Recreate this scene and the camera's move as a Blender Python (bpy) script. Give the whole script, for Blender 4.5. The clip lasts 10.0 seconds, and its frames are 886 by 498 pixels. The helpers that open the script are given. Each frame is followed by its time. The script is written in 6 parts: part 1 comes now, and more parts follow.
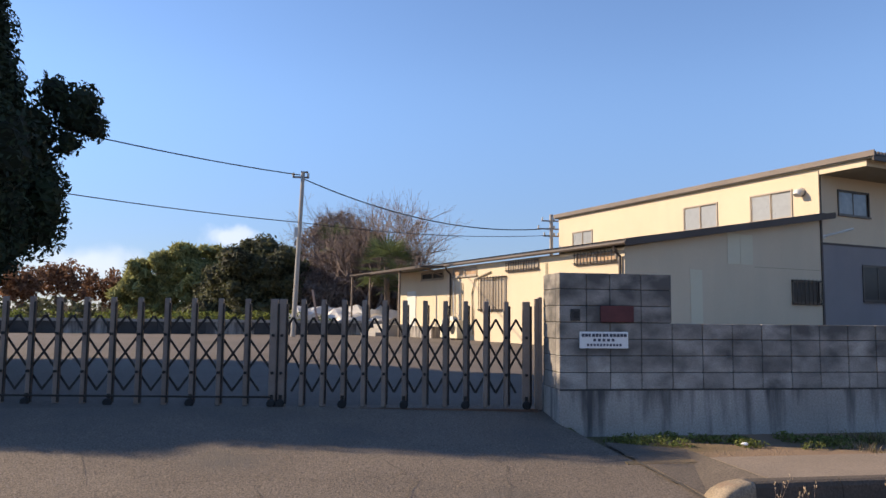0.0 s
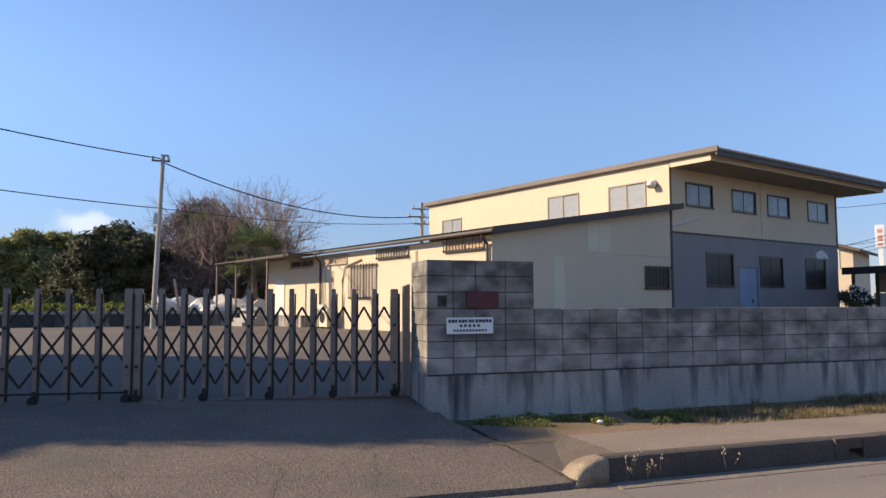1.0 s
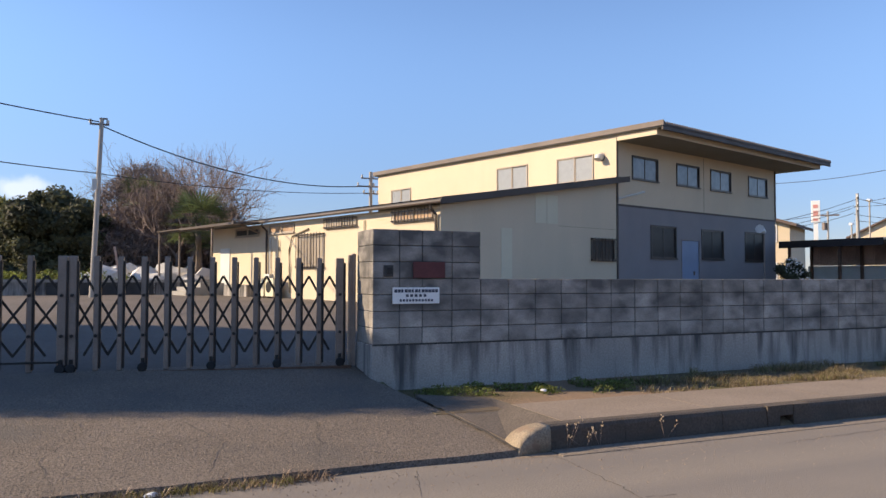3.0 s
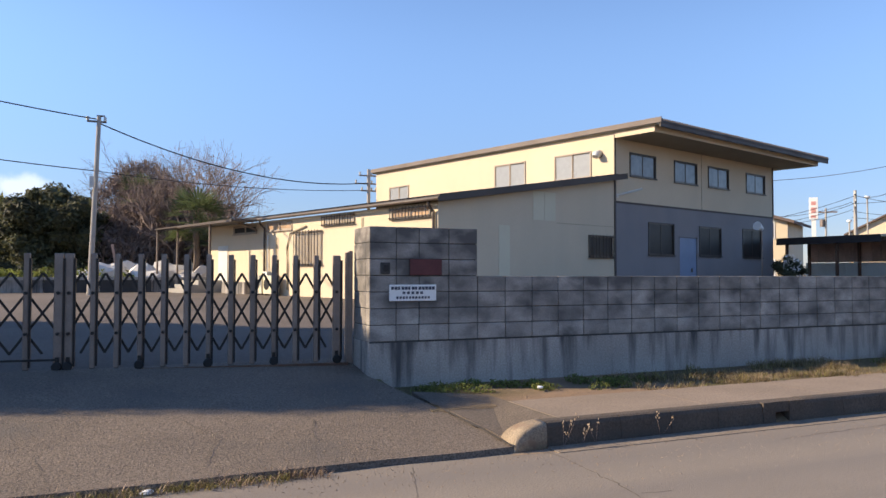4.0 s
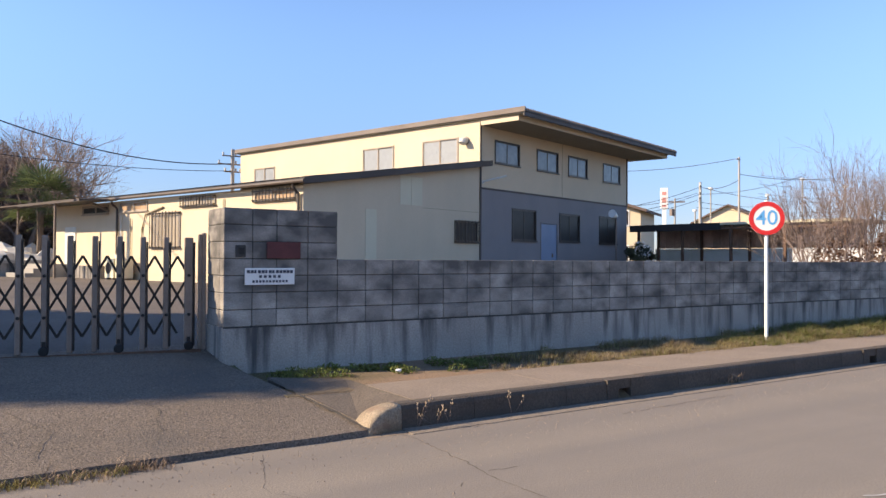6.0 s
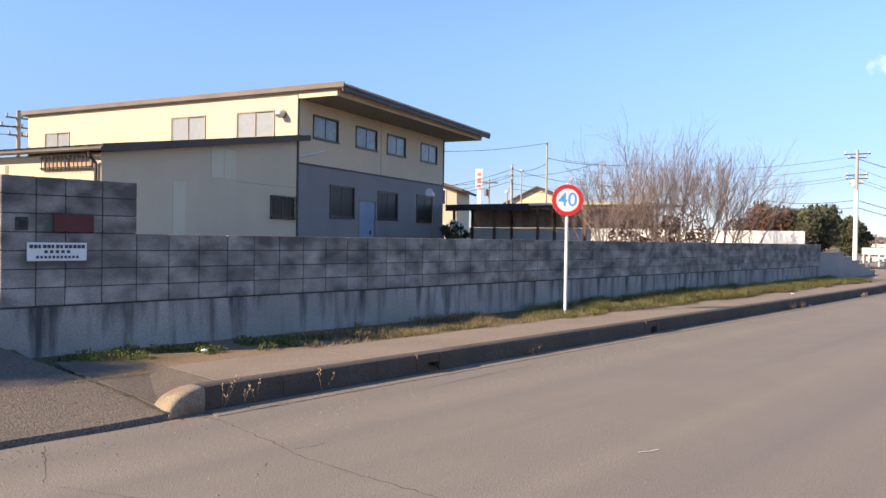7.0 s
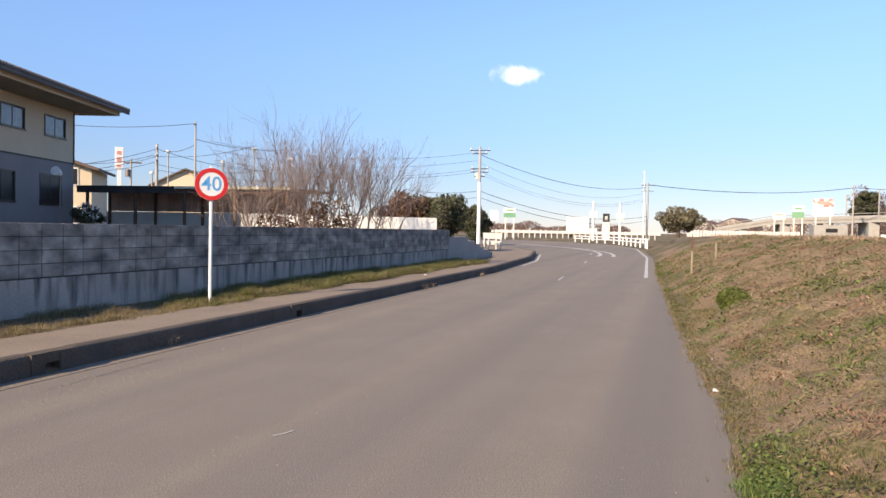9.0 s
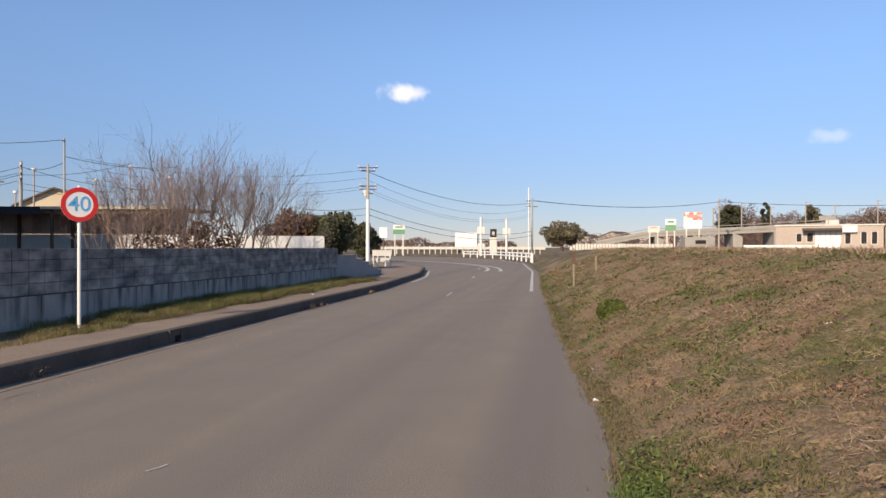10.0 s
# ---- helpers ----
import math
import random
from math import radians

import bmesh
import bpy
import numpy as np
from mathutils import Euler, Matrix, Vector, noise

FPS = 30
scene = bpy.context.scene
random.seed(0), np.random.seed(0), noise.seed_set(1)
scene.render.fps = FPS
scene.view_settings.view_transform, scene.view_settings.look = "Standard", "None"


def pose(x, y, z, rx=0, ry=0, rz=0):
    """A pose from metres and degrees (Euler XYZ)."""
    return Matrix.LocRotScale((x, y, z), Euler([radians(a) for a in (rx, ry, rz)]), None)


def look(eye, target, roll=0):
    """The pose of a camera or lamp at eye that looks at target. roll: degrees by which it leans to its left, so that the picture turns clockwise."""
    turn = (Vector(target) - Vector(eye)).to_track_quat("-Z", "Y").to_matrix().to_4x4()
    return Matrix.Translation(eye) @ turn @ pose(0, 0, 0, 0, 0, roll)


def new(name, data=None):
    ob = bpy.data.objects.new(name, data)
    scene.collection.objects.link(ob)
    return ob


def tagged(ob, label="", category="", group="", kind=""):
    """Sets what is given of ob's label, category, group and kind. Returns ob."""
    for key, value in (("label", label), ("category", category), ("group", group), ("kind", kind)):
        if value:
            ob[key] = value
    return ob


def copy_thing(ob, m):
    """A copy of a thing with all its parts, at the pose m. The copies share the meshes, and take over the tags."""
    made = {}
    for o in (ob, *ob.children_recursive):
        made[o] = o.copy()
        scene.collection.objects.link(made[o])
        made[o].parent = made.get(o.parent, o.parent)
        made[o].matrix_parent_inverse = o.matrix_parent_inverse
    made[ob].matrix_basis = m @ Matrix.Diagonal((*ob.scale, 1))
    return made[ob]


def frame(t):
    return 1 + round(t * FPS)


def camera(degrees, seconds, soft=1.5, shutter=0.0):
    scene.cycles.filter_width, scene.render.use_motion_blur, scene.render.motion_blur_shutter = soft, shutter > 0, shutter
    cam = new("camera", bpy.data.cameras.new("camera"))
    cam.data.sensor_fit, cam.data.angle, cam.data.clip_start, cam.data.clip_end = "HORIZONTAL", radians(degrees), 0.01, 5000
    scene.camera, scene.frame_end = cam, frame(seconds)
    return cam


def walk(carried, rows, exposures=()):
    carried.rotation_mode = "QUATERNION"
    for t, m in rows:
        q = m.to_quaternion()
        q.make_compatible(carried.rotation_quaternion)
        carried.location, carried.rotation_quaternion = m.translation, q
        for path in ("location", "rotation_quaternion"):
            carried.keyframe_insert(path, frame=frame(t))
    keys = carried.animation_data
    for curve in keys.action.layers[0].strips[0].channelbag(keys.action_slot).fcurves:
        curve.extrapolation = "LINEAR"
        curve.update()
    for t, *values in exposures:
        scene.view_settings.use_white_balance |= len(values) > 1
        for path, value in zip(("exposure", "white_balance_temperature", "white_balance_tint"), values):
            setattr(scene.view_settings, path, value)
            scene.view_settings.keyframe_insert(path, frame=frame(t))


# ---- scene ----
cam = camera(61.3, 10.0)
PATH = [
    (0, (0.698, -0.443, 1.579), (1.024, 1.522, 1.763), 0.6),
    (0.5, (0.744, -0.429, 1.577), (1.251, 1.498, 1.743), -0.2),
    (1, (0.748, -0.433, 1.573), (1.406, 1.45, 1.726), -0.2),
    (1.5, (0.764, -0.407, 1.566), (1.514, 1.442, 1.695), -0.2),
    (2, (0.773, -0.387, 1.566), (1.557, 1.45, 1.667), -0.2),
    (2.5, (0.788, -0.385, 1.564), (1.573, 1.453, 1.648), 0.1),
    (4, (0.819, -0.404, 1.565), (1.608, 1.433, 1.632), 0.1),
    (4.5, (0.832, -0.403, 1.558), (1.64, 1.426, 1.619), 0.2),
    (5, (0.859, -0.385, 1.56), (1.702, 1.428, 1.607), 0.3),
    (5.5, (0.909, -0.407, 1.555), (1.842, 1.362, 1.596), 0.4),
    (7, (1.032, -0.469, 1.549), (2.491, 0.899, 1.52), 0.9),
    (7.5, (1.072, -0.457, 1.54), (2.676, 0.737, 1.481), 2.0),
    (8, (1.09, -0.483, 1.561), (2.825, 0.509, 1.479), 2.5),
    (8.5, (1.106, -0.551, 1.567), (2.942, 0.237, 1.487), 1.8),
    (9, (1.088, -0.605, 1.564), (2.999, -0.017, 1.511), 1.1),
    (9.5, (1.124, -0.611, 1.576), (3.08, -0.193, 1.548), 0.8),
    (10, (1.135, -0.655, 1.58), (3.112, -0.352, 1.575), 0.1),
]
walk(cam, [(t, look(eye, target, roll)) for t, eye, target, roll in PATH],
     exposures=[(t, e, 7450, 13) for t, e in ((0.0, 0.54), (2.5, 0.58), (4.0, 0.72), (5.5, 0.86), (7.0, 0.88), (7.5, 0.86), (8.5, 0.80), (9.0, 0.66), (9.5, 0.40), (10.0, 0.17))])

# ---- light ----
SUN_AZ = math.atan2(0.37, -0.93)      # towards the sun, from +x
SUN_EL = radians(30)
world = bpy.data.worlds.new("sky")
scene.world = world
world.use_nodes = True
wn, wl = world.node_tree.nodes, world.node_tree.links
wn.clear()
w_out, w_bg = wn.new("ShaderNodeOutputWorld"), wn.new("ShaderNodeBackground")
sky = wn.new("ShaderNodeTexSky")
sky.sky_type, sky.sun_disc = "NISHITA", False
sky.sun_elevation, sky.sun_rotation = SUN_EL, math.pi / 2 - SUN_AZ
sky.air_density, sky.dust_density, sky.ozone_density = 1.0, 0.0, 5.5
# a few small fair-weather clouds
w_tc = wn.new("ShaderNodeTexCoord")
cloud_sum = None
for bearing, height, wide, amount in ((11.6, 11.7, 2.0, 0.7), (-18.5, 7.6, 1.5, 0.22), (96.5, 5.9, 2.6, 0.3), (106, 3.4, 4.5, 0.25), (52, 10.3, 2.0, 0.25)):
    b, e = radians(bearing), radians(height)
    sub = wn.new("ShaderNodeVectorMath"); sub.operation = "SUBTRACT"
    sub.inputs[1].default_value = (math.cos(b) * math.cos(e), math.sin(b) * math.cos(e), math.sin(e))
    wl.new(w_tc.outputs["Generated"], sub.inputs[0])
    flat = wn.new("ShaderNodeVectorMath"); flat.operation = "MULTIPLY"
    flat.inputs[1].default_value = (1, 1, 2.5)
    wl.new(sub.outputs[0], flat.inputs[0])
    size = wn.new("ShaderNodeVectorMath"); size.operation = "LENGTH"
    wl.new(flat.outputs[0], size.inputs[0])
    puff = wn.new("ShaderNodeTexNoise")
    puff.inputs["Scale"].default_value, puff.inputs["Detail"].default_value = 55 / wide * 1.6, 6
    wl.new(w_tc.outputs["Generated"], puff.inputs["Vector"])
    edge = wn.new("ShaderNodeMath"); edge.operation = "MULTIPLY_ADD"
    edge.inputs[1].default_value, edge.inputs[2].default_value = radians(wide) * 1.5, -radians(wide) * 0.75
    wl.new(puff.outputs["Fac"], edge.inputs[0])
    away = wn.new("ShaderNodeMath"); away.operation = "ADD"
    wl.new(size.outputs["Value"], away.inputs[0]); wl.new(edge.outputs[0], away.inputs[1])
    soft = wn.new("ShaderNodeMapRange"); soft.interpolation_type = "SMOOTHSTEP"
    soft.inputs["From Min"].default_value, soft.inputs["From Max"].default_value = radians(wide) * 1.05, radians(wide) * 0.25
    soft.inputs["To Max"].default_value = amount
    wl.new(away.outputs[0], soft.inputs["Value"])
    if cloud_sum is None:
        cloud_sum = soft.outputs[0]
    else:
        add = wn.new("ShaderNodeMath"); add.operation = "MAXIMUM"
        wl.new(cloud_sum, add.inputs[0]); wl.new(soft.outputs[0], add.inputs[1])
        cloud_sum = add.outputs[0]
w_mix = wn.new("ShaderNodeMix"); w_mix.data_type = "RGBA"
wl.new(cloud_sum, w_mix.inputs["Factor"]); wl.new(sky.outputs[0], w_mix.inputs[6])
w_mix.inputs[7].default_value = (8.0, 8.0, 8.6, 1)
# haze takes some light from the sky towards the horizon
w_sep = wn.new("ShaderNodeSeparateXYZ")
wl.new(w_tc.outputs["Generated"], w_sep.inputs[0])
w_low = wn.new("ShaderNodeMapRange"); w_low.interpolation_type = "SMOOTHSTEP"
w_low.inputs["From Min"].default_value, w_low.inputs["From Max"].default_value = 0.0, 0.32
wl.new(w_sep.outputs["Z"], w_low.inputs["Value"])
w_haze = wn.new("ShaderNodeMix"); w_haze.data_type = "RGBA"
w_haze.inputs[6].default_value, w_haze.inputs[7].default_value = (0.46, 0.475, 0.63, 1), (0.95, 1.0, 1.10, 1)
wl.new(w_low.outputs[0], w_haze.inputs["Factor"])
w_mul = wn.new("ShaderNodeVectorMath"); w_mul.operation = "MULTIPLY"
wl.new(sky.outputs[0], w_mul.inputs[0]); wl.new(w_haze.outputs[2], w_mul.inputs[1])
wl.new(w_mul.outputs[0], w_mix.inputs[6])
wl.new(w_mix.outputs[2], w_bg.inputs["Color"])
w_bg.inputs["Strength"].default_value = 0.14
wl.new(w_bg.outputs[0], w_out.inputs["Surface"])
lamp = bpy.data.lights.new("sun", "SUN")
lamp.energy, lamp.angle, lamp.color = 5.0, radians(0.53), (1.0, 0.868, 0.685)
new("sun", lamp).matrix_world = look((math.cos(SUN_AZ) * math.cos(SUN_EL) * 60, math.sin(SUN_AZ) * math.cos(SUN_EL) * 60, math.sin(SUN_EL) * 60), (0, 0, 0))

# ---- materials ----
def mat(name, col, rough=0.8, metal=0.0, var=0.2, big=0.8, small=25.0, bump=0.15, col2=None, stretch=(1, 1, 1), each=0.0, island=0.0, spec=0.4, stain=None, stain_scale=(1, 1, 1), stain_at=(0.5, 0.62), grit=0.0, thin=0.0, stain_rise=0.0):
    """A surface with large and small mottling, fine relief, and stains of their own shape."""
    m = bpy.data.materials.new(name)
    m.use_nodes = True
    n, l = m.node_tree.nodes, m.node_tree.links
    bs = n["Principled BSDF"]
    bs.inputs["Metallic"].default_value, bs.inputs["Specular IOR Level"].default_value = metal, spec
    geo = n.new("ShaderNodeNewGeometry")
    sc = n.new("ShaderNodeVectorMath"); sc.operation = "MULTIPLY"; sc.inputs[1].default_value = stretch
    l.new(geo.outputs["Position"], sc.inputs[0])
    fields = []
    for scale, detail in ((big, 4), (small, 3)):
        t = n.new("ShaderNodeTexNoise")
        t.inputs["Scale"].default_value, t.inputs["Detail"].default_value, t.inputs["Roughness"].default_value = scale, detail, 0.6
        l.new(sc.outputs[0], t.inputs["Vector"])
        fields.append(t.outputs["Fac"])
    c2 = col2 or tuple(c * (1 - var) for c in col)
    ramp = n.new("ShaderNodeMapRange")
    ramp.inputs["From Min"].default_value, ramp.inputs["From Max"].default_value = 0.32, 0.68
    l.new(fields[0], ramp.inputs["Value"])
    mix = n.new("ShaderNodeMix"); mix.data_type = "RGBA"
    mix.inputs[6].default_value, mix.inputs[7].default_value = (*col, 1), (*c2, 1)
    l.new(ramp.outputs[0], mix.inputs["Factor"])
    out = mix.outputs[2]
    gain = n.new("ShaderNodeMapRange")
    gain.inputs["From Min"].default_value, gain.inputs["From Max"].default_value = 0.25, 0.75
    gain.inputs["To Min"].default_value, gain.inputs["To Max"].default_value = 1 - var * 0.7 - grit, 1 + var * 0.7 + grit
    l.new(fields[1], gain.inputs["Value"])
    factor = gain.outputs[0]
    for amount, node, socket in ((each, "ShaderNodeObjectInfo", "Random"), (island, "ShaderNodeNewGeometry", "Random Per Island")):
        if amount:
            r = n.new(node)
            g = n.new("ShaderNodeMapRange")
            g.inputs["To Min"].default_value, g.inputs["To Max"].default_value = 1 - amount, 1 + amount
            l.new(r.outputs[socket], g.inputs["Value"])
            k = n.new("ShaderNodeMath"); k.operation = "MULTIPLY"
            l.new(factor, k.inputs[0]); l.new(g.outputs[0], k.inputs[1])
            factor = k.outputs[0]
    mul = n.new("ShaderNodeVectorMath"); mul.operation = "SCALE"
    l.new(out, mul.inputs[0]); l.new(factor, mul.inputs["Scale"])
    out = mul.outputs[0]
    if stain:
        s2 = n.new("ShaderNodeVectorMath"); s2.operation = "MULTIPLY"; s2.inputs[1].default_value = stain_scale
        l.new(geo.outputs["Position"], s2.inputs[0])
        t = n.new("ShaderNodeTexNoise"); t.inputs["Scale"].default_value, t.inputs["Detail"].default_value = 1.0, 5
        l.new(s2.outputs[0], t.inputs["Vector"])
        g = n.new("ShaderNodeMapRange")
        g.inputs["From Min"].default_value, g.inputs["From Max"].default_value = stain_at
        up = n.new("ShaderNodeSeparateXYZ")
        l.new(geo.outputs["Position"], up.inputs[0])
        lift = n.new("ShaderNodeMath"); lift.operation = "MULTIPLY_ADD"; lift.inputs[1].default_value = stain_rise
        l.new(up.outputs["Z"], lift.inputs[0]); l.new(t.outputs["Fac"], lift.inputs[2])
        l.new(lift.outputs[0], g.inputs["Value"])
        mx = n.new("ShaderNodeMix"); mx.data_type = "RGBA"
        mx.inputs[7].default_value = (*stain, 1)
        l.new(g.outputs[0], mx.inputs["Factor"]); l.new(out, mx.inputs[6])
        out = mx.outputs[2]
    l.new(out, bs.inputs["Base Color"])
    rr = n.new("ShaderNodeMapRange")
    rr.inputs["To Min"].default_value, rr.inputs["To Max"].default_value = max(0.03, rough - 0.12), min(1, rough + 0.12)
    l.new(fields[0], rr.inputs["Value"]); l.new(rr.outputs[0], bs.inputs["Roughness"])
    if bump:
        bp = n.new("ShaderNodeBump"); bp.inputs["Strength"].default_value, bp.inputs["Distance"].default_value = bump, 0.02
        l.new(fields[1], bp.inputs["Height"]); l.new(bp.outputs[0], bs.inputs["Normal"])
    if thin:        # light passes through leaves and blades
        tr = n.new("ShaderNodeBsdfTranslucent")
        l.new(out, tr.inputs["Color"])
        ms = n.new("ShaderNodeMixShader"); ms.inputs["Fac"].default_value = thin
        l.new(bs.outputs[0], ms.inputs[1]); l.new(tr.outputs[0], ms.inputs[2])
        l.new(ms.outputs[0], n["Material Output"].inputs["Surface"])
    return m


def glass(name, tint, rough=0.08, spec=0.6):
    """A window pane that mirrors the sky."""
    m = mat(name, tint, rough, var=0.25, big=1.3, small=4, bump=0.01, spec=spec)
    return m


ASPHALT = mat("worn_asphalt", (0.222, 0.188, 0.153), 0.9, var=0.18, big=0.9, small=75, bump=0.3, col2=(0.20, 0.17, 0.14), grit=0.3, stain=(0.168, 0.145, 0.127), stain_scale=(0.016, 0.95, 1), stain_at=(0.42, 0.66))
DRIVE = mat("coarse_asphalt", (0.158, 0.125, 0.098), 0.95, var=0.2, big=0.7, small=55, bump=0.6, grit=0.6, stain=(0.10, 0.09, 0.08), stain_scale=(0.7, 0.7, 1), stain_at=(0.55, 0.8))
YARD = mat("yard_asphalt", (0.122, 0.099, 0.083), 0.95, var=0.25, big=0.3, small=20, bump=0.4, grit=0.1)
PAVING = mat("pavement_concrete", (0.25, 0.195, 0.15), 0.92, var=0.2, big=1.2, small=40, bump=0.4, grit=0.15)
# kerb: grime plus the front face's shade, both put into the dark colour
KERB = mat("shade_darkened_kerb_concrete", (0.105, 0.082, 0.064), 0.9, var=0.25, big=1.5, small=45, bump=0.5, grit=0.15, stain=(0.07, 0.06, 0.05), stain_scale=(1.5, 1.5, 4), stain_at=(0.5, 0.7))
# free kerb end: worn stone, coloured paler for the sun on its slope
KERBEND = mat("worn_sunlit_kerb_end", (0.31, 0.245, 0.175), 0.9, var=0.2, big=6, small=60, bump=0.6, grit=0.25, stain=(0.24, 0.17, 0.12), stain_scale=(9, 9, 9), stain_at=(0.5, 0.65))
LIP = mat("pale_gutter_lip", (0.235, 0.192, 0.152), 0.9, var=0.25, big=1.5, small=45, bump=0.4, grit=0.2)
WEDGE = mat("dirty_asphalt_wedge", (0.135, 0.108, 0.086), 0.95, var=0.25, big=1.4, small=50, bump=0.5, grit=0.35)
SOIL = mat("dry_grass_ground", (0.145, 0.10, 0.056), 1.0, var=0.35, big=0.9, small=45, bump=1.0, col2=(0.08, 0.083, 0.03), grit=0.5, stain=(0.23, 0.155, 0.10), stain_scale=(0.25, 0.5, 1), stain_at=(0.5, 0.62))
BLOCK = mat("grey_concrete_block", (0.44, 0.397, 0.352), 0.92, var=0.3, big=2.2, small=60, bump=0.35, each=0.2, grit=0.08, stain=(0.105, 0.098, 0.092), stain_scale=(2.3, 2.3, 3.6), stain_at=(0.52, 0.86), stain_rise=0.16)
MORTAR = mat("dark_mortar", (0.07, 0.068, 0.066), 0.95, var=0.3, big=2, small=40)
BASE = mat("cast_concrete_base", (0.43, 0.388, 0.345), 0.9, var=0.28, big=0.8, small=45, bump=0.3, grit=0.06, stain=(0.085, 0.08, 0.078), stain_scale=(6.5, 6.5, 0.8), stain_at=(0.58, 0.84), stain_rise=0.22)
PLAINW = mat("plain_grey_concrete", (0.36, 0.34, 0.32), 0.9, var=0.15, big=0.7, small=45, bump=0.25, grit=0.06)
CREAM = mat("cream_render", (0.635, 0.522, 0.372), 0.75, var=0.07, big=0.5, small=30, bump=0.05, stain=(0.55, 0.465, 0.335), stain_scale=(0.9, 0.9, 0.15), stain_at=(0.5, 0.85))
CREAM2 = mat("cream_patch", (0.66, 0.60, 0.44), 0.75, var=0.06, big=0.8, small=30, bump=0.05)
GREY = mat("grey_lower_render", (0.255, 0.238, 0.238), 0.8, var=0.08, big=0.6, small=30, bump=0.05, stain=(0.21, 0.20, 0.21), stain_scale=(0.8, 0.8, 0.2), stain_at=(0.5, 0.8))
ROOF = mat("brown_sheet_roof", (0.075, 0.060, 0.052), 0.6, var=0.25, big=0.9, small=25, bump=0.1)
CARROOF = mat("carport_shade_sheet", (0.05, 0.044, 0.044), 0.75, var=0.25, big=0.9, small=25, bump=0.1)
TRIM = mat("brown_trim", (0.085, 0.064, 0.052), 0.6, var=0.2, big=1, small=30, bump=0.05)
VERGE = mat("weathered_verge", (0.20, 0.162, 0.138), 0.7, var=0.2, big=0.8, small=30, bump=0.1)
SOFFIT = mat("soffit_board", (0.33, 0.28, 0.20), 0.8, var=0.15, big=0.8, small=25)
ALU = mat("bronze_aluminium", (0.085, 0.072, 0.062), 0.4, metal=0.5, var=0.2, big=3, small=50, bump=0.02)
PANE = glass("window_pane", (0.19, 0.21, 0.22))
PANE2 = glass("dark_window_pane", (0.03, 0.026, 0.024), 0.35, 0.25)
FROST = mat("frosted_pane", (0.31, 0.325, 0.33), 0.3, var=0.12, big=0.9, small=6, bump=0.02, spec=0.6)
DOORB = mat("pale_blue_door", (0.22, 0.29, 0.40), 0.5, var=0.08, big=1.5, small=30, bump=0.03)
STEEL = mat("gate_post_aluminium", (0.25, 0.20, 0.17), 0.5, metal=0.35, var=0.2, big=4, small=60, bump=0.03, each=0.1)
BLACK = mat("black_painted_steel", (0.022, 0.020, 0.019), 0.5, metal=0.2, var=0.3, big=4, small=60, bump=0.03)
RUBBER = mat("black_rubber", (0.018, 0.018, 0.018), 0.8, var=0.2, bump=0.05)
WHITE = mat("white_paint", (0.80, 0.80, 0.78), 0.45, var=0.05, big=2, small=30, bump=0.02)
OFFW = mat("weathered_white_paint", (0.66, 0.65, 0.60), 0.7, var=0.15, big=0.8, small=30, bump=0.05)
LINEP = mat("worn_road_paint", (0.55, 0.53, 0.50), 0.8, var=0.25, big=2, small=40, bump=0.1)
REDP = mat("sign_red", (0.62, 0.03, 0.03), 0.35, var=0.06, big=2, small=30, bump=0)
BLUEP = mat("sign_blue", (0.10, 0.38, 0.72), 0.35, var=0.06, big=2, small=30, bump=0)
REDBOARD = mat("rust_red_plate", (0.115, 0.022, 0.025), 0.45, var=0.25, big=5, small=40, bump=0.03)
INK = mat("dark_ink", (0.05, 0.06, 0.09), 0.6, var=0.1, bump=0)
CONC = mat("pole_concrete", (0.42, 0.39, 0.35), 0.85, var=0.15, big=1.5, small=40, bump=0.1)
CABLE = mat("black_cable", (0.03, 0.03, 0.034), 0.6, var=0.1, bump=0)
WOODB = mat("brown_boards", (0.55, 0.36, 0.27), 0.8, var=0.3, big=1.5, small=20, bump=0.2, each=0.15)
RUST = mat("rusty_steel", (0.16, 0.09, 0.06), 0.8, var=0.4, big=3, small=30, bump=0.2)
BARK = mat("grey_brown_bark", (0.150, 0.118, 0.100), 0.95, var=0.3, big=2, small=20, bump=0.4)
TWIG = mat("bare_twigs", (0.235, 0.175, 0.15), 0.95, var=0.25, big=1, small=10, bump=0, island=0.3)
TWIG2 = mat("pale_bare_twigs", (0.28, 0.205, 0.17), 0.95, var=0.25, big=1, small=10, bump=0, island=0.3)
LEAFD = mat("dark_evergreen_leaf", (0.105, 0.11, 0.06), 0.7, var=0.4, big=1.5, small=8, bump=0, island=0.55, thin=0.4)
LEAFC = mat("juniper_leaf", (0.022, 0.038, 0.016), 0.8, var=0.4, big=2, small=8, bump=0, island=0.5)
LEAFB = mat("bamboo_leaf", (0.36, 0.36, 0.15), 0.7, var=0.35, big=0.8, small=8, bump=0, island=0.5, thin=0.4)
LEAFR = mat("russet_leaf", (0.24, 0.13, 0.08), 0.8, var=0.4, big=1.0, small=8, bump=0, island=0.5, thin=0.4)
LEAFP = mat("palm_leaf", (0.10, 0.13, 0.055), 0.6, var=0.3, big=1.0, small=8, bump=0, island=0.4, thin=0.4)
GRASSG = mat("green_grass", (0.17, 0.20, 0.055), 0.8, var=0.3, big=0.8, small=8, bump=0, island=0.5, thin=0.4)
GRASSD = mat("dry_grass", (0.33, 0.25, 0.155), 0.9, var=0.35, big=0.7, small=8, bump=0, island=0.5, thin=0.4)
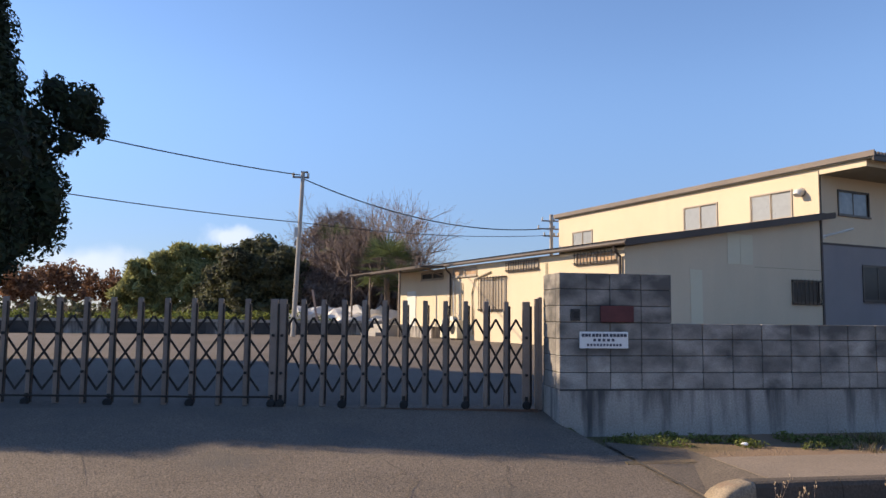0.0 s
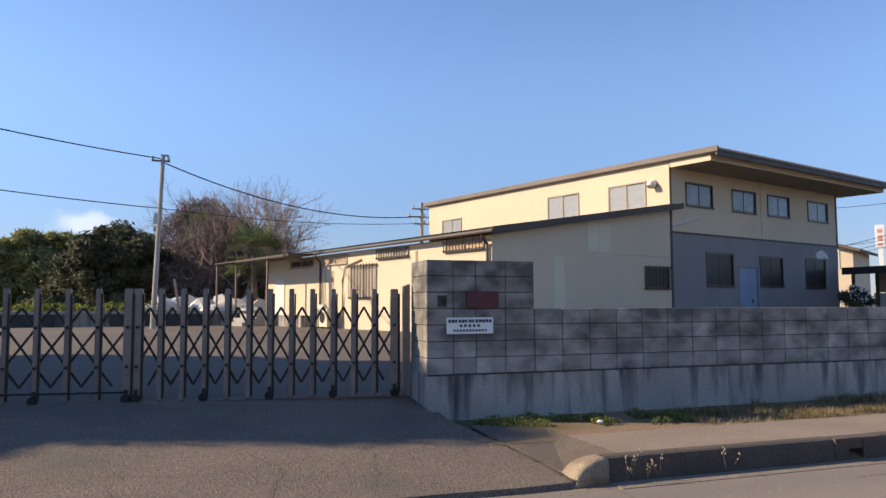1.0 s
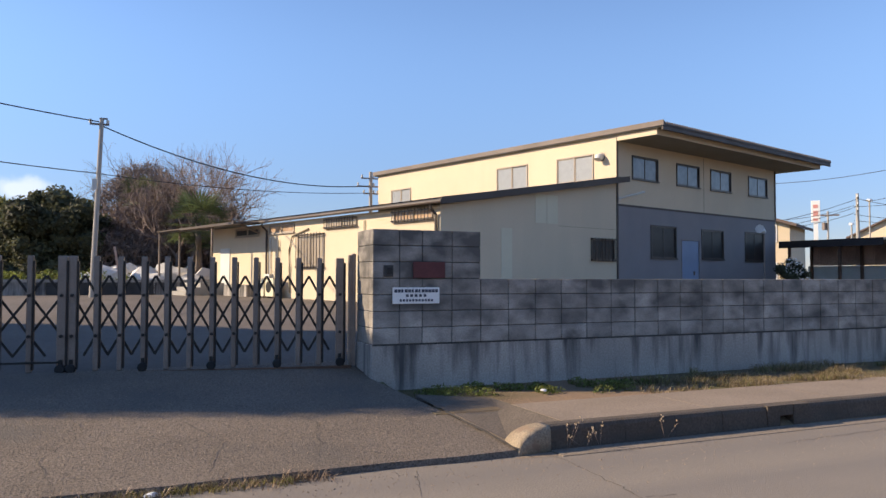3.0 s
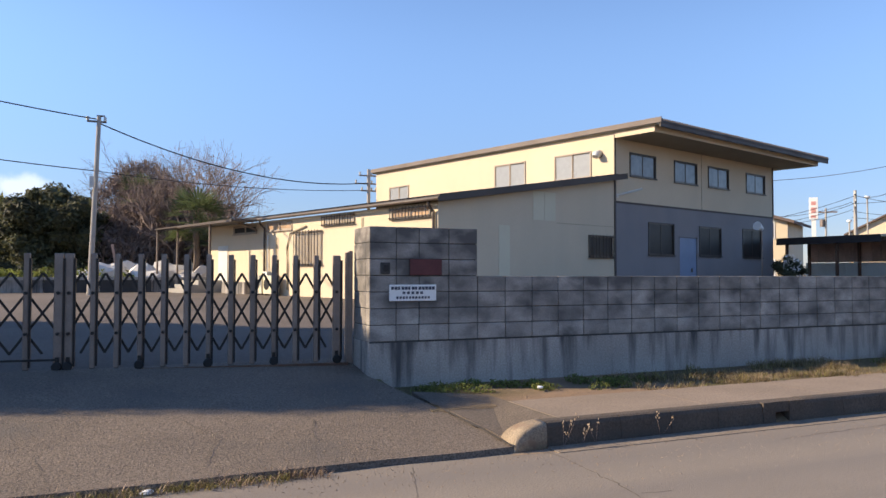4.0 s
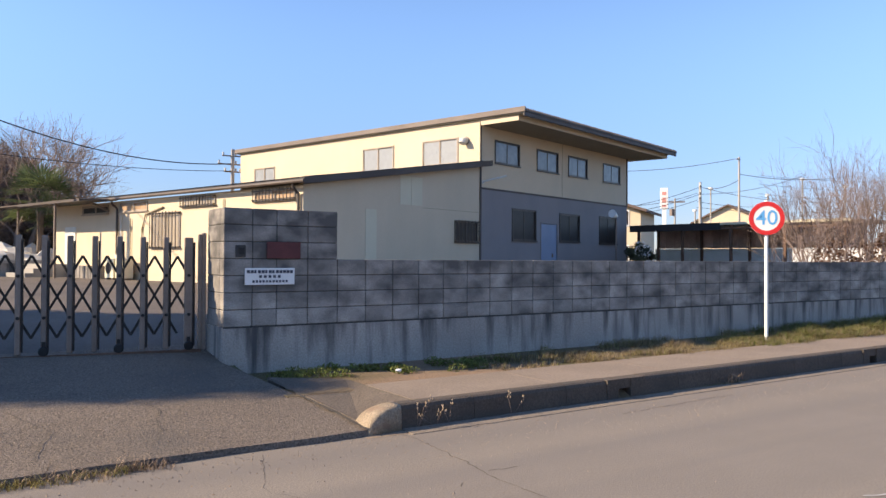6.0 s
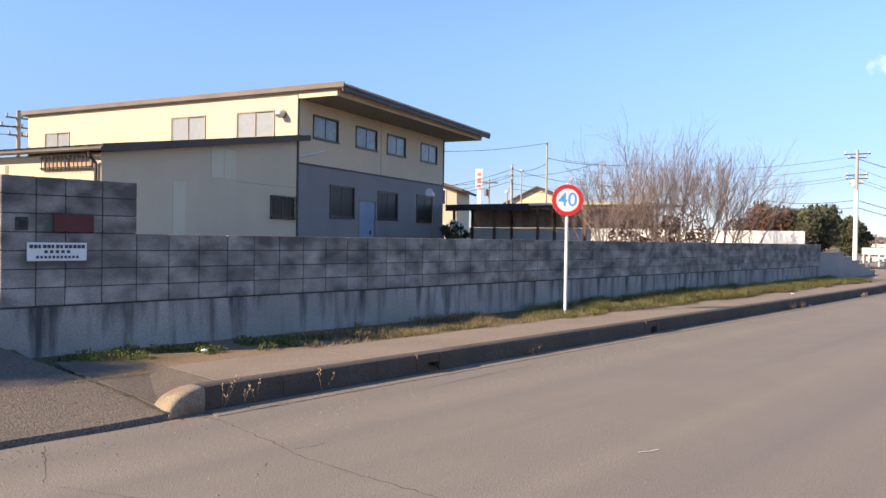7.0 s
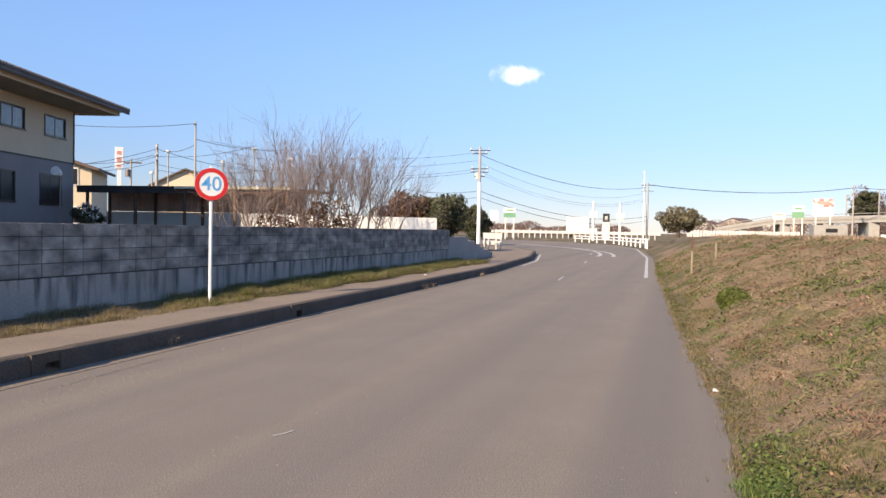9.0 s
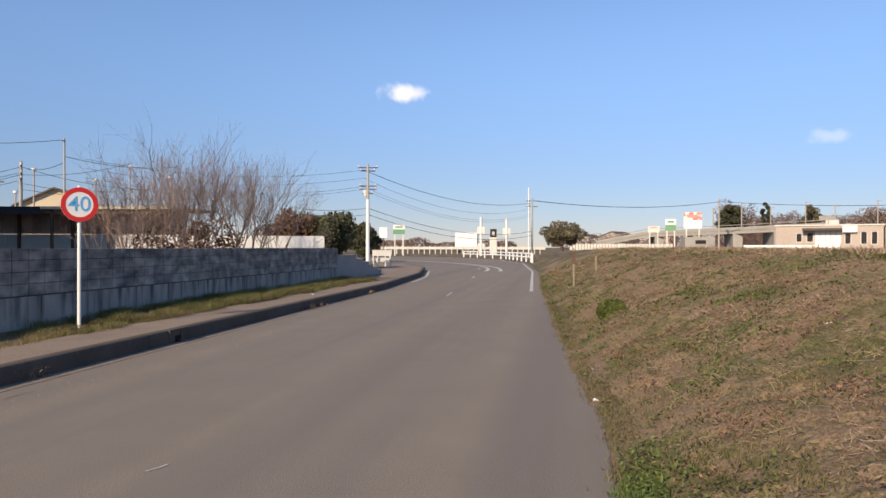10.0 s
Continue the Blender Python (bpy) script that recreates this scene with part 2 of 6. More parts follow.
GRASSM = mat("mixed_grass", (0.27, 0.21, 0.095), 0.9, var=0.35, big=0.5, small=8, bump=0, island=0.6, col2=(0.17, 0.175, 0.055), thin=0.4)
FARC = mat("far_concrete", (0.36, 0.34, 0.31), 0.9, var=0.15, big=0.1, small=2, bump=0)
FARROOF = mat("far_roof_tiles", (0.14, 0.10, 0.085), 0.8, var=0.2, big=0.3, small=4, bump=0)
FARWALL = mat("far_house_wall", (0.48, 0.40, 0.345), 0.8, var=0.1, big=0.3, small=4, bump=0)
GREENP = mat("green_board", (0.15, 0.33, 0.19), 0.5, var=0.08, big=1, small=10, bump=0)
TARP = mat("white_tarp", (0.74, 0.70, 0.64), 0.7, var=0.15, big=1.5, small=8, bump=0.3)
CRACK = mat("crack_dirt", (0.105, 0.088, 0.07), 1.0, var=0.3, bump=0)
PINK = mat("faded_window_frame", (0.40, 0.33, 0.26), 0.6, var=0.15, bump=0.02)
DUST = mat("brown_road_dust", (0.27, 0.205, 0.15), 1.0, var=0.25, big=1.2, small=60, bump=0.3, grit=0.2)
WARMP = mat("warm_frosted_pane", (0.50, 0.33, 0.20), 0.35, var=0.35, big=2.0, small=6, bump=0.02, spec=0.5)
REDWASH = mat("washed_red_board", (0.70, 0.22, 0.20), 0.5, var=0.1, big=1.5, small=5, bump=0, stain=(0.78, 0.72, 0.68), stain_scale=(1.3, 1.3, 1.3), stain_at=(0.5, 0.56))
PALERED = mat("faded_red", (0.66, 0.30, 0.26), 0.5, var=0.1, bump=0)
CURTAIN = mat("curtained_pane", (0.42, 0.35, 0.27), 0.25, var=0.25, big=3.0, small=14, bump=0.02, stretch=(3, 3, 0.2), spec=0.5)


def litter_mat():
    """Cut grass and leaves: each scrap has its own colour, from straw and red-brown to olive and green."""
    m = mat("mown_litter", (0.2, 0.16, 0.08), 0.95, bump=0, thin=0.0)
    n, l = m.node_tree.nodes, m.node_tree.links
    g, r = n.new("ShaderNodeNewGeometry"), n.new("ShaderNodeValToRGB")
    cr = r.color_ramp
    cr.elements[0].position, cr.elements[0].color = 0.0, (0.09, 0.055, 0.033, 1)
    cr.elements[1].position, cr.elements[1].color = 1.0, (0.11, 0.16, 0.035, 1)
    for p, c in ((0.25, (0.21, 0.13, 0.083)), (0.45, (0.30, 0.225, 0.14)), (0.65, (0.23, 0.17, 0.075)), (0.82, (0.16, 0.155, 0.05))):
        e = cr.elements.new(p); e.color = (*c, 1)
    l.new(g.outputs["Random Per Island"], r.inputs["Fac"])
    l.new(r.outputs["Color"], n["Principled BSDF"].inputs["Base Color"])
    return m


def bank_mat():
    """Mown ground: fibres of dark earth, straw and dead leaf, mixed in patches with olive growth."""
    m = mat("mown_bank_ground", (0.15, 0.11, 0.06), 1.0, small=38, bump=1.0)
    n, l = m.node_tree.nodes, m.node_tree.links
    g = n.new("ShaderNodeNewGeometry")
    def field(scale, detail, rough):
        t = n.new("ShaderNodeTexNoise")
        t.inputs["Scale"].default_value, t.inputs["Detail"].default_value, t.inputs["Roughness"].default_value = scale, detail, rough
        l.new(g.outputs["Position"], t.inputs["Vector"])
        return t.outputs["Fac"]
    fine = field(34, 6, 0.85)
    tones = []
    for stops in (((0.30, (0.045, 0.03, 0.018)), (0.45, (0.165, 0.112, 0.07)), (0.55, (0.25, 0.175, 0.108)), (0.68, (0.36, 0.275, 0.18))), ((0.30, (0.03, 0.03, 0.014)), (0.45, (0.078, 0.078, 0.03)), (0.55, (0.118, 0.118, 0.042)), (0.68, (0.27, 0.235, 0.12)))):
        r = n.new("ShaderNodeValToRGB")
        cr = r.color_ramp
        cr.elements[0].position, cr.elements[0].color = stops[0][0], (*stops[0][1], 1)
        cr.elements[1].position, cr.elements[1].color = stops[-1][0], (*stops[-1][1], 1)
        for p, c in stops[1:-1]:
            e = cr.elements.new(p); e.color = (*c, 1)
        l.new(fine, r.inputs["Fac"])
        tones.append(r.outputs["Color"])
    edge = n.new("ShaderNodeMapRange")
    edge.inputs["From Min"].default_value, edge.inputs["From Max"].default_value = 0.47, 0.6
    l.new(field(0.8, 6, 0.72), edge.inputs["Value"])
    mx = n.new("ShaderNodeMix"); mx.data_type = "RGBA"
    l.new(edge.outputs[0], mx.inputs["Factor"]); l.new(tones[0], mx.inputs[6]); l.new(tones[1], mx.inputs[7])
    l.new(mx.outputs[2], n["Principled BSDF"].inputs["Base Color"])
    return m


BANK = bank_mat()
LITTER = litter_mat()
REDLIT = mat("reddish_dead_leaf", (0.26, 0.145, 0.10), 0.95, var=0.3, big=1.2, small=8, bump=0, island=0.5)
PALESTRAW = mat("pale_dry_straw", (0.46, 0.34, 0.22), 0.95, var=0.25, big=1.2, small=8, bump=0, island=0.4)
BRIGHTWEED = mat("fresh_weed_leaf", (0.14, 0.185, 0.05), 0.8, var=0.3, big=1.1, small=8, bump=0, island=0.5, thin=0.3)
STRAW = mat("pale_cut_straw", (0.38, 0.275, 0.185), 0.95, var=0.3, big=1.2, small=8, bump=0, island=0.45, col2=(0.20, 0.135, 0.09))
WEED = mat("low_green_leaf", (0.145, 0.155, 0.055), 0.8, var=0.3, big=1.1, small=8, bump=0, island=0.5, col2=(0.10, 0.095, 0.035), thin=0.3)
# far foliage only: olive brown lightened to include the haze
OLIVE = mat("hazed_olive_leaf", (0.19, 0.165, 0.10), 0.8, var=0.3, big=0.5, small=4, bump=0, island=0.4, thin=0.3)
# distance haze is mixed into this base colour, lighter and duller
WOODS = mat("hazed_bare_wood", (0.20, 0.135, 0.115), 0.95, var=0.25, big=0.1, small=1, bump=0, island=0.3)


# ---- mesh tools ----
def part(name, bm, material, parent=None, label="", smooth=False):
    me = bpy.data.meshes.new(name)
    bm.to_mesh(me)
    bm.free()
    me.materials.append(material)
    if smooth:
        me.shade_smooth()
    ob = new(name, me)
    if parent:
        ob.parent = parent
    if label:
        ob["label"] = label
    return ob


def raw(name, verts, faces, material, parent=None, label=""):
    me = bpy.data.meshes.new(name)
    me.from_pydata(verts, [], faces)
    me.materials.append(material)
    ob = new(name, me)
    if parent:
        ob.parent = parent
    if label:
        ob["label"] = label
    return ob


def thing(name, m, label, category, group="", kind=""):
    ob = new(name)
    ob.empty_display_size = 0.2
    ob.matrix_world = m
    return tagged(ob, label, category, group, kind)


def box(bm, x0, x1, y0, y1, z0, z1, bevel=0.0, m=None):
    vs = [bm.verts.new(p) for p in ((x0, y0, z0), (x1, y0, z0), (x1, y1, z0), (x0, y1, z0), (x0, y0, z1), (x1, y0, z1), (x1, y1, z1), (x0, y1, z1))]
    fs = [bm.faces.new([vs[i] for i in f]) for f in ((3, 2, 1, 0), (4, 5, 6, 7), (0, 1, 5, 4), (1, 2, 6, 5), (2, 3, 7, 6), (3, 0, 4, 7))]
    if bevel:
        es = list({e for f in fs for e in f.edges})
        got = bmesh.ops.bevel(bm, geom=es, offset=bevel, segments=1, affect="EDGES")
        vs = list({v for v in got["verts"]} | {v for v in vs if v.is_valid})
    if m:
        bmesh.ops.transform(bm, matrix=m, verts=[v for v in vs if v.is_valid])
    return vs


def slab(bm, pts):
    """A box from eight corners: four below, four above, both counter-clockwise from above."""
    vs = [bm.verts.new(p) for p in pts]
    for f in ((3, 2, 1, 0), (4, 5, 6, 7), (0, 1, 5, 4), (1, 2, 6, 5), (2, 3, 7, 6), (3, 0, 4, 7)):
        bm.faces.new([vs[i] for i in f])


def ring(p, d, r, n):
    d = Vector(d).normalized()
    a = d.orthogonal().normalized()
    b = d.cross(a)
    return [Vector(p) + (a * math.cos(2 * math.pi * i / n) + b * math.sin(2 * math.pi * i / n)) * r for i in range(n)]


def tube(bm, pts, radii, n=8, cap=True):
    """A round tube along points."""
    rings = []
    for i, p in enumerate(pts):
        d = Vector(pts[min(i + 1, len(pts) - 1)]) - Vector(pts[max(i - 1, 0)])
        rings.append([bm.verts.new(v) for v in ring(p, d, radii[i] if isinstance(radii, (list, tuple)) else radii, n)])
    for a, b in zip(rings, rings[1:]):
        best = min(range(n), key=lambda k: (a[0].co - b[k].co).length)
        for i in range(n):
            bm.faces.new((a[i], a[(i + 1) % n], b[(i + 1 + best) % n], b[(i + best) % n]))
    if cap:
        bm.faces.new(rings[0][::-1]); bm.faces.new(rings[-1])


def simple(name, material, *boxes, parent=None, label="", bevel=0.0):
    bm = bmesh.new()
    for b in boxes:
        box(bm, *b, bevel=bevel)
    return part(name, bm, material, parent, label)


def rod(name, material, p, q, r, parent=None, label="", n=8, r1=None):
    bm = bmesh.new()
    tube(bm, [p, q], [r, r if r1 is None else r1], n)
    return part(name, bm, material, parent, label, smooth=False)


def disc(name, material, centre, axis, r, thick, parent=None, label="", n=40, hole=0.0):
    bm = bmesh.new()
    c, d = Vector(centre), Vector(axis).normalized()
    if hole:
        loops = [ring(c, d, r, n), ring(c + d * thick, d, r, n), ring(c + d * thick, d, hole, n), ring(c, d, hole, n)]
        vs = [[bm.verts.new(p) for p in lp] for lp in loops]
        for k in range(4):
            a, b = vs[k], vs[(k + 1) % 4]
            for i in range(n):
                bm.faces.new((a[i], a[(i + 1) % n], b[(i + 1) % n], b[i]))
    else:
        tube(bm, [c, c + d * thick], r, n)
    return part(name, bm, material, parent, label)


def holed(bm, length, z0, top, thick, holes, m):
    """A wall along x from 0 to length, thick towards +y, with openings (x0, x1, z0, z1); top is a height or a function of x."""
    tp = top if callable(top) else (lambda x: top)
    cuts = sorted({0.0, length, *[h[0] for h in holes], *[h[1] for h in holes]})
    for a, b in zip(cuts, cuts[1:]):
        c = (a + b) / 2
        here = sorted((h[2], h[3]) for h in holes if h[0] <= c <= h[1])
        low = z0
        for h0, h1 in here + [(None, None)]:
            ta, tb = (tp(a), tp(b)) if h0 is None else (h0, h0)
            if min(ta, tb) > low + 1e-4:
                slab(bm, [m @ Vector(p) for p in ((a, 0, low), (b, 0, low), (b, thick, low), (a, thick, low), (a, 0, ta), (b, 0, tb), (b, thick, tb), (a, thick, ta))])
            low = h1
    bmesh.ops.remove_doubles(bm, verts=bm.verts, dist=1e-4)


def window(parent, m, w, h, panes=2, pane=None, grille=0, set_in=0.012, fm=None):
    """A sliding window in an opening w by h; m puts its lower left corner, x along the wall, y inward. Parts: frame, panes, mullion, sill, bars."""
    win = new("window")
    win.parent = parent
    win.matrix_local = m
    f = 0.045
    fm = fm or ALU
    simple("window_frame", fm, (0, w, -0.03, set_in + 0.035, 0, f), (0, w, -0.03, set_in + 0.035, h - f, h), (0, f, -0.03, set_in + 0.035, f, h - f), (w - f, w, -0.03, set_in + 0.035, f, h - f), parent=win)
    for i in range(panes):
        a, b = f + (w - 2 * f) * i / panes, f + (w - 2 * f) * (i + 1) / panes
        d = set_in - 0.01 + 0.02 * (i % 2)
        simple("pane", pane or PANE, (a + 0.02, b - 0.02, d, d + 0.008, f + 0.02, h - f - 0.02), parent=win)
        simple("sash", fm, (a, a + 0.035, d - 0.012, d + 0.02, f, h - f), (b - 0.035, b, d - 0.012, d + 0.02, f, h - f), (a + 0.035, b - 0.035, d - 0.012, d + 0.02, f, f + 0.03), (a + 0.035, b - 0.035, d - 0.012, d + 0.02, h - f - 0.03, h - f), parent=win)
    simple("window_sill", fm, (-0.03, w + 0.03, -0.06, -0.031, -0.02, 0.03), parent=win)
    if grille:
        for k in range(grille):
            x = w * (k + 0.5) / grille
            simple("grille_bar", ALU, (x - 0.009, x + 0.009, -0.135, -0.117, -0.02, h + 0.02), parent=win)
        for z in (0.02, h - 0.05):
            simple("grille_rail", ALU, (-0.02, w + 0.02, -0.115, -0.1, z, z + 0.03), (-0.02, 0.0, -0.1001, -0.03, z, z + 0.03), (w, w + 0.02, -0.1001, -0.03, z, z + 0.03), parent=win)
    return win


def cable(p, q, sag, r, label="black overhead power cable sagging between poles"):
    bm = bmesh.new()
    p, q = Vector(p), Vector(q)
    pts = [p.lerp(q, i / 24) - Vector((0, 0, sag * 4 * (i / 24) * (1 - i / 24))) for i in range(25)]
    tube(bm, pts, r, 5)
    return tagged(part("overhead_cable", bm, CABLE), label, "cable", "overhead cables")


# ---- plants ----
def leaf_cloud(rng, clumps, count, size, long=1.0, core=0.0):
    """Small leaves scattered over many clumps (centre, radii); more of them near each clump's skin."""
    verts, faces = [], []
    vol = np.array([c[1][0] * c[1][1] * c[1][2] for c in clumps]) ** (2 / 3)
    pick = rng.choice(len(clumps), count, p=vol / vol.sum())
    d = rng.normal(size=(count, 3)); d /= np.linalg.norm(d, axis=1)[:, None]
    rad = rng.uniform(0.55, 1.05, count) ** 0.7
    nrm = d * 0.7 + rng.normal(size=(count, 3)) * 0.6
    for i in range(count):
        c, r = clumps[pick[i]]
        p = Vector(c) + Vector((d[i][0] * r[0], d[i][1] * r[1], d[i][2] * r[2])) * float(rad[i])
        nv = Vector(nrm[i]).normalized()
        a = nv.orthogonal().normalized()
        a = Matrix.Rotation(rng.uniform(0, 6.28), 3, nv) @ a
        b = nv.cross(a)
        s = size * rng.uniform(0.6, 1.3)
        k = len(verts)
        verts += [p - a * s * long, p + b * s * 0.5, p + a * s * long, p - b * s * 0.5 + nv * s * 0.2]
        faces.append((k, k + 1, k + 2, k + 3))
    if core:        # dense inner foliage of each clump
        for c, r in clumps:
            k, n = len(verts), 7
            for j in range(1, 5):
                for i in range(n):
                    a, b = 2 * math.pi * (i + 0.5 * j) / n, math.pi * j / 5
                    w = core * rng.uniform(0.8, 1.1)
                    verts.append(Vector((c[0] + r[0] * w * math.sin(b) * math.cos(a), c[1] + r[1] * w * math.sin(b) * math.sin(a), c[2] + r[2] * w * math.cos(b))))
            for j in range(3):
                faces += [(k + j * n + i, k + j * n + (i + 1) % n, k + (j + 1) * n + (i + 1) % n, k + (j + 1) * n + i) for i in range(n)]
            faces += [tuple(k + i for i in range(n)), tuple(k + 3 * n + i for i in range(n))[::-1]]
    return verts, faces


def clumps_in(rng, centre, radii, count, size):
    out = []
    for _ in range(count):
        d = rng.normal(size=3); d /= np.linalg.norm(d)
        k = rng.uniform(0.35, 1.0)
        s = size * rng.uniform(0.6, 1.35)
        out.append(((centre[0] + d[0] * radii[0] * k, centre[1] + d[1] * radii[1] * k, centre[2] + d[2] * radii[2] * k), (s, s, s * 0.8)))
    return out


def limbs(bm, rng, p, d, length, r, depth, spread, fork, up=0.15, tubes=4):
    """Forking limbs, each a bent tapered tube."""
    p, d = Vector(p), Vector(d).normalized()
    q = p + d * length
    mid = p.lerp(q, 0.5) + Vector(rng.normal(size=3)) * length * 0.06
    tube(bm, [p, mid, q], [r, r * 0.82, r * 0.62], tubes, cap=False)
    if depth == 0:
        return
    for i in range(fork + int(rng.integers(0, 2))):
        nd = (d + Vector(rng.normal(size=3)) * spread + Vector((0, 0, up))).normalized()
        start = p.lerp(q, rng.uniform(0.45, 1.0)) if i else q
        limbs(bm, rng, start, nd, length * rng.uniform(0.58, 0.85), r * 0.55, depth - 1, spread, fork, up, 3)


def leafy_tree(name, seed, base, trunk_h, crown, radii, clump_n, clump_s, leaves, leaf, leaf_mat, label, category="tree", long=1.0, extra=()):
    rng = np.random.default_rng(seed)
    t = thing(name, Matrix.Translation(base), label, category)
    bm = bmesh.new()
    limbs(bm, rng, (0, 0, -0.1), (0.03, 0.02, 1), trunk_h * 0.62, 0.05 * trunk_h ** 0.6 + 0.08, 3, 0.45, 2, 0.3, 7)
    part("trunk", bm, BARK, t, "grey-brown forking trunk")
    cl = clumps_in(rng, crown, radii, clump_n, clump_s) + list(extra)
    v, f = leaf_cloud(rng, cl, leaves, leaf, long, core=0.82 if leaf_mat in (LEAFD, LEAFB) else 0.0)
    raw("crown", v, f, leaf_mat, t)
    return t


def bare_tree(name, seed, base, stems, length, r, depth, spread, fork, twig, label, category="tree", up=0.15, lean=0.35):
    rng = np.random.default_rng(seed)
    t = thing(name, Matrix.Translation(base), label, category)
    for k in range(stems):
        bm = bmesh.new()
        a = 2 * math.pi * k / stems + rng.uniform(-0.4, 0.4)
        d = (math.cos(a) * lean, math.sin(a) * lean, 1) if stems > 1 else (0.04, 0.0, 1)
        limbs(bm, rng, (0.1 * math.cos(a), 0.1 * math.sin(a), -0.1), d, length * rng.uniform(0.8, 1.15), r, depth, spread, fork, up, 6)
        part("stem" if stems > 1 else "trunk", bm, twig, t)
    return t


def tufts(name, seed, spots, blades, height, width, material, label, category="grass", parent_kind="stuff", spread=0.07, lie=0.5):
    """Grass: blades in tufts at the given spots."""
    rng = np.random.default_rng(seed)
    v, f = [], []
    for (x, y, z, k) in spots:
        for _ in range(blades):
            a = rng.uniform(0, 6.283)
            px, py = x + rng.normal() * spread, y + rng.normal() * spread
            h = height * k * rng.uniform(0.5, 1.2)
            ox, oy = math.cos(a) * h * lie * rng.uniform(0.2, 1.5), math.sin(a) * h * lie * rng.uniform(0.2, 1.5)
            wx, wy = -math.sin(a) * width, math.cos(a) * width
            i = len(v)
            v += [(px - wx, py - wy, z - 0.02), (px + wx, py + wy, z - 0.02), (px + ox * 0.5 + wx * 0.6, py + oy * 0.5 + wy * 0.6, z + h * 0.6), (px + ox * 0.5 - wx * 0.6, py + oy * 0.5 - wy * 0.6, z + h * 0.6), (px + ox, py + oy, z + h * 0.85)]
            f += [(i, i + 1, i + 2, i + 3), (i + 3, i + 2, i + 4)]
    return tagged(raw(name, v, f, material), label, category, kind=parent_kind)

# ---- ground, road, pavement ----
def lerp_at(x, xs, ys):
    return float(np.interp(x, xs, ys))


KX, KY = (-60, 3.9, 28, 40, 51, 60, 67, 73, 80), (5.45, 5.45, 5.65, 6.5, 8.2, 11.5, 16.5, 25, 42)
RX, RY = (-60, 5, 8.2, 9.3, 11, 15, 24, 28, 50, 75, 95, 112, 126, 140), (-1.05, -1.03, -1.06, -0.95, -0.85, -0.64, -0.27, -0.08, 0.6, 2.4, 6.5, 14, 25, 42)


def kerb_y(x): return lerp_at(x, KX, KY)
def edge_y(x): return lerp_at(x, RX, RY)
def yard_z(y): return lerp_at(y, (5.4, 9.2, 19, 40), (0.05, 0.46, 0.78, 0.8))


def bank_z(x, y):
    """The grass bank beside the road: a flat shoulder, a slope, a field on top."""
    d = edge_y(x) - y
    s = min(max((d - 0.35) / 3.6, 0), 1)
    low = 1 - 0.85 * min(max((x - 60) / 25, 0), 1) * min(max((y + 8) / 7, 0), 1)      # flat at the crossing
    n = noise.noise(Vector((x * 0.5, y * 0.5, 0))) * 0.12 + noise.noise(Vector((x * 1.7, y * 1.7, 3))) * 0.05
    return -0.01 + low * 1.42 * (s ** 0.85) * (1 - 0.12 * s) * 1.1 + n * min(1, max(0, d - 0.2))


def ground_z(x, y):
    if y < edge_y(x):
        return bank_z(x, y)
    if y < kerb_y(x) + 0.3 or (3.5 < x < 4.8 and y < 6.4):
        return -0.03
    if x > 3.7 and y < 8.25:
        return 0.19
    if x > 31:
        return lerp_at(y, (8.25, 14, 60), (0.19, 0.22, 0.5))
    return yard_z(y) - 0.05


xs = sorted({*np.arange(-12, 40, 0.5), *np.arange(-60, -12, 4.0), *np.arange(40, 140, 2.0), *np.arange(140, 420, 25.0), -600.0, -300.0, -120.0, 700.0, 1200.0, 2500.0, -2000.0, 3.69, 3.71, 30.99, 31.01})
ys = sorted({*np.arange(-9, 10, 0.4), *np.arange(10, 50, 2.0), *np.arange(-60, -9, 3.0), *np.arange(50, 200, 15.0), 300.0, 600.0, 2000.0, -120.0, -300.0, -900.0, -2000.0, 8.24, 8.26})
gv = [(x, y, ground_z(x, y)) for y in ys for x in xs]
nx = len(xs)
gf = [(j * nx + i, j * nx + i + 1, (j + 1) * nx + i + 1, (j + 1) * nx + i) for j in range(len(ys) - 1) for i in range(nx - 1)]
tagged(raw("ground", gv, gf, SOIL), "mown bank and field of dry brown and green grass", "ground", kind="structure")

# the bank's rough mown face, finer than the wide ground sheet
bx = [2.0 + 0.13 * i for i in range(150)] + [21.5 + 0.4 * i for i in range(70)]
bd = [-0.07, -0.02] + [0.04 + 0.12 * i for i in range(62)] + [7.6, 8.2]
bv, bf = [], []
for d in bd:
    for x in bx:
        y = edge_y(x) - d
        k = min(1, max(0, (d - 0.1) / 0.5)) * min(1, max(0, (8.2 - d) / 0.8)) * min(1, max(0, (49.0 - x) / 3))
        rough = 0.10 * noise.noise(Vector((x * 0.9, y * 1.3, 21))) + 0.08 * abs(noise.noise(Vector((x * 2.3, y * 2.3, 11)))) + 0.045 * noise.noise(Vector((x * 5.5, y * 5.5, 4))) + 0.03 * noise.noise(Vector((x * 13, y * 13, 2)))
        bv.append((x, y, (bank_z(x, y) if d > 0 else 0) + (-0.03 if d < -0.05 else -0.012 if d < 0 else 0.008) + k * (0.03 + rough) - (0.05 if d > 8 or x > 48.5 else 0)))
nb = len(bx)
bf = [((j + 1) * nb + i, (j + 1) * nb + i + 1, j * nb + i + 1, j * nb + i) for j in range(len(bd) - 1) for i in range(nb - 1)]
tagged(raw("grass_bank", bv, bf, BANK), "rough mown roadside bank of brown and green grass", "bank", kind="structure")

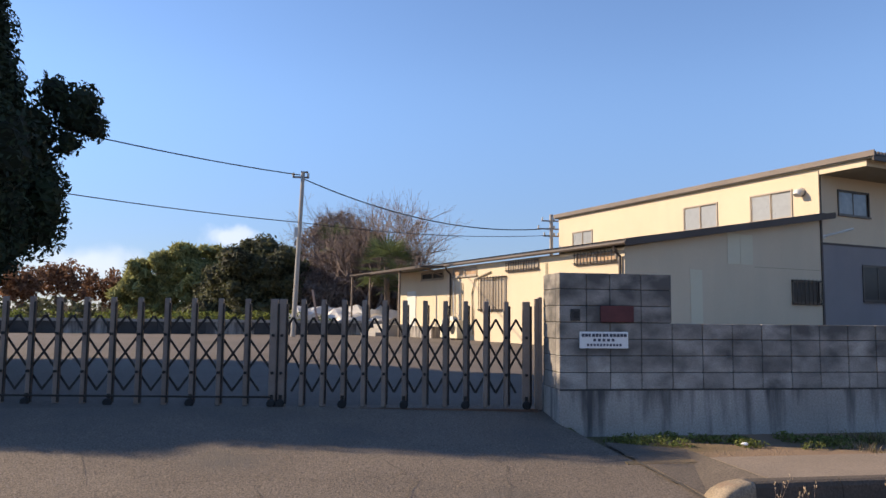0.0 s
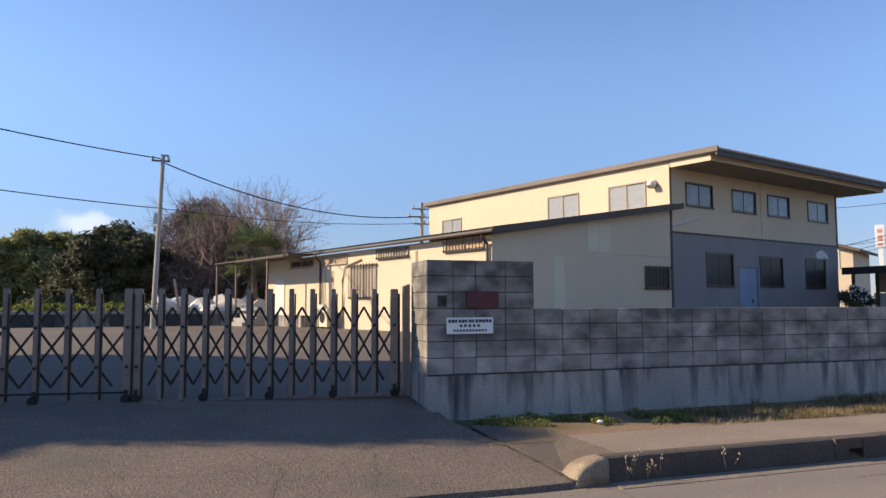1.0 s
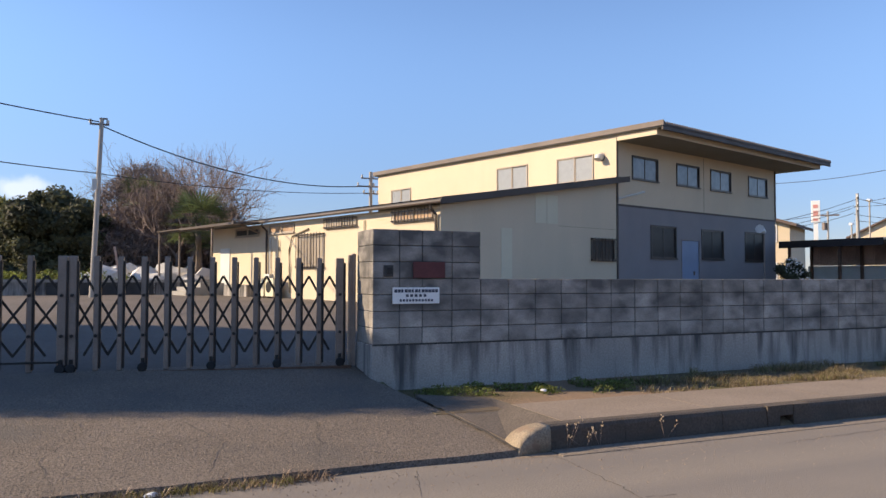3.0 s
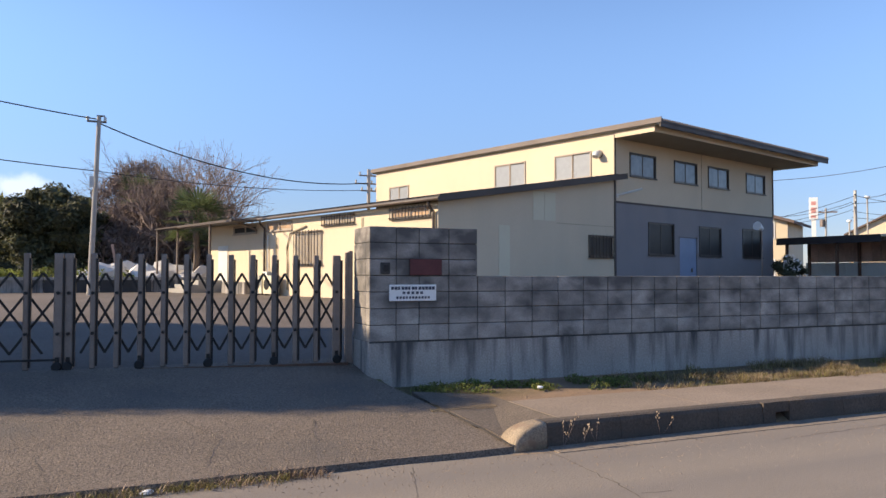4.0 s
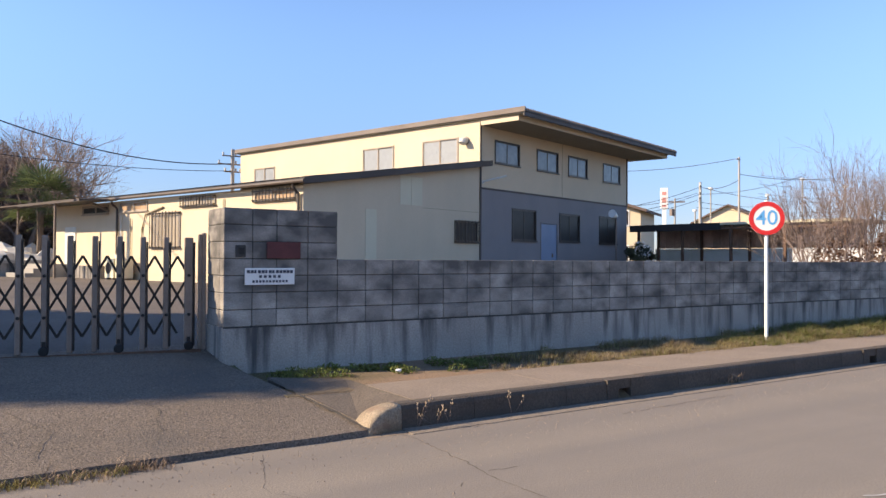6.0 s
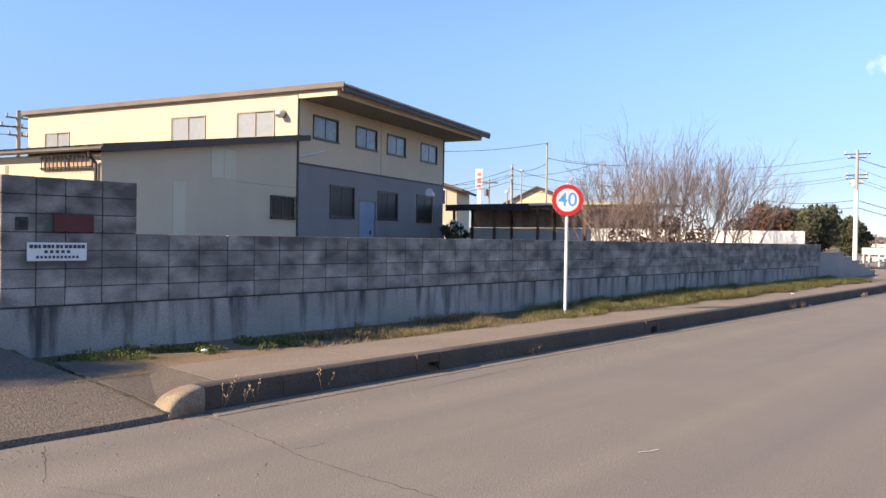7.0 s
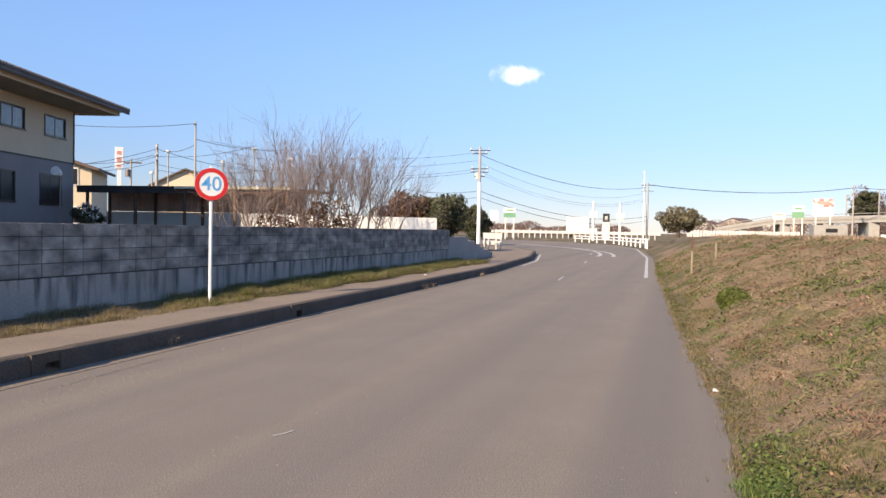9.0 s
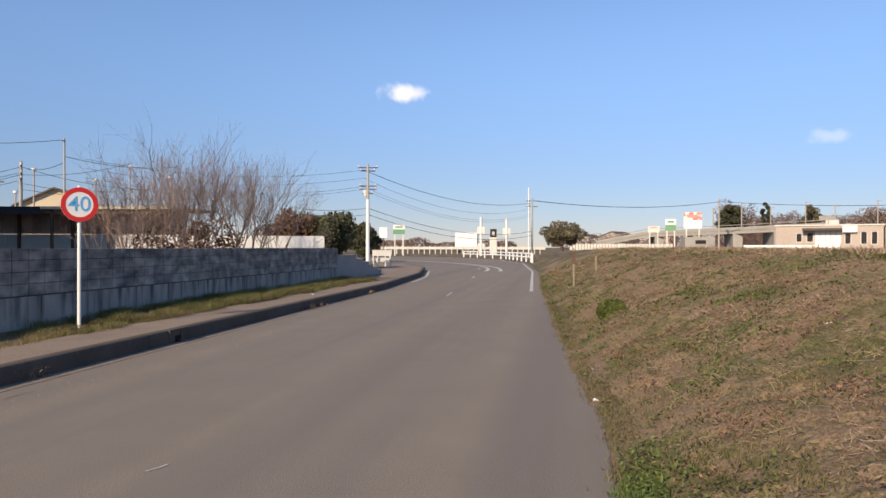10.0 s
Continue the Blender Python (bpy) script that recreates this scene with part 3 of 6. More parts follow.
# road sheet
rx = sorted({*np.arange(-60, 0, 1.0), *np.arange(0, 30, 0.125), *np.arange(30, 140, 1.0)})
rv, rf = [], []
for i, x in enumerate(rx):
    lo, hi = edge_y(x) + 0.06 * noise.noise(Vector((x * 1.3, 0, 0))) + 0.045 * noise.noise(Vector((x * 4.5, 3, 0))), kerb_y(min(x, 73)) if x <= 73 else 25 + (x - 73) * 2.4
    for k in range(9):
        rv.append((x, lo + (hi - lo) * k / 8, 0.0))
    if i:
        rf += [((i - 1) * 9 + k, i * 9 + k, i * 9 + k + 1, (i - 1) * 9 + k + 1) for k in range(8)]
road = tagged(raw("road", rv, rf, ASPHALT), "worn grey-brown asphalt road with patches and cracks", "road", kind="structure")

# driveway apron, thick at its road edge
dv, df = [], []
n_d = 40
for j in range(n_d + 1):
    y = 5.42 + (9.25 - 5.42) * j / n_d
    xr = lerp_at(y, (5.42, 5.75, 8.2, 9.25), (4.08, 4.0, 3.53, 3.53))
    for i in range(31):
        x = -14 + (xr + 14) * i / 30
        yy = y + (0.05 * noise.noise(Vector((x * 1.5, 7, 0))) + 0.03 * noise.noise(Vector((x * 5, 7, 0))) if j == 0 else 0)
        dv.append((x, yy, yard_z(y) + 0.008 * noise.noise(Vector((x, y, 5)))))
k0 = len(dv)
dv += [(p[0], p[1] - 0.02, -0.02) for p in dv[:31]]
df += [(k0 + i, k0 + i + 1, i + 1, i) for i in range(30)]
df += [(j * 31 + i, j * 31 + i + 1, (j + 1) * 31 + i + 1, (j + 1) * 31 + i) for j in range(n_d) for i in range(30)]
tagged(raw("driveway", dv, df, DRIVE), "coarse cracked asphalt driveway sloping up to the gate", "driveway", kind="structure")

# yard sheet
yv, yf = [], []
yys = [8.5, 9.24] + list(np.arange(10, 36.1, 2))
yxs = list(np.arange(-40, 46.1, 2))
for y in yys:
    for x in yxs:
        yv.append((x, y, yard_z(y) - (0.006 if y < 9.3 else 0)))
yf = [(j * len(yxs) + i, j * len(yxs) + i + 1, (j + 1) * len(yxs) + i + 1, (j + 1) * len(yxs) + i) for j in range(len(yys) - 1) for i in range(len(yxs) - 1) if not (yxs[i] > 30)]
tagged(raw("yard", yv, yf, YARD), "dusty grey asphalt yard behind the gate", "yard", kind="structure")

# pavement slab strip, with joints, and the kerb stones
PAVE_Z = 0.222
pavement = thing("pavement", Matrix(), "brown-grey concrete pavement behind a kerb", "pavement", kind="structure")
px = 4.6
while px < 72:
    w = 1.8
    a, b = px, px + w - 0.012
    ka, kb = kerb_y(a) + 0.16, kerb_y(b) + 0.16
    wid = 1.02 if px < 34 else 2.6
    bm = bmesh.new()
    slab(bm, [(a, ka, 0.0), (b, kb, 0.0), (b, kb + wid, 0.0), (a, ka + wid, 0.0), (a, ka, PAVE_Z), (b, kb, PAVE_Z), (b, kb + wid, PAVE_Z), (a, ka + wid, PAVE_Z)])
    part("slab", bm, PAVING, pavement)
    px += w
bm = bmesh.new()
slab(bm, [(4.02, 5.62, -0.02), (4.59, 5.615, 0), (4.59, 7.1, 0), (3.80, 7.4, 0), (4.02, 5.62, 0.085), (4.59, 5.62, PAVE_Z), (4.59, 7.1, PAVE_Z), (3.80, 7.4, 0.262)])
part("slab", bm, WEDGE, pavement, "dark asphalt wedge beside the driveway")

kerb = thing("kerb", Matrix(), "weathered concrete kerb with a rounded end and drain holes", "kerb", kind="structure")
kx = 4.36
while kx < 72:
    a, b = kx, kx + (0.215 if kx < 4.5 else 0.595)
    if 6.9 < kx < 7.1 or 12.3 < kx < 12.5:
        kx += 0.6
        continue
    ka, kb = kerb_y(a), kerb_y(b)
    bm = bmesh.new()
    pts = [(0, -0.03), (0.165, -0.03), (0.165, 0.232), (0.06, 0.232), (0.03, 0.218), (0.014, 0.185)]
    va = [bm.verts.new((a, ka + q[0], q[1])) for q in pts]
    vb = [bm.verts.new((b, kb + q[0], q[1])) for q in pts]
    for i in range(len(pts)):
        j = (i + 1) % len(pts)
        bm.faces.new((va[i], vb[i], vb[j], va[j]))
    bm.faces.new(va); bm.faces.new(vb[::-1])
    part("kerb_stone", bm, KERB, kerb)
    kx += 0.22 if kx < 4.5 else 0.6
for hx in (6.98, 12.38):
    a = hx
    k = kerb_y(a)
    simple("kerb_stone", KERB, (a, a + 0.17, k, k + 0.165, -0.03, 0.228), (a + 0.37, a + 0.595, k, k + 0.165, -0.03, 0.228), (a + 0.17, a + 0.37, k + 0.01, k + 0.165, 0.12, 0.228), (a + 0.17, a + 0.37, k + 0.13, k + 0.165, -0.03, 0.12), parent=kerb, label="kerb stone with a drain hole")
# the end stone, whose top rounds down to the road at its free end
bm = bmesh.new()
rows = []
for i in range(13):
    ang = radians(90 * i / 12)
    x, z = 4.355 - 0.37 * math.sin(ang), -0.03 + 0.262 * math.cos(ang) ** 0.8
    y0 = kerb_y(4.35) - 0.012 - 0.05 * math.sin(ang)
    wide = 0.18 + 0.12 * math.sin(ang)
    r = min(0.035, (z + 0.03) * 0.4)
    rows.append([bm.verts.new(p) for p in ((x, y0, -0.031), (x, y0 + 0.014, z - r), (x, y0 + 0.03, z - 0.3 * r), (x, y0 + 0.06, z), (x, y0 + wide, z), (x, y0 + wide, -0.031))])
for a, b in zip(rows, rows[1:]):
    for i in range(6):
        j = (i + 1) % 6
        bm.faces.new((a[i], a[j], b[j], b[i]))
bm.faces.new(rows[0])
bmesh.ops.recalc_face_normals(bm, faces=bm.faces)
part("end_stone", bm, KERBEND, kerb, "worn rounded kerb end in a paler sunlit colour", smooth=True)

# road gutter strip and markings
bm = bmesh.new()
gx = [3.95 + i * 0.2 for i in range(230)]
va = [(bm.verts.new((x, kerb_y(x) - 0.10 - 0.22 * abs(noise.noise(Vector((x * 0.9, 2, 0)))) - 0.08 * abs(noise.noise(Vector((x * 4, 2, 0)))), 0.0015)), bm.verts.new((x, kerb_y(x) + 0.005, 0.0015))) for x in gx]
for a, b in zip(va, va[1:]):
    bm.faces.new((a[0], b[0], b[1], a[1]))
tagged(part("gutter", bm, DUST), "narrow dusty concrete gutter at the kerb foot", "gutter", kind="structure")
gutter_lip = thing("gutter_lip", Matrix(), "pale concrete lip along the kerb foot", "kerb", kind="structure")
for k in range(34):
    a, b = 4.36 + k * 1.2, 4.36 + (k + 1) * 1.2 - 0.006
    ya, yb = kerb_y(a), kerb_y(b)
    bm = bmesh.new()
    slab(bm, [(a, ya - 0.21, -0.02), (b, yb - 0.21, -0.02), (b, yb - 0.002, -0.02), (a, ya - 0.002, -0.02), (a, ya - 0.205, 0.006), (b, yb - 0.205, 0.006), (b, yb - 0.002, 0.014), (a, ya - 0.002, 0.014)])
    part("lip_stone", bm, LIP, gutter_lip)


def marking(points, width, label="worn white road marking"):
    bm = bmesh.new()
    prev = None
    for i, (x, y) in enumerate(points):
        d = Vector(points[min(i + 1, len(points) - 1)]) - Vector(points[max(i - 1, 0)])
        nrm = Vector((-d.y, d.x)).normalized() * width / 2
        cur = (bm.verts.new((x - nrm.x, y - nrm.y, 0.006)), bm.verts.new((x + nrm.x, y + nrm.y, 0.006)))
        if prev:
            bm.faces.new((prev[0], cur[0], cur[1], prev[1]))
        prev = cur
    return tagged(part("road_marking", bm, LINEP), label, "road marking", "road markings", kind="structure")


marking([(x, edge_y(x) + 0.35) for x in np.arange(28, 120, 2.0)], 0.13)
marking([(x, kerb_y(x) - 0.3) for x in np.arange(34, 51, 2.0)], 0.1)
for x, y, w in ((25.0, 2.88, 0.05), (39.2, 3.65, 0.08), (54, 4.9, 0.12)):
    marking([(x, y), (x + 2.0, y + 0.1)], w)
for off in (0.0, 2.0):
    marking([(x, 3.0 + off * 0.5 + ((x - 48) / 40) ** 2 * 14 - off * (x - 48) * 0.01) for x in np.arange(50, 96, 3.0)], 0.25)
marking([(6.0, 2.2), (6.09, 2.15), (6.18, 2.13)], 0.016)


def crack(points, width, z, seed, name_label="thin dark crack in the asphalt"):
    """A wandering crack: a narrow dark strip that follows the surface."""
    rng = np.random.default_rng(seed)
    bm = bmesh.new()
    prev = None
    pts = []
    for (x0, y0), (x1, y1) in zip(points, points[1:]):
        n = max(2, int(math.hypot(x1 - x0, y1 - y0) / 0.07))
        pts += [(x0 + (x1 - x0) * k / n + rng.normal() * 0.01, y0 + (y1 - y0) * k / n + rng.normal() * 0.01) for k in range(n)]
    for i, (x, y) in enumerate(pts):
        d = Vector(pts[min(i + 1, len(pts) - 1)]) - Vector(pts[max(i - 1, 0)])
        nv = Vector((-d.y, d.x)).normalized() * width * rng.uniform(0.25, 1.0) / 2
        h = (z(y) if callable(z) else z)
        cur = (bm.verts.new((x - nv.x, y - nv.y, h)), bm.verts.new((x + nv.x, y + nv.y, h)))
        if prev:
            bm.faces.new((prev[0], cur[0], cur[1], prev[1]))
        prev = cur
    return tagged(part("crack", bm, CRACK), name_label, "crack", "asphalt cracks", kind="structure")


crack([(4.23, 5.4), (4.31, 5.16), (4.26, 4.42), (4.18, 3.78), (4.19, 3.37), (4.23, 3.06), (4.26, 2.62), (4.27, 2.2)], 0.012, 0.002, 1)
crack([(3.84, 3.81), (3.99, 3.9)], 0.014, 0.002, 3)
crack([(4.26, 4.0), (4.37, 3.97), (4.6, 3.97)], 0.008, 0.002, 4)
crack([(6.6, 4.9), (7.6, 4.97), (8.6, 5.0)], 0.012, 0.002, 6)
crack([(3.0, 5.3), (2.7, 4.4), (3.1, 3.6)], 0.007, 0.002, 2)
for k, pts in enumerate(([(-1.6, 5.6), (-1.2, 6.4), (-1.5, 7.3), (-1.1, 8.4)], [(0.35, 5.6), (0.2, 6.2), (0.5, 6.9), (0.3, 7.6)], [(1.4, 5.6), (1.6, 6.3), (1.3, 7.0)], [(-0.7, 6.3), (0.1, 6.5), (0.9, 6.3), (1.9, 6.6)], [(2.3, 5.7), (2.5, 6.6), (2.2, 7.4)], [(-3.2, 6.0), (-2.6, 6.7), (-2.9, 7.8)])):
    crack(pts, 0.009, lambda y: yard_z(y) + 0.012, 10 + k)
# the open joint between driveway and pavement
crack([(3.98, 5.38), (3.9, 6.2), (3.78, 7.35)], 0.055, lambda y: 0.094 + (y - 5.62) * 0.1, 30, "dark open joint beside the driveway")

# ---- block wall with its gate pillar ----
WY = 8.2
block_wall = thing("block_wall", Matrix.Translation((3.55, WY, 0)), "long grey concrete block wall on a stained cast base, with a taller gate pillar", "wall", kind="structure")
ZB = 0.745
bm = bmesh.new()
box(bm, 0.0, 27.0, 0, 0.17, -0.2, ZB, 0.008)
part("cast_base", bm, BASE, block_wall, "cast concrete base streaked with dark stains")
bm = bmesh.new()
box(bm, 0.0, 0.17, 0.172, 0.66, -0.1, ZB, 0.008)
part("cast_base", bm, BASE, block_wall)
bm = bmesh.new()
box(bm, 0.012, 26.95, 0.012, 0.138, ZB, ZB + 0.79)
box(bm, 0.012, 1.43, 0.0125, 0.1375, ZB + 0.79, ZB + 1.39)
box(bm, 0.0125, 0.138, 0.139, 0.64, ZB, ZB + 1.39)
part("mortar", bm, MORTAR, block_wall)
simple("bed_joint", MORTAR, (0.004, 27.0, -0.004, 0.008, ZB - 0.014, ZB + 0.003), parent=block_wall)
# past the block courses a lower plain wall, stepping down towards the bend
for a, b, top in ((27.01, 30.0, 1.2), (30.01, 31.2, 1.0), (31.21, 32.2, 0.85), (32.21, 33.1, 0.7), (33.11, 34.0, 0.55), (34.01, 34.8, 0.4)):
    bm = bmesh.new()
    box(bm, a, b, 0.02, 0.17, -0.2, top, 0.01)
    part("low_wall", bm, PLAINW, block_wall, "plain grey low wall")
    simple("coping", PLAINW, (a, b, 0.0, 0.19, top + 0.001, top + 0.05), parent=block_wall, bevel=0.006)


def block_mesh(w, h, d):
    bm = bmesh.new()
    box(bm, 0.004, w - 0.004, 0, d, 0.004, h - 0.004, 0.006)
    me = bpy.data.meshes.new("block")
    bm.to_mesh(me); bm.free()
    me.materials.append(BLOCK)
    return me


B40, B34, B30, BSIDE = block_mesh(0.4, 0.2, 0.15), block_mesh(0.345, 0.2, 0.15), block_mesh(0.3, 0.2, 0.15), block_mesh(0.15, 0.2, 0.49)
rng = np.random.default_rng(5)


def put_block(me, x, y, z):
    ob = new("block", me)
    ob.parent = block_wall
    ob.location = (x, y + rng.uniform(-0.002, 0.002), z)


for c in range(7):
    z = ZB + 0.2 * c
    x, k = 0.0, 0
    end = 26.9 if c < 4 else 1.4
    while x < end:
        me, w = ((B34, 0.345), (B30, 0.3), (B40, 0.4), (B40, 0.4))[k] if k < 4 else (B40, 0.4)
        put_block(me, x, 0, z)
        x += w
        k += 1
    put_block(BSIDE, 0, 0.155, z)

# plates on the pillar
FZ = WY - 0.006
sign_plate = thing("company_sign", Matrix.Translation((3.8, FZ, 1.235)), "white company name plate with dark lettering on the pillar", "sign")
simple("plate", WHITE, (0, 0.615, -0.016, 0, 0, 0.2), parent=sign_plate, bevel=0.003)
for k in range(13):
    simple("character_bar", INK, (0.022 + k * 0.0445, 0.022 + k * 0.0445 + (0.036 if k not in (2, 5, 7) else 0.026), -0.02, -0.0165, 0.138, 0.176), parent=sign_plate)
for k in range(5):
    simple("character_bar", INK, (0.17 + k * 0.058, 0.17 + k * 0.058 + 0.034, -0.02, -0.0165, 0.084, 0.116), parent=sign_plate)
for k in range(11):
    simple("character_bar", INK, (0.09 + k * 0.041, 0.09 + k * 0.041 + 0.026, -0.02, -0.0165, 0.028, 0.056), parent=sign_plate)
red = thing("red_plate", Matrix.Translation((4.065, FZ, 1.55)), "dark red metal plate on the pillar", "plate")
simple("plate", REDBOARD, (0, 0.425, -0.02, 0, 0, 0.2), parent=red, bevel=0.004)
ic = thing("intercom_box", Matrix.Translation((3.69, FZ, 1.565)), "small dark recessed intercom box in the pillar", "intercom")
simple("housing", MORTAR, (0, 0.12, -0.012, 0, 0, 0.14), parent=ic, bevel=0.003)
simple("grille", BLACK, (0.035, 0.1, -0.02, -0.0125, 0.03, 0.11), parent=ic)

# ---- folding gate ----
G0, G1 = Vector((3.42, 8.86, 0)), Vector((-6.4, 10.24, 0))
gdir = (G1 - G0).normalized()
gate_m = Matrix.Translation((G0.x, G0.y, yard_z(9.0))) @ Matrix.Rotation(math.atan2(gdir.y, gdir.x), 4, "Z")


def gate_leaf(name, s0, count, pitch, rods, label):
    """A scissor gate leaf: posts with casters, and lattice bars pinned between them; x runs along the gate."""
    g = thing(name, gate_m @ Matrix.Translation((s0, 0, 0)), label, "gate", "folding gate leaves")
    lv = [1.13, 0.90, 0.665, 0.43, 0.20]
    for i in range(count + 1):
        x = i * pitch
        wide = 0.05 if i in (0, count) else 0.032
        bm = bmesh.new()
        box(bm, x - wide, x + wide, -0.03, 0.03, 0.02, 1.36, 0.008)
        post = part("post", bm, STEEL, g)
        simple("black_channel", BLACK, (x - wide - 0.022, x - wide - 0.002, 0.005, 0.045, 0.05, 1.30), parent=post)
        for z in (lv[1], lv[3]):
            disc("pin", BLACK, (x, 0.03, z), (0, 1, 0), 0.02, 0.03, g, n=8)
        if i % 3 == 0:
            c = part_wheel(g, x)
    for i in range(-1, count):
        for flip in (1, -1):
            # a bar runs down over two cells through five pin levels
            pts = []
            for k in range(5):
                pos = i + 0.5 + 0.5 * k
                pos = pos if flip > 0 else count - pos
                if -0.01 <= pos <= count + 0.01:
                    pts.append((pos * pitch, 0.012 * flip - 0.0, lv[k]))
            if len(pts) >= 2:
                a, b = Vector(pts[0]), Vector(pts[-1])
                d = (b - a)
                bm = bmesh.new()
                m = Matrix.Translation((a + b) / 2) @ Matrix.Rotation(-math.atan2(d.z, d.x), 4, "Y")
                box(bm, -d.length / 2, d.length / 2, -0.004, 0.004, -0.014, 0.014, 0.0, m)
                part("lattice_bar", bm, BLACK, g)
    if rods:
        for z in (0.12,):
            simple("tie_rod", BLACK, (0, count * pitch, 0.045, 0.06, z, z + 0.025), parent=g)
    return g


def part_wheel(g, x):
    bm = bmesh.new()
    tube(bm, [(x, 0.10, 0.055), (x, 0.085, 0.055), (x, 0.055, 0.055), (x, 0.047, 0.055)], [0.042, 0.055, 0.055, 0.042], 14)
    w = part("caster", bm, RUBBER, g, "black rubber caster")
    simple("fork", BLACK, (x - 0.02, x + 0.02, 0.031, 0.046, 0.04, 0.16), parent=w)
    return w


gate_leaf("gate_leaf", 0.09, 12, 0.258, False, "closed scissor gate leaf of grey posts and black lattice bars")
gate_leaf("gate_leaf", 0.09 + 12 * 0.258 + 0.11, 19, 0.337, True, "closed scissor gate leaf with black lattice and low tie rod")
jamb = thing("gate_jamb", gate_m @ Matrix.Translation((-0.05, 0, 0)), "dark steel gate jamb beside the pillar", "gate post")
simple("channel", STEEL, (-0.01, 0.03, -0.05, 0.05, 0, 1.4), parent=jamb, bevel=0.004)
simple("stile", STEEL, (-0.06, -0.011, -0.05, 0.05, 0, 1.42), parent=jamb, bevel=0.006)
rail = thing("gate_rail", gate_m, "flush steel floor rail under the gate", "rail", kind="structure")
simple("track", RUST, (-0.05, 9.9, 0.06, 0.09, -0.05, 0.012), parent=rail)

# ---- speed limit sign ----
sp = thing("speed_limit_sign", Matrix.Translation((12.62, 7.28, 0.13)) @ Matrix.Rotation(radians(-47), 4, "Z"), "round red-rimmed 40 speed limit sign on a white post", "road sign")
rod("post", WHITE, (0, 0.035, 0.06), (0, 0.035, 2.47), 0.03, sp, n=12)
disc("disc", WHITE, (0, 0, 2.155), (0, -1, 0), 0.29, 0.006, sp, n=48)
disc("rim", REDP, (0, -0.0065, 2.155), (0, -1, 0), 0.288, 0.003, sp, "red reflective rim", n=48, hole=0.212)
txt = bpy.data.curves.new("numerals", "FONT")
txt.body, txt.align_x, txt.align_y, txt.size, txt.extrude, txt.offset = "40", "CENTER", "CENTER", 0.355, 0.001, 0.001
tmp = new("tmp_text", txt)
bpy.context.view_layer.update()
num_me = bpy.data.meshes.new_from_object(tmp.evaluated_get(bpy.context.evaluated_depsgraph_get()))
bpy.data.objects.remove(tmp)
num_me.name = "numerals"
num_me.materials.clear(); num_me.materials.append(BLUEP)
num = new("numerals", num_me)
num.parent, num.matrix_local = sp, pose(0, -0.009, 2.155, 90, 0, 0)
num["label"] = "blue numerals 40"
simple("clamp", STEEL, (-0.05, 0.05, 0.002, 0.07, 2.03, 2.07), (-0.05, 0.05, 0.002, 0.07, 2.25, 2.29), parent=sp)

# ---- workshop: two-storey block and lower wing ----
BM = Matrix.Translation((16.12, 20.5, 0)) @ Matrix.Rotation(radians(17), 4, "Z")
GZ = 0.7
main = thing("two_storey_workshop", BM, "two-storey cream and grey rendered workshop with a deep flat eave", "building")
FW, BD = 11.2, 13.8
front_holes = [(0.85, 2.41, 4.96, 5.80), (3.58, 5.14, 4.96, 5.80), (5.93, 7.49, 4.96, 5.80), (8.88, 10.5, 4.96, 5.80)]
low_holes = [(1.93, 3.55, 2.24, 3.43), (3.87, 5.15, GZ, 3.0), (5.26, 6.87, 2.26, 3.42), (8.55, 10.19, 2.24, 3.46)]
bm = bmesh.new()
holed(bm, FW, 4.06, 6.38, 0.18, front_holes, Matrix())
part("upper_front_wall", bm, CREAM, main, "cream rendered upper wall")
bm = bmesh.new()
holed(bm, FW, GZ - 0.4, 3.99, 0.18, low_holes, Matrix())
part("lower_front_wall", bm, GREY, main, "grey rendered lower wall")
simple("string_course", TRIM, (-0.01, FW + 0.01, -0.015, 0.18, 3.99, 4.06), parent=main)
simple("corner_trim", TRIM, (-0.03, 0.05, -0.03, -0.003, GZ - 0.2, 3.985), (-0.03, 0.05, -0.03, -0.003, 4.065, 6.3), parent=main)
simple("corner_trim", TRIM, (FW - 0.05, FW + 0.03, -0.03, -0.003, 4.065, 6.3), parent=main)
side_m = Matrix(((0, 1, 0, 0), (-1, 0, 0, BD), (0, 0, 1, 0), (0, 0, 0, 1)))   # x runs from the back to the front, y inward
side_holes = [(BD - 2.67, BD - 0.98, 4.93, 5.88), (BD - 5.81, BD - 4.12, 4.93, 5.88), (BD - 12.9, BD - 11.4, 4.95, 5.63)]
bm = bmesh.new()
holed(bm, BD - 0.182, GZ - 0.4, 6.38, 0.18, side_holes, side_m)
part("side_wall", bm, CREAM, main)
simple("back_wall", CREAM, (0.0, FW, BD + 0.002, BD + 0.18, GZ - 0.4, 6.38), parent=main)
simple("end_wall", CREAM, (FW - 0.18, FW, 0.182, BD, GZ - 0.4, 6.38), parent=main)
simple("upper_floor", SOFFIT, (0.19, FW - 0.19, 0.19, BD - 0.01, 3.9, 4.1), parent=main)
for a, b, c, d in front_holes:
    window(main, Matrix.Translation((a, 0, c)), b - a, d - c, 2, PANE)
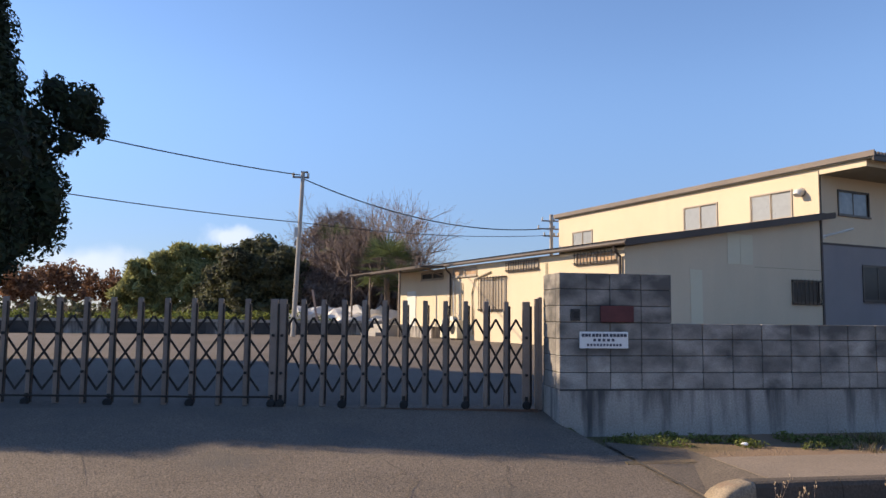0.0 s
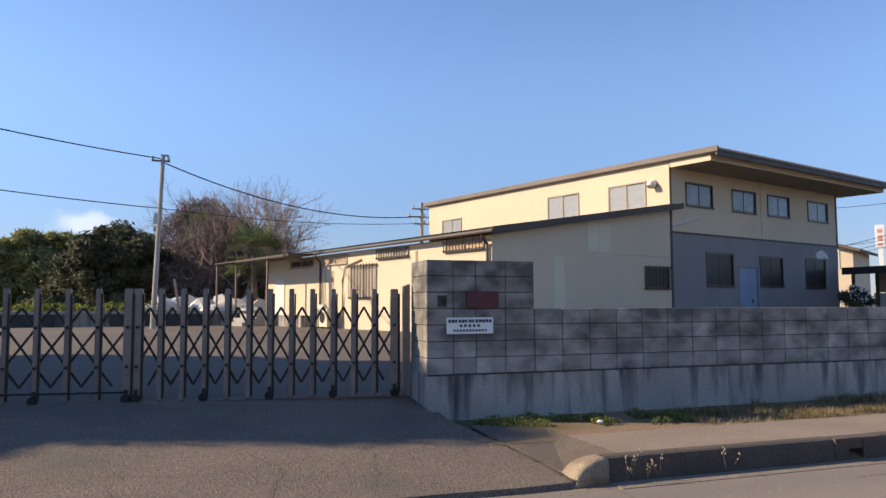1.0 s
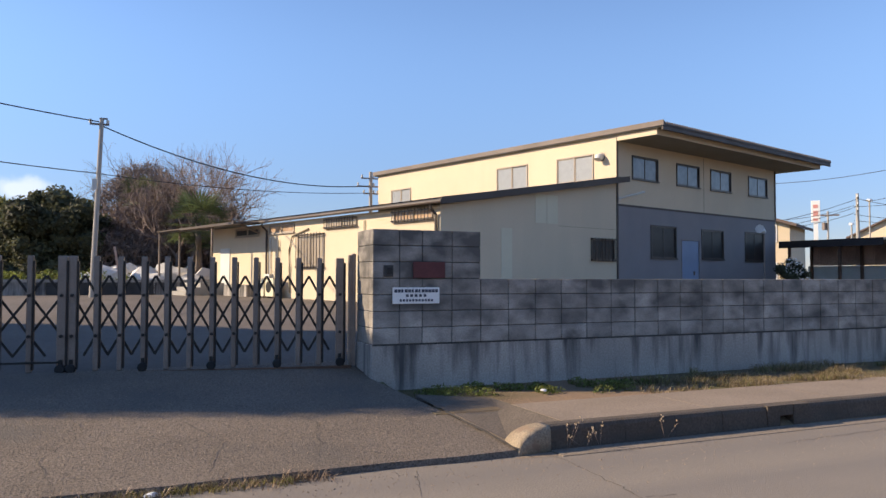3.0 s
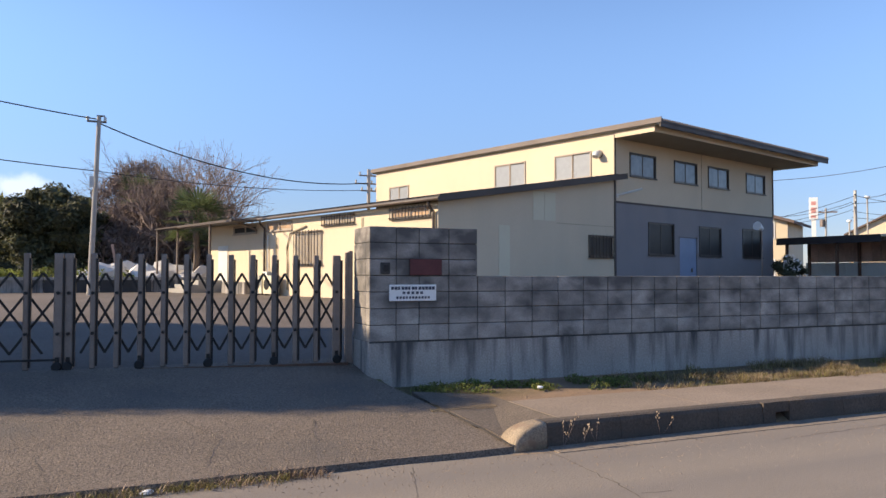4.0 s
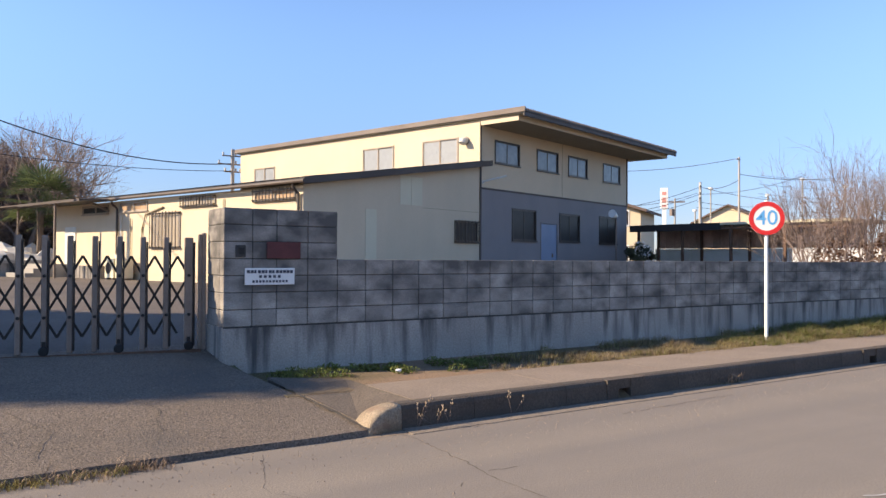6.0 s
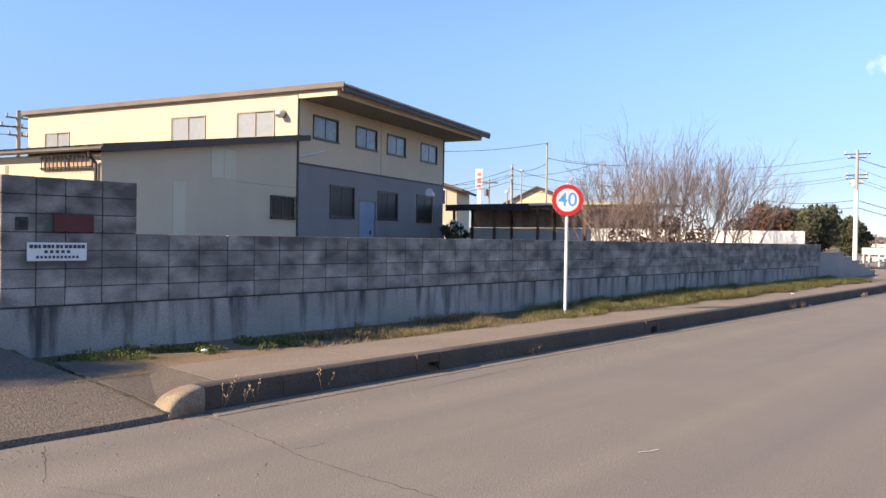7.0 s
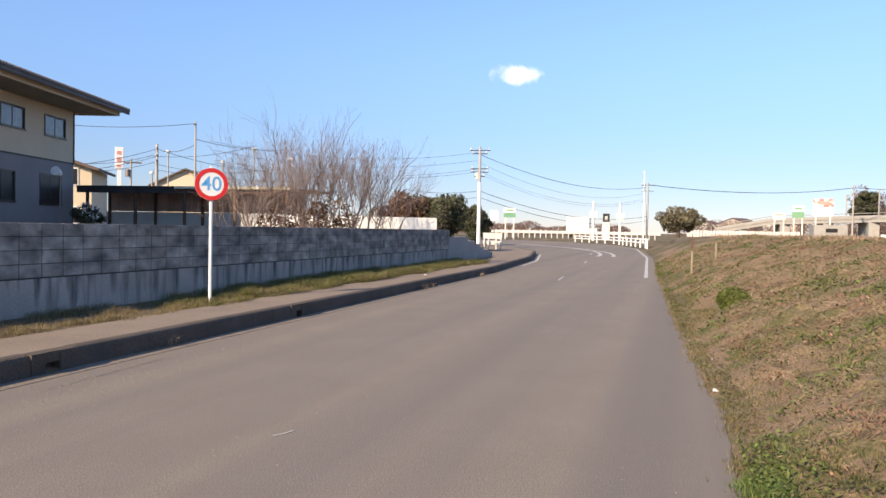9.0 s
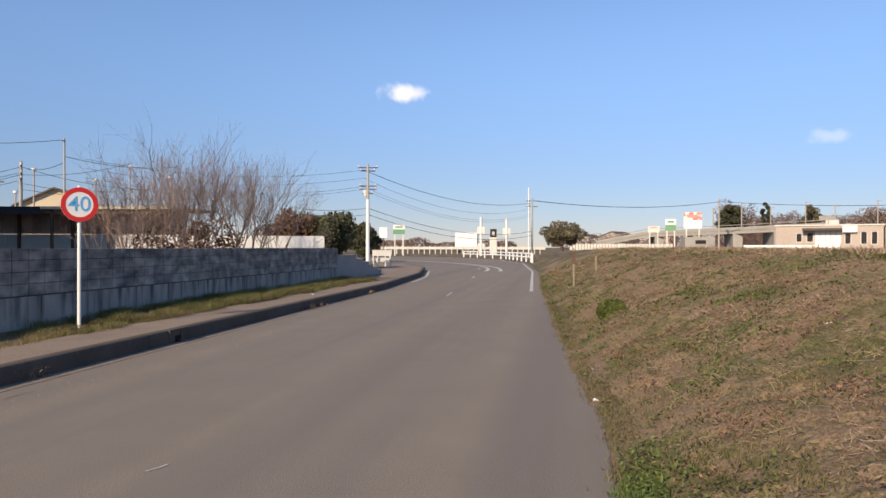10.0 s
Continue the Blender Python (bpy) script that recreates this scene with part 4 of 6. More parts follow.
for k, (a, b, c, d) in enumerate(low_holes):
    if k == 1:
        door = new("door"); door.parent = main; door.matrix_local = Matrix.Translation((a, 0, c))
        simple("door_frame", GREY, (0, 0.05, -0.01, 0.1, 0, d - c), (b - a - 0.05, b - a, -0.01, 0.1, 0, d - c), (0.05, b - a - 0.05, -0.01, 0.1, d - c - 0.05, d - c), parent=door)
        simple("leaf", DOORB, (0.055, b - a - 0.055, 0.03, 0.07, 0.01, d - c - 0.055), parent=door, label="pale blue steel door leaf")
        simple("handle", STEEL, (0.86, 0.9, -0.02, 0.029, 0.95, 1.1), parent=door)
    else:
        window(main, Matrix.Translation((a, 0, c)), b - a, d - c, 2, PANE2)
for a, b, c, d in side_holes:
    window(main, side_m @ Matrix.Translation((a, 0, c)), b - a, d - c, 2, FROST, fm=PINK)
# roof: deck, corrugated sheet edge, boxed eave
bm = bmesh.new()
box(bm, -0.1, 12.3, -1.84, BD + 0.35, 6.385, 6.44)
part("roof_deck", bm, SOFFIT, main)
bm = bmesh.new()
n_w = 84
prev = None
for i in range(n_w * 2 + 1):
    u = -0.12 + (12.44) * i / (n_w * 2)
    z = 6.47 + (0.10 if i % 2 else 0.0)
    cur = [bm.verts.new(p) for p in ((u, -1.92, z), (u, BD + 0.4, z), (u, BD + 0.4, 6.445), (u, -1.92, 6.445))]
    if prev:
        for k in range(4):
            bm.faces.new((prev[k], cur[k], cur[(k + 1) % 4], prev[(k + 1) % 4]))
    prev = cur
part("corrugated_roof", bm, ROOF, main, "dark brown corrugated roof sheet")
simple("verge_board", VERGE, (-0.16, -0.121, -1.94, BD + 0.42, 6.43, 6.6), parent=main, label="weathered pinkish-brown verge board")
simple("eave_fascia", ROOF, (-0.12, 12.3, -1.90, -1.845, 6.30, 6.444), parent=main, label="dark brown eave fascia")
simple("boxed_eave", SOFFIT, (0.02, 11.95, -1.55, -0.003, 6.20, 6.235), parent=main)
simple("eave_beam", CREAM, (0.02, 11.95, -1.6, -1.551, 6.19, 6.384), parent=main, label="cream eave beam")
simple("eave_side", CREAM, (-0.02, 0.019, -1.6, -0.031, 6.19, 6.384), parent=main)
simple("eave_side", CREAM, (11.951, 11.99, -1.6, BD, 6.19, 6.384), parent=main)
simple("vertical_joint", SOFFIT, (5.45, 5.47, -0.008, -0.002, 4.07, 6.18), parent=main)
vent = thing("vent_hood", BM @ Matrix.Translation((-0.002, 0.62, 5.72)), "round metal vent hood on the upper side wall", "vent")
bm = bmesh.new()
tube(bm, [(0, 0, 0), (-0.10, 0, 0.0), (-0.2, 0, -0.04), (-0.24, 0, -0.12)], [0.11, 0.12, 0.13, 0.12], 14)
part("hood", bm, OFFW, vent)
disc("flange", STEEL, (0, 0, 0), (-1, 0, 0), 0.15, 0.012, vent, n=20)
brk = thing("wall_bracket", BM @ Matrix.Translation((0.25, -0.003, 4.2)), "pale angled conduit bracket on the front wall", "bracket")
rod("arm", OFFW, (-0.1, -0.02, 0.05), (0.75, -0.4, 0.3), 0.035, brk)
disc("flange", OFFW, (-0.1, 0, 0.04), (0, -1, 0), 0.07, 0.02, brk, n=12)
lampw = thing("yard_light", BM @ Matrix.Translation((7.0, -1.6, GZ)), "white shaded yard light on a thin grey pole", "lamp")
rod("pole", STEEL, (0, 0, 0), (0, 0, 2.6), 0.03, lampw)
bm = bmesh.new()
tube(bm, [(0.03, 0, 2.62), (-0.12, 0, 2.66), (-0.36, 0, 2.72)], [0.07, 0.11, 0.17], 14)
part("shade", bm, WHITE, lampw, "white conical shade")

LW, LD = 7.79, 15.0
wing = thing("low_wing", BM @ Matrix.Translation((-LW, 0, 0)), "single-storey cream workshop wing with a brown mono-pitch roof", "building")
bm = bmesh.new()
holed(bm, LW - 0.035, GZ - 0.4, lambda x: 3.52 + (x / LW) * 1.24, 0.18, [(LW - 1.4, LW - 0.15, 2.11, 2.85)], Matrix())
part("front_wall", bm, CREAM, wing)
window(wing, Matrix.Translation((LW - 1.4, 0, 2.11)), 1.25, 0.74, 2, PANE2, grille=7)
for a in (3.75, 4.27):
    simple("patch_board", CREAM2, (a, a + 0.5, -0.012, -0.003, 3.22, 4.1), parent=wing, label="paler cream patch board")
simple("patch_board", CREAM2, (2.3, 2.75, -0.010, -0.003, GZ, 3.0), parent=wing)
simple("seam", SOFFIT, (4.8, LW - 0.1, -0.008, -0.003, 3.16, 3.172), parent=wing)
wm = Matrix(((0, 1, 0, 0), (-1, 0, 0, LD), (0, 0, 1, 0), (0, 0, 0, 1)))
wh = [(LD - 7.78, LD - 5.98, 1.86, 3.03), (LD - 2.12, LD - 0.31, 3.14, 3.46), (LD - 5.9, LD - 4.05, 3.14, 3.46), (LD - 9.9, LD - 8.02, 3.12, 3.46), (LD - 12.77, LD - 10.73, 3.1, 3.44)]
bm = bmesh.new()
holed(bm, LD - 0.182, GZ - 0.4, 3.52, 0.18, wh, wm)
part("side_wall", bm, CREAM, wing)
simple("back_wall", CREAM, (0, LW - 0.02, LD + 0.002, LD + 0.18, GZ - 0.4, 3.6), parent=wing)
for k, (a, b, c, d) in enumerate(wh):
    window(wing, wm @ Matrix.Translation((a, 0, c)), b - a, d - c, 2, (CURTAIN, WARMP, CURTAIN, WARMP, PANE2)[k], grille=(9, 12, 12, 0, 0)[k], fm=PINK)
# roof slab, rising towards the tall block
bm = bmesh.new()
slab(bm, [(-0.2, -0.3, 3.6), (LW - 0.035, -0.3, 4.84), (LW - 0.035, LD + 0.3, 4.84), (-0.2, LD + 0.3, 3.6), (-0.2, -0.3, 3.66), (LW - 0.035, -0.3, 4.92), (LW - 0.035, LD + 0.3, 4.92), (-0.2, LD + 0.3, 3.66)])
part("roof", bm, ROOF, wing, "dark brown sheet roof")
bm = bmesh.new()
slab(bm, [(-0.24, -0.34, 3.50), (LW + 0.28, -0.34, 4.79), (LW + 0.28, -0.301, 4.79), (-0.24, -0.301, 3.50), (-0.24, -0.34, 3.70), (LW + 0.28, -0.34, 4.98), (LW + 0.28, -0.301, 4.98), (-0.24, -0.301, 3.70)])
part("rake_board", bm, TRIM, wing, "dark brown rake board")
for k in range(34):
    v = -0.2 + k * 0.46
    bm = bmesh.new()
    slab(bm, [(-0.2, v, 3.661), (LW - 0.05, v, 4.92), (LW - 0.05, v + 0.04, 4.92), (-0.2, v + 0.04, 3.661), (-0.2, v, 3.70), (LW - 0.05, v, 4.955), (LW - 0.05, v + 0.04, 4.955), (-0.2, v + 0.04, 3.70)])
    part("roof_seam", bm, ROOF, wing)
bm = bmesh.new()
tube(bm, [(-0.26, -0.36, 3.58), (-0.26, 10.2, 3.58)], 0.05, 8)
part("gutter", bm, TRIM, wing, "brown eave gutter")
for v in (0.12, 10.02):
    bm = bmesh.new()
    tube(bm, [(-0.26, v, 3.52), (-0.24, v, 3.42), (-0.06, v, 3.26), (-0.06, v, 2.9), (-0.06, v, GZ)], 0.04, 8)
    part("downpipe", bm, TRIM, wing)
# the far end's eave runs out into an awning on braces
bm = bmesh.new()
slab(bm, [(-1.3, 10.1, 3.48), (-0.02, 10.1, 3.55), (-0.02, LD + 0.3, 3.55), (-1.3, LD + 0.3, 3.48), (-1.3, 10.1, 3.53), (-0.02, 10.1, 3.60), (-0.02, LD + 0.3, 3.60), (-1.3, LD + 0.3, 3.53)])
part("awning", bm, ROOF, wing, "dark brown sheet awning over the far end")
simple("awning_edge", TRIM, (-1.34, -1.301, 10.1, LD + 0.3, 3.46, 3.55), parent=wing)
rod("awning_brace", VERGE, (-0.75, 10.7, 3.5), (-0.02, 10.7, 3.2), 0.04, wing)
simple("plinth_box", BASE, (-0.42, -0.003, 10.9, 12.95, GZ, 1.24), parent=wing, label="grey cast concrete box along the wall's foot")
simple("meter_box", OFFW, (-0.16, -0.003, 9.6, 9.95, 1.15, 1.65), parent=wing)
simple("meter_box", STEEL, (-0.18, -0.003, 8.9, 9.3, 1.0, 1.5), parent=wing, label="grey meter box")
rod("wall_pipe", OFFW, (-0.05, 9.75, 1.66), (-0.05, 9.75, 3.0), 0.025, wing)
rod("wall_pipe", SOFFIT, (-0.05, 9.1, 1.5), (-0.05, 9.1, 2.9), 0.02, wing)
simple("wall_stain_board", SOFFIT, (-0.012, -0.003, 3.55, 3.68, 2.75, 3.3), parent=wing)
bm = bmesh.new()
tube(bm, [(-0.03, 8.3, 1.0), (-0.05, 8.28, 1.9), (-0.03, 8.35, 2.5), (-0.04, 8.1, 3.0), (-0.04, 7.0, 3.2)], 0.03, 6)
part("conduit", bm, SOFFIT, wing)
simple("side_door", OFFW, (-0.03, -0.003, 13.3, 14.2, GZ + 0.1, 2.7), parent=wing, label="pale side door")
for v in (8.6, 9.35):
    u = thing("outdoor_unit", BM @ Matrix.Translation((-LW - 0.5, v, yard_z(24))), "beige air conditioner outdoor unit against the wing", "air conditioner", "outdoor units")
    simple("casing", CREAM2, (0, 0.32, 0, 0.62, 0.06, 0.72), parent=u, bevel=0.01)
    disc("fan_grille", BLACK, (0, 0.36, 0.4), (-1, 0, 0), 0.2, 0.01, u, n=20)
    simple("foot", STEEL, (0, 0.32, 0.06, 0.11, 0, 0.058), parent=u)
    simple("foot", STEEL, (0, 0.32, 0.5, 0.55, 0, 0.058), parent=u)
# porch at the wing's far end, with steps
porch = thing("side_porch", BM @ Matrix.Translation((-LW, LD - 1.2, 0)), "open lean-to porch on thin steel posts", "porch")
bm = bmesh.new()
slab(bm, [(-1.3, 1.53, 3.5), (-0.2, 1.53, 3.56), (-0.2, 4.3, 3.56), (-1.3, 4.3, 3.5), (-1.3, 1.53, 3.55), (-0.2, 1.53, 3.61), (-0.2, 4.3, 3.61), (-1.3, 4.3, 3.55)])
part("roof", bm, TRIM, porch)
for u, v in ((-1.2, 4.2), (-1.2, -1.5), (-0.3, 4.2)):
    simple("post", VERGE, (u - 0.035, u + 0.035, v - 0.035, v + 0.035, 0.7, 3.49 if v < 0 else 3.5 if u < -1 else 3.55), parent=porch)
steps = thing("porch_steps", BM @ Matrix.Translation((-LW - 0.02, LD - 1.2, 0)), "three concrete steps up to the porch door", "steps")
for k in range(3):
    simple("step", FARC, (-1.6 + k * 0.3, -1.6 + (k + 1) * 0.3 if k < 2 else 0, 0, 1.8, 0.7, 0.95 + k * 0.17), parent=steps, bevel=0.01)

# ---- carport and things behind the block wall ----
def at(bearing, dist, z=0.0):
    """A place by its bearing from +x, in degrees, and its distance from the walk's middle."""
    b = radians(bearing)
    return Vector((0.9 + math.cos(b) * dist, -0.45 + math.sin(b) * dist, z))


cp = thing("carport", Matrix.Translation((27.3, 23.5, 0)) @ Matrix.Rotation(radians(-83), 4, "Z"), "long carport with a dark roof, steel posts and brown back boards", "carport")
bm = bmesh.new()
slab(bm, [(-0.3, -0.2, 3.02), (9.3, -0.2, 3.02), (9.3, 5.2, 3.12), (-0.3, 5.2, 3.12), (-0.3, -0.2, 3.12), (9.3, -0.2, 3.12), (9.3, 5.2, 3.22), (-0.3, 5.2, 3.22)])
part("roof", bm, ROOF, cp)
# the shade below the roof edge is built as this dark board
simple("fascia", CARROOF, (-0.3, 4.2, -0.26, -0.205, 2.84, 3.14), parent=cp, label="deep blue-black fascia standing for shade under the roof")
simple("fascia", CREAM2, (4.21, 9.3, -0.26, -0.205, 3.04, 3.14), parent=cp, label="pale roof edge strip")
for k in range(5):
    x = 0.1 + k * 2.25
    simple("post", RUST, (x - 0.05, x + 0.05, -0.15, -0.05, 0.6, 3.015), parent=cp)
    simple("post", RUST, (x - 0.05, x + 0.05, 1.4, 1.5, 0.6, 3.05), parent=cp)
for k in range(23):
    simple("back_board", WOODB, (0.0 + k * 0.4, 0.385 + k * 0.4, 1.6, 1.63, 2.1, 2.96), parent=cp)
for k in range(5):
    simple("low_wall", OFFW, (-0.1 + k * 1.85, 1.74 + k * 1.85, 1.5, 1.598, 0.6, 2.08), parent=cp, label="low whitish wall panel")
simple("cross_beam", RUST, (-0.1, 9.1, -0.14, -0.06, 2.86, 2.94), parent=cp)

ww = thing("white_wall", Matrix.Translation((31.2, 8.95, 0)) @ Matrix.Rotation(radians(120), 4, "Z"), "long low white rendered boundary wall behind bare shrubs", "wall")
for k in range(4):
    bm = bmesh.new()
    box(bm, k * 2.0, k * 2.0 + 1.985, -0.12, 0.0, 0.2, 2.03, 0.01)
    part("panel", bm, WHITE, ww)

# bare shrubs between the two walls
for k, (x, y, n, s) in enumerate(((17.9, 9.7, 5, 0.6), (19.6, 10.0, 6, 0.85), (21.3, 9.9, 6, 0.95), (23.0, 10.2, 7, 1.08), (24.8, 9.9, 6, 1.1), (26.5, 9.9, 7, 1.0), (28.0, 9.5, 6, 0.8))):
    tagged(bare_tree("bare_shrub", 40 + k, (x, y + 0.35, 0.7), n, 1.5 * s, 0.03 * s, 4, 0.42, 3, TWIG2, "leafless multi-stemmed shrub behind the block wall", "shrub", up=0.38, lean=0.4), group="bare shrubs")
tagged(leafy_tree("dry_bush", 61, (23.2, 10.6, 0.6), 0.8, (0, 0, 1.0), (3.6, 0.5, 0.7), 26, 0.4, 2600, 0.06, LEAFR, "low brown tangled bush among the shrubs", "shrub"), kind="")
tagged(leafy_tree("evergreen_hedge", 62, at(17.4, 46, 0.2), 1.2, (0, 0, 2.0), (1.3, 1.5, 1.4), 36, 0.7, 7000, 0.13, LEAFD, "dark evergreen hedge beyond the wall's end", "hedge"), kind="")
leafy_tree("evergreen_hedge", 63, at(20.3, 46, 0.2), 1.5, (0, 0, 2.0), (2.2, 1.6, 1.4), 30, 0.7, 5000, 0.13, LEAFR, "brownish clipped hedge beyond the wall's end", "hedge")
leafy_tree("evergreen_bush", 64, at(14.5, 78, 0.2), 1.3, (0, 0, 2.2), (1.5, 1.5, 1.7), 30, 0.7, 6000, 0.14, LEAFD, "round dark green bush behind the utility pole", "shrub")

# ---- yard back edge: low wall, tarps, pole, trees ----
lw = thing("low_yard_wall", Matrix(), "low dark concrete wall along the yard's far edge", "wall")
for k in range(18):
    simple("panel", MORTAR if k % 3 else BASE, (-28 + k * 2.0, -26.02 + k * 2.0, 33.0, 33.18, 0.6, 1.30), parent=lw)
for k in range(18):
    simple("coping", FARC, (-28 + k * 2.0, -26.02 + k * 2.0, 32.96, 33.22, 1.302, 1.42), parent=lw)
rng = np.random.default_rng(9)
for k in range(7):
    c = at(91.5 - k * 1.15, 36.0 + (k % 3) * 0.9, 0.8)
    bm = bmesh.new()
    bmesh.ops.create_icosphere(bm, subdivisions=3, radius=1.0)
    for v in bm.verts:
        nz = noise.noise(v.co * 1.7 + Vector((k * 3, 0, 0)))
        v.co = Vector((v.co.x * 1.25, v.co.y * 0.7, max(0, v.co.z) * 1.15)) * (1 + 0.55 * nz)
    t = part("rubble_tarp", bm, TARP)
    t.location = c
    tagged(t, "crumpled white tarp over a heap at the yard's edge", "tarp", "white tarps")
plank = thing("leaning_plank", Matrix.Translation(at(90.2, 34.5, 0.8)), "brown plank leaning among the tarps", "plank")
rod("plank", WOODB, (0, 0, 0), (-0.35, 0.2, 2.0), 0.07, plank, n=4)

pole = thing("utility_pole", Matrix.Translation(at(91.95, 30, 0.78)), "slim grey concrete pole with cable brackets in the yard", "utility pole")
rod("shaft", CONC, (-0.12, 0, 0), (0.1, 0, 6.55), 0.105, pole, n=12, r1=0.075)
simple("bracket", STEEL, (-0.3, 0.35, -0.05, 0.05, 6.3, 6.36), (0.02, 0.3, -0.05, 0.05, 6.52, 6.57), parent=pole)
for x in (-0.28, 0.3):
    rod("insulator", OFFW, (x, 0, 6.36), (x, 0, 6.5), 0.05, pole)
simple("meter_box", OFFW, (-0.18, -0.02, -0.2, -0.13, 3.9, 4.3), parent=pole)
ptop = at(91.95, 30, 7.2)
cable(ptop, (-15.5, 13.6, 7.8), 0.5, 0.022)
cable(ptop + Vector((0, 0, -1.9)), (-16, 18.2, 6.1), 0.3, 0.018)
service = thing("service_mast", Matrix.Translation(at(72.6, 37, 0.78)), "roof-high service mast with crossarms and insulators", "utility pole")
rod("shaft", CONC, (0, 0, 0), (0, 0, 5.95), 0.09, service)
for z, w in ((5.6, 0.5), (5.2, 0.7), (4.85, 0.4)):
    simple("crossarm", STEEL, (-w, w, -0.03, 0.03, z, z + 0.06), parent=service)
    for x in (-w + 0.05, w - 0.05, 0.15):
        rod("insulator", OFFW, (x, 0, z + 0.06), (x, 0, z + 0.2), 0.045, service)
cable(ptop + Vector((0, 0, -0.1)), at(72.6, 37, 6.05), 0.75, 0.024)
cable(ptop + Vector((0, 0, -1.9)), at(72.6, 37, 5.7), 0.25, 0.014)

# conifer beside the gate
rng = np.random.default_rng(21)
con = thing("juniper_tree", Matrix.Translation((-7.1, 15.2, 0.6)) @ Matrix.Scale(1.37, 4), "tall dark green juniper with flame-like clumps beside the gate", "tree")
bm = bmesh.new()
limbs(bm, rng, (0, 0, -0.1), (0.02, 0, 1), 1.9, 0.17, 3, 0.3, 3, 0.5, 8)
part("trunk", bm, BARK, con)
cl = []
for k in range(190):
    z = 1.2 + 4.9 * (k / 190) ** 0.9
    r = np.interp(z, (1.1, 1.8, 3.0, 4.4, 6.3), (1.1, 1.6, 1.8, 1.3, 0.5))
    a = k * 2.39996
    s = rng.uniform(0.34, 0.52)
    q = r * rng.uniform(0.5, 1.0)
    cl.append(((math.cos(a) * q, math.sin(a) * q, z), (s, s, s * 1.35)))
for dx, dz, s in ((2.0, 3.7, 0.33), (2.12, 3.95, 0.29), (1.75, 4.0, 0.32), (2.28, 3.6, 0.25), (1.5, 3.5, 0.36), (1.95, 3.3, 0.22)):
    cl.append(((dx * 0.97, dx * 0.25, dz), (s, s, s * 1.1)))
v, f = leaf_cloud(rng, cl, 110000, 0.044, 1.3, core=0.72)
raw("crown", v, f, LEAFC, con)
# unseen copies farther left, added to cast the shade band over the driveway
for x, y, turn in ((-9.2, 12.9, 2.2), (-12.2, 12.6, 4.0), (-14.6, 12.8, 5.3), (-17.0, 12.6, 1.1), (-19.4, 12.7, 3.0)):
    copy_thing(con, Matrix.Translation((x, y, 0.55)) @ Matrix.Rotation(turn, 4, "Z") @ Matrix.Scale(0.88 if x > -10 else 0.77, 4))

# trees along the yard's far edge
leafy_tree("evergreen_tree", 71, at(94.6, 41, 0.8), 2.4, (0, 0, 3.0), (2.4, 2.0, 1.9), 60, 0.75, 16000, 0.12, LEAFD, "broad dark evergreen tree behind the yard")
leafy_tree("evergreen_tree", 72, at(96.9, 43, 0.8), 1.6, (0, 0, 2.0), (1.6, 1.6, 1.6), 34, 0.7, 8000, 0.12, LEAFD, "small dark evergreen tree behind the yard")
leafy_tree("bamboo_clump", 73, at(99.4, 46, 0.6), 3.0, (0, 0, 3.0), (2.4, 1.6, 2.3), 95, 0.45, 19000, 0.11, LEAFB, "yellow-green bamboo clump with feathery tops", "bamboo", long=2.4)
leafy_tree("bamboo_clump", 74, at(102.2, 47, 0.6), 2.4, (0, 0, 2.5), (1.8, 1.6, 2.0), 66, 0.42, 11000, 0.11, LEAFB, "low yellow-green bamboo clump", "bamboo", long=2.4)
for k, (b, d, s) in enumerate(((105.2, 55, 1.0), (107.8, 52, 1.1), (110.5, 50, 1.0), (103.6, 60, 0.8))):
    leafy_tree("autumn_tree", 75 + k, at(b, d, 0.5), 1.8 * s, (0, 0, 2.9 * s), (1.8 * s, 1.6, 1.2 * s), 30, 0.5, 2600, 0.13, LEAFR, "thin autumn tree with russet leaves")
for k, (b, d, L) in enumerate(((91.0, 42, 2.3), (89.6, 40, 2.6), (88.2, 40, 2.5), (86.8, 39, 2.6), (85.4, 40, 2.8), (83.9, 41, 2.7), (88.8, 45, 3.0), (86.3, 45, 3.0), (84.6, 44, 3.0), (90.4, 46, 2.8))):
    tagged(bare_tree("bare_tree", 80 + k, at(b, d, 0.7), 1, L, 0.13, 5, 0.48, 3, TWIG, "leafless tree with dense purple-brown twigs behind the yard", up=0.12), group="bare trees behind the yard")
leafy_tree("cypress", 90, at(87.0, 44, 0.8), 2.5, (0, 0, 4.6), (0.9, 0.9, 1.6), 26, 0.5, 5000, 0.11, LEAFR, "brown-green conical tree among bare trees")
leafy_tree("brushwood", 93, at(87.2, 42, 0.6), 1.2, (0, 0, 2.7), (3.6, 1.2, 1.9), 70, 0.75, 16000, 0.08, TWIG, "dense brown brushwood among the bare trees", "shrub", long=2.4)
leafy_tree("thicket", 91, at(88.0, 43, 0.6), 1.0, (0, 0, 1.8), (4.8, 1.4, 1.5), 64, 0.75, 14000, 0.11, LEAFD, "dark undergrowth thicket below the bare trees", "shrub")
leafy_tree("thicket", 92, at(96.5, 40, 0.6), 0.8, (0, 0, 0.8), (4.5, 1.0, 0.7), 46, 0.6, 7000, 0.11, LEAFD, "dark undergrowth thicket below the evergreens", "shrub")


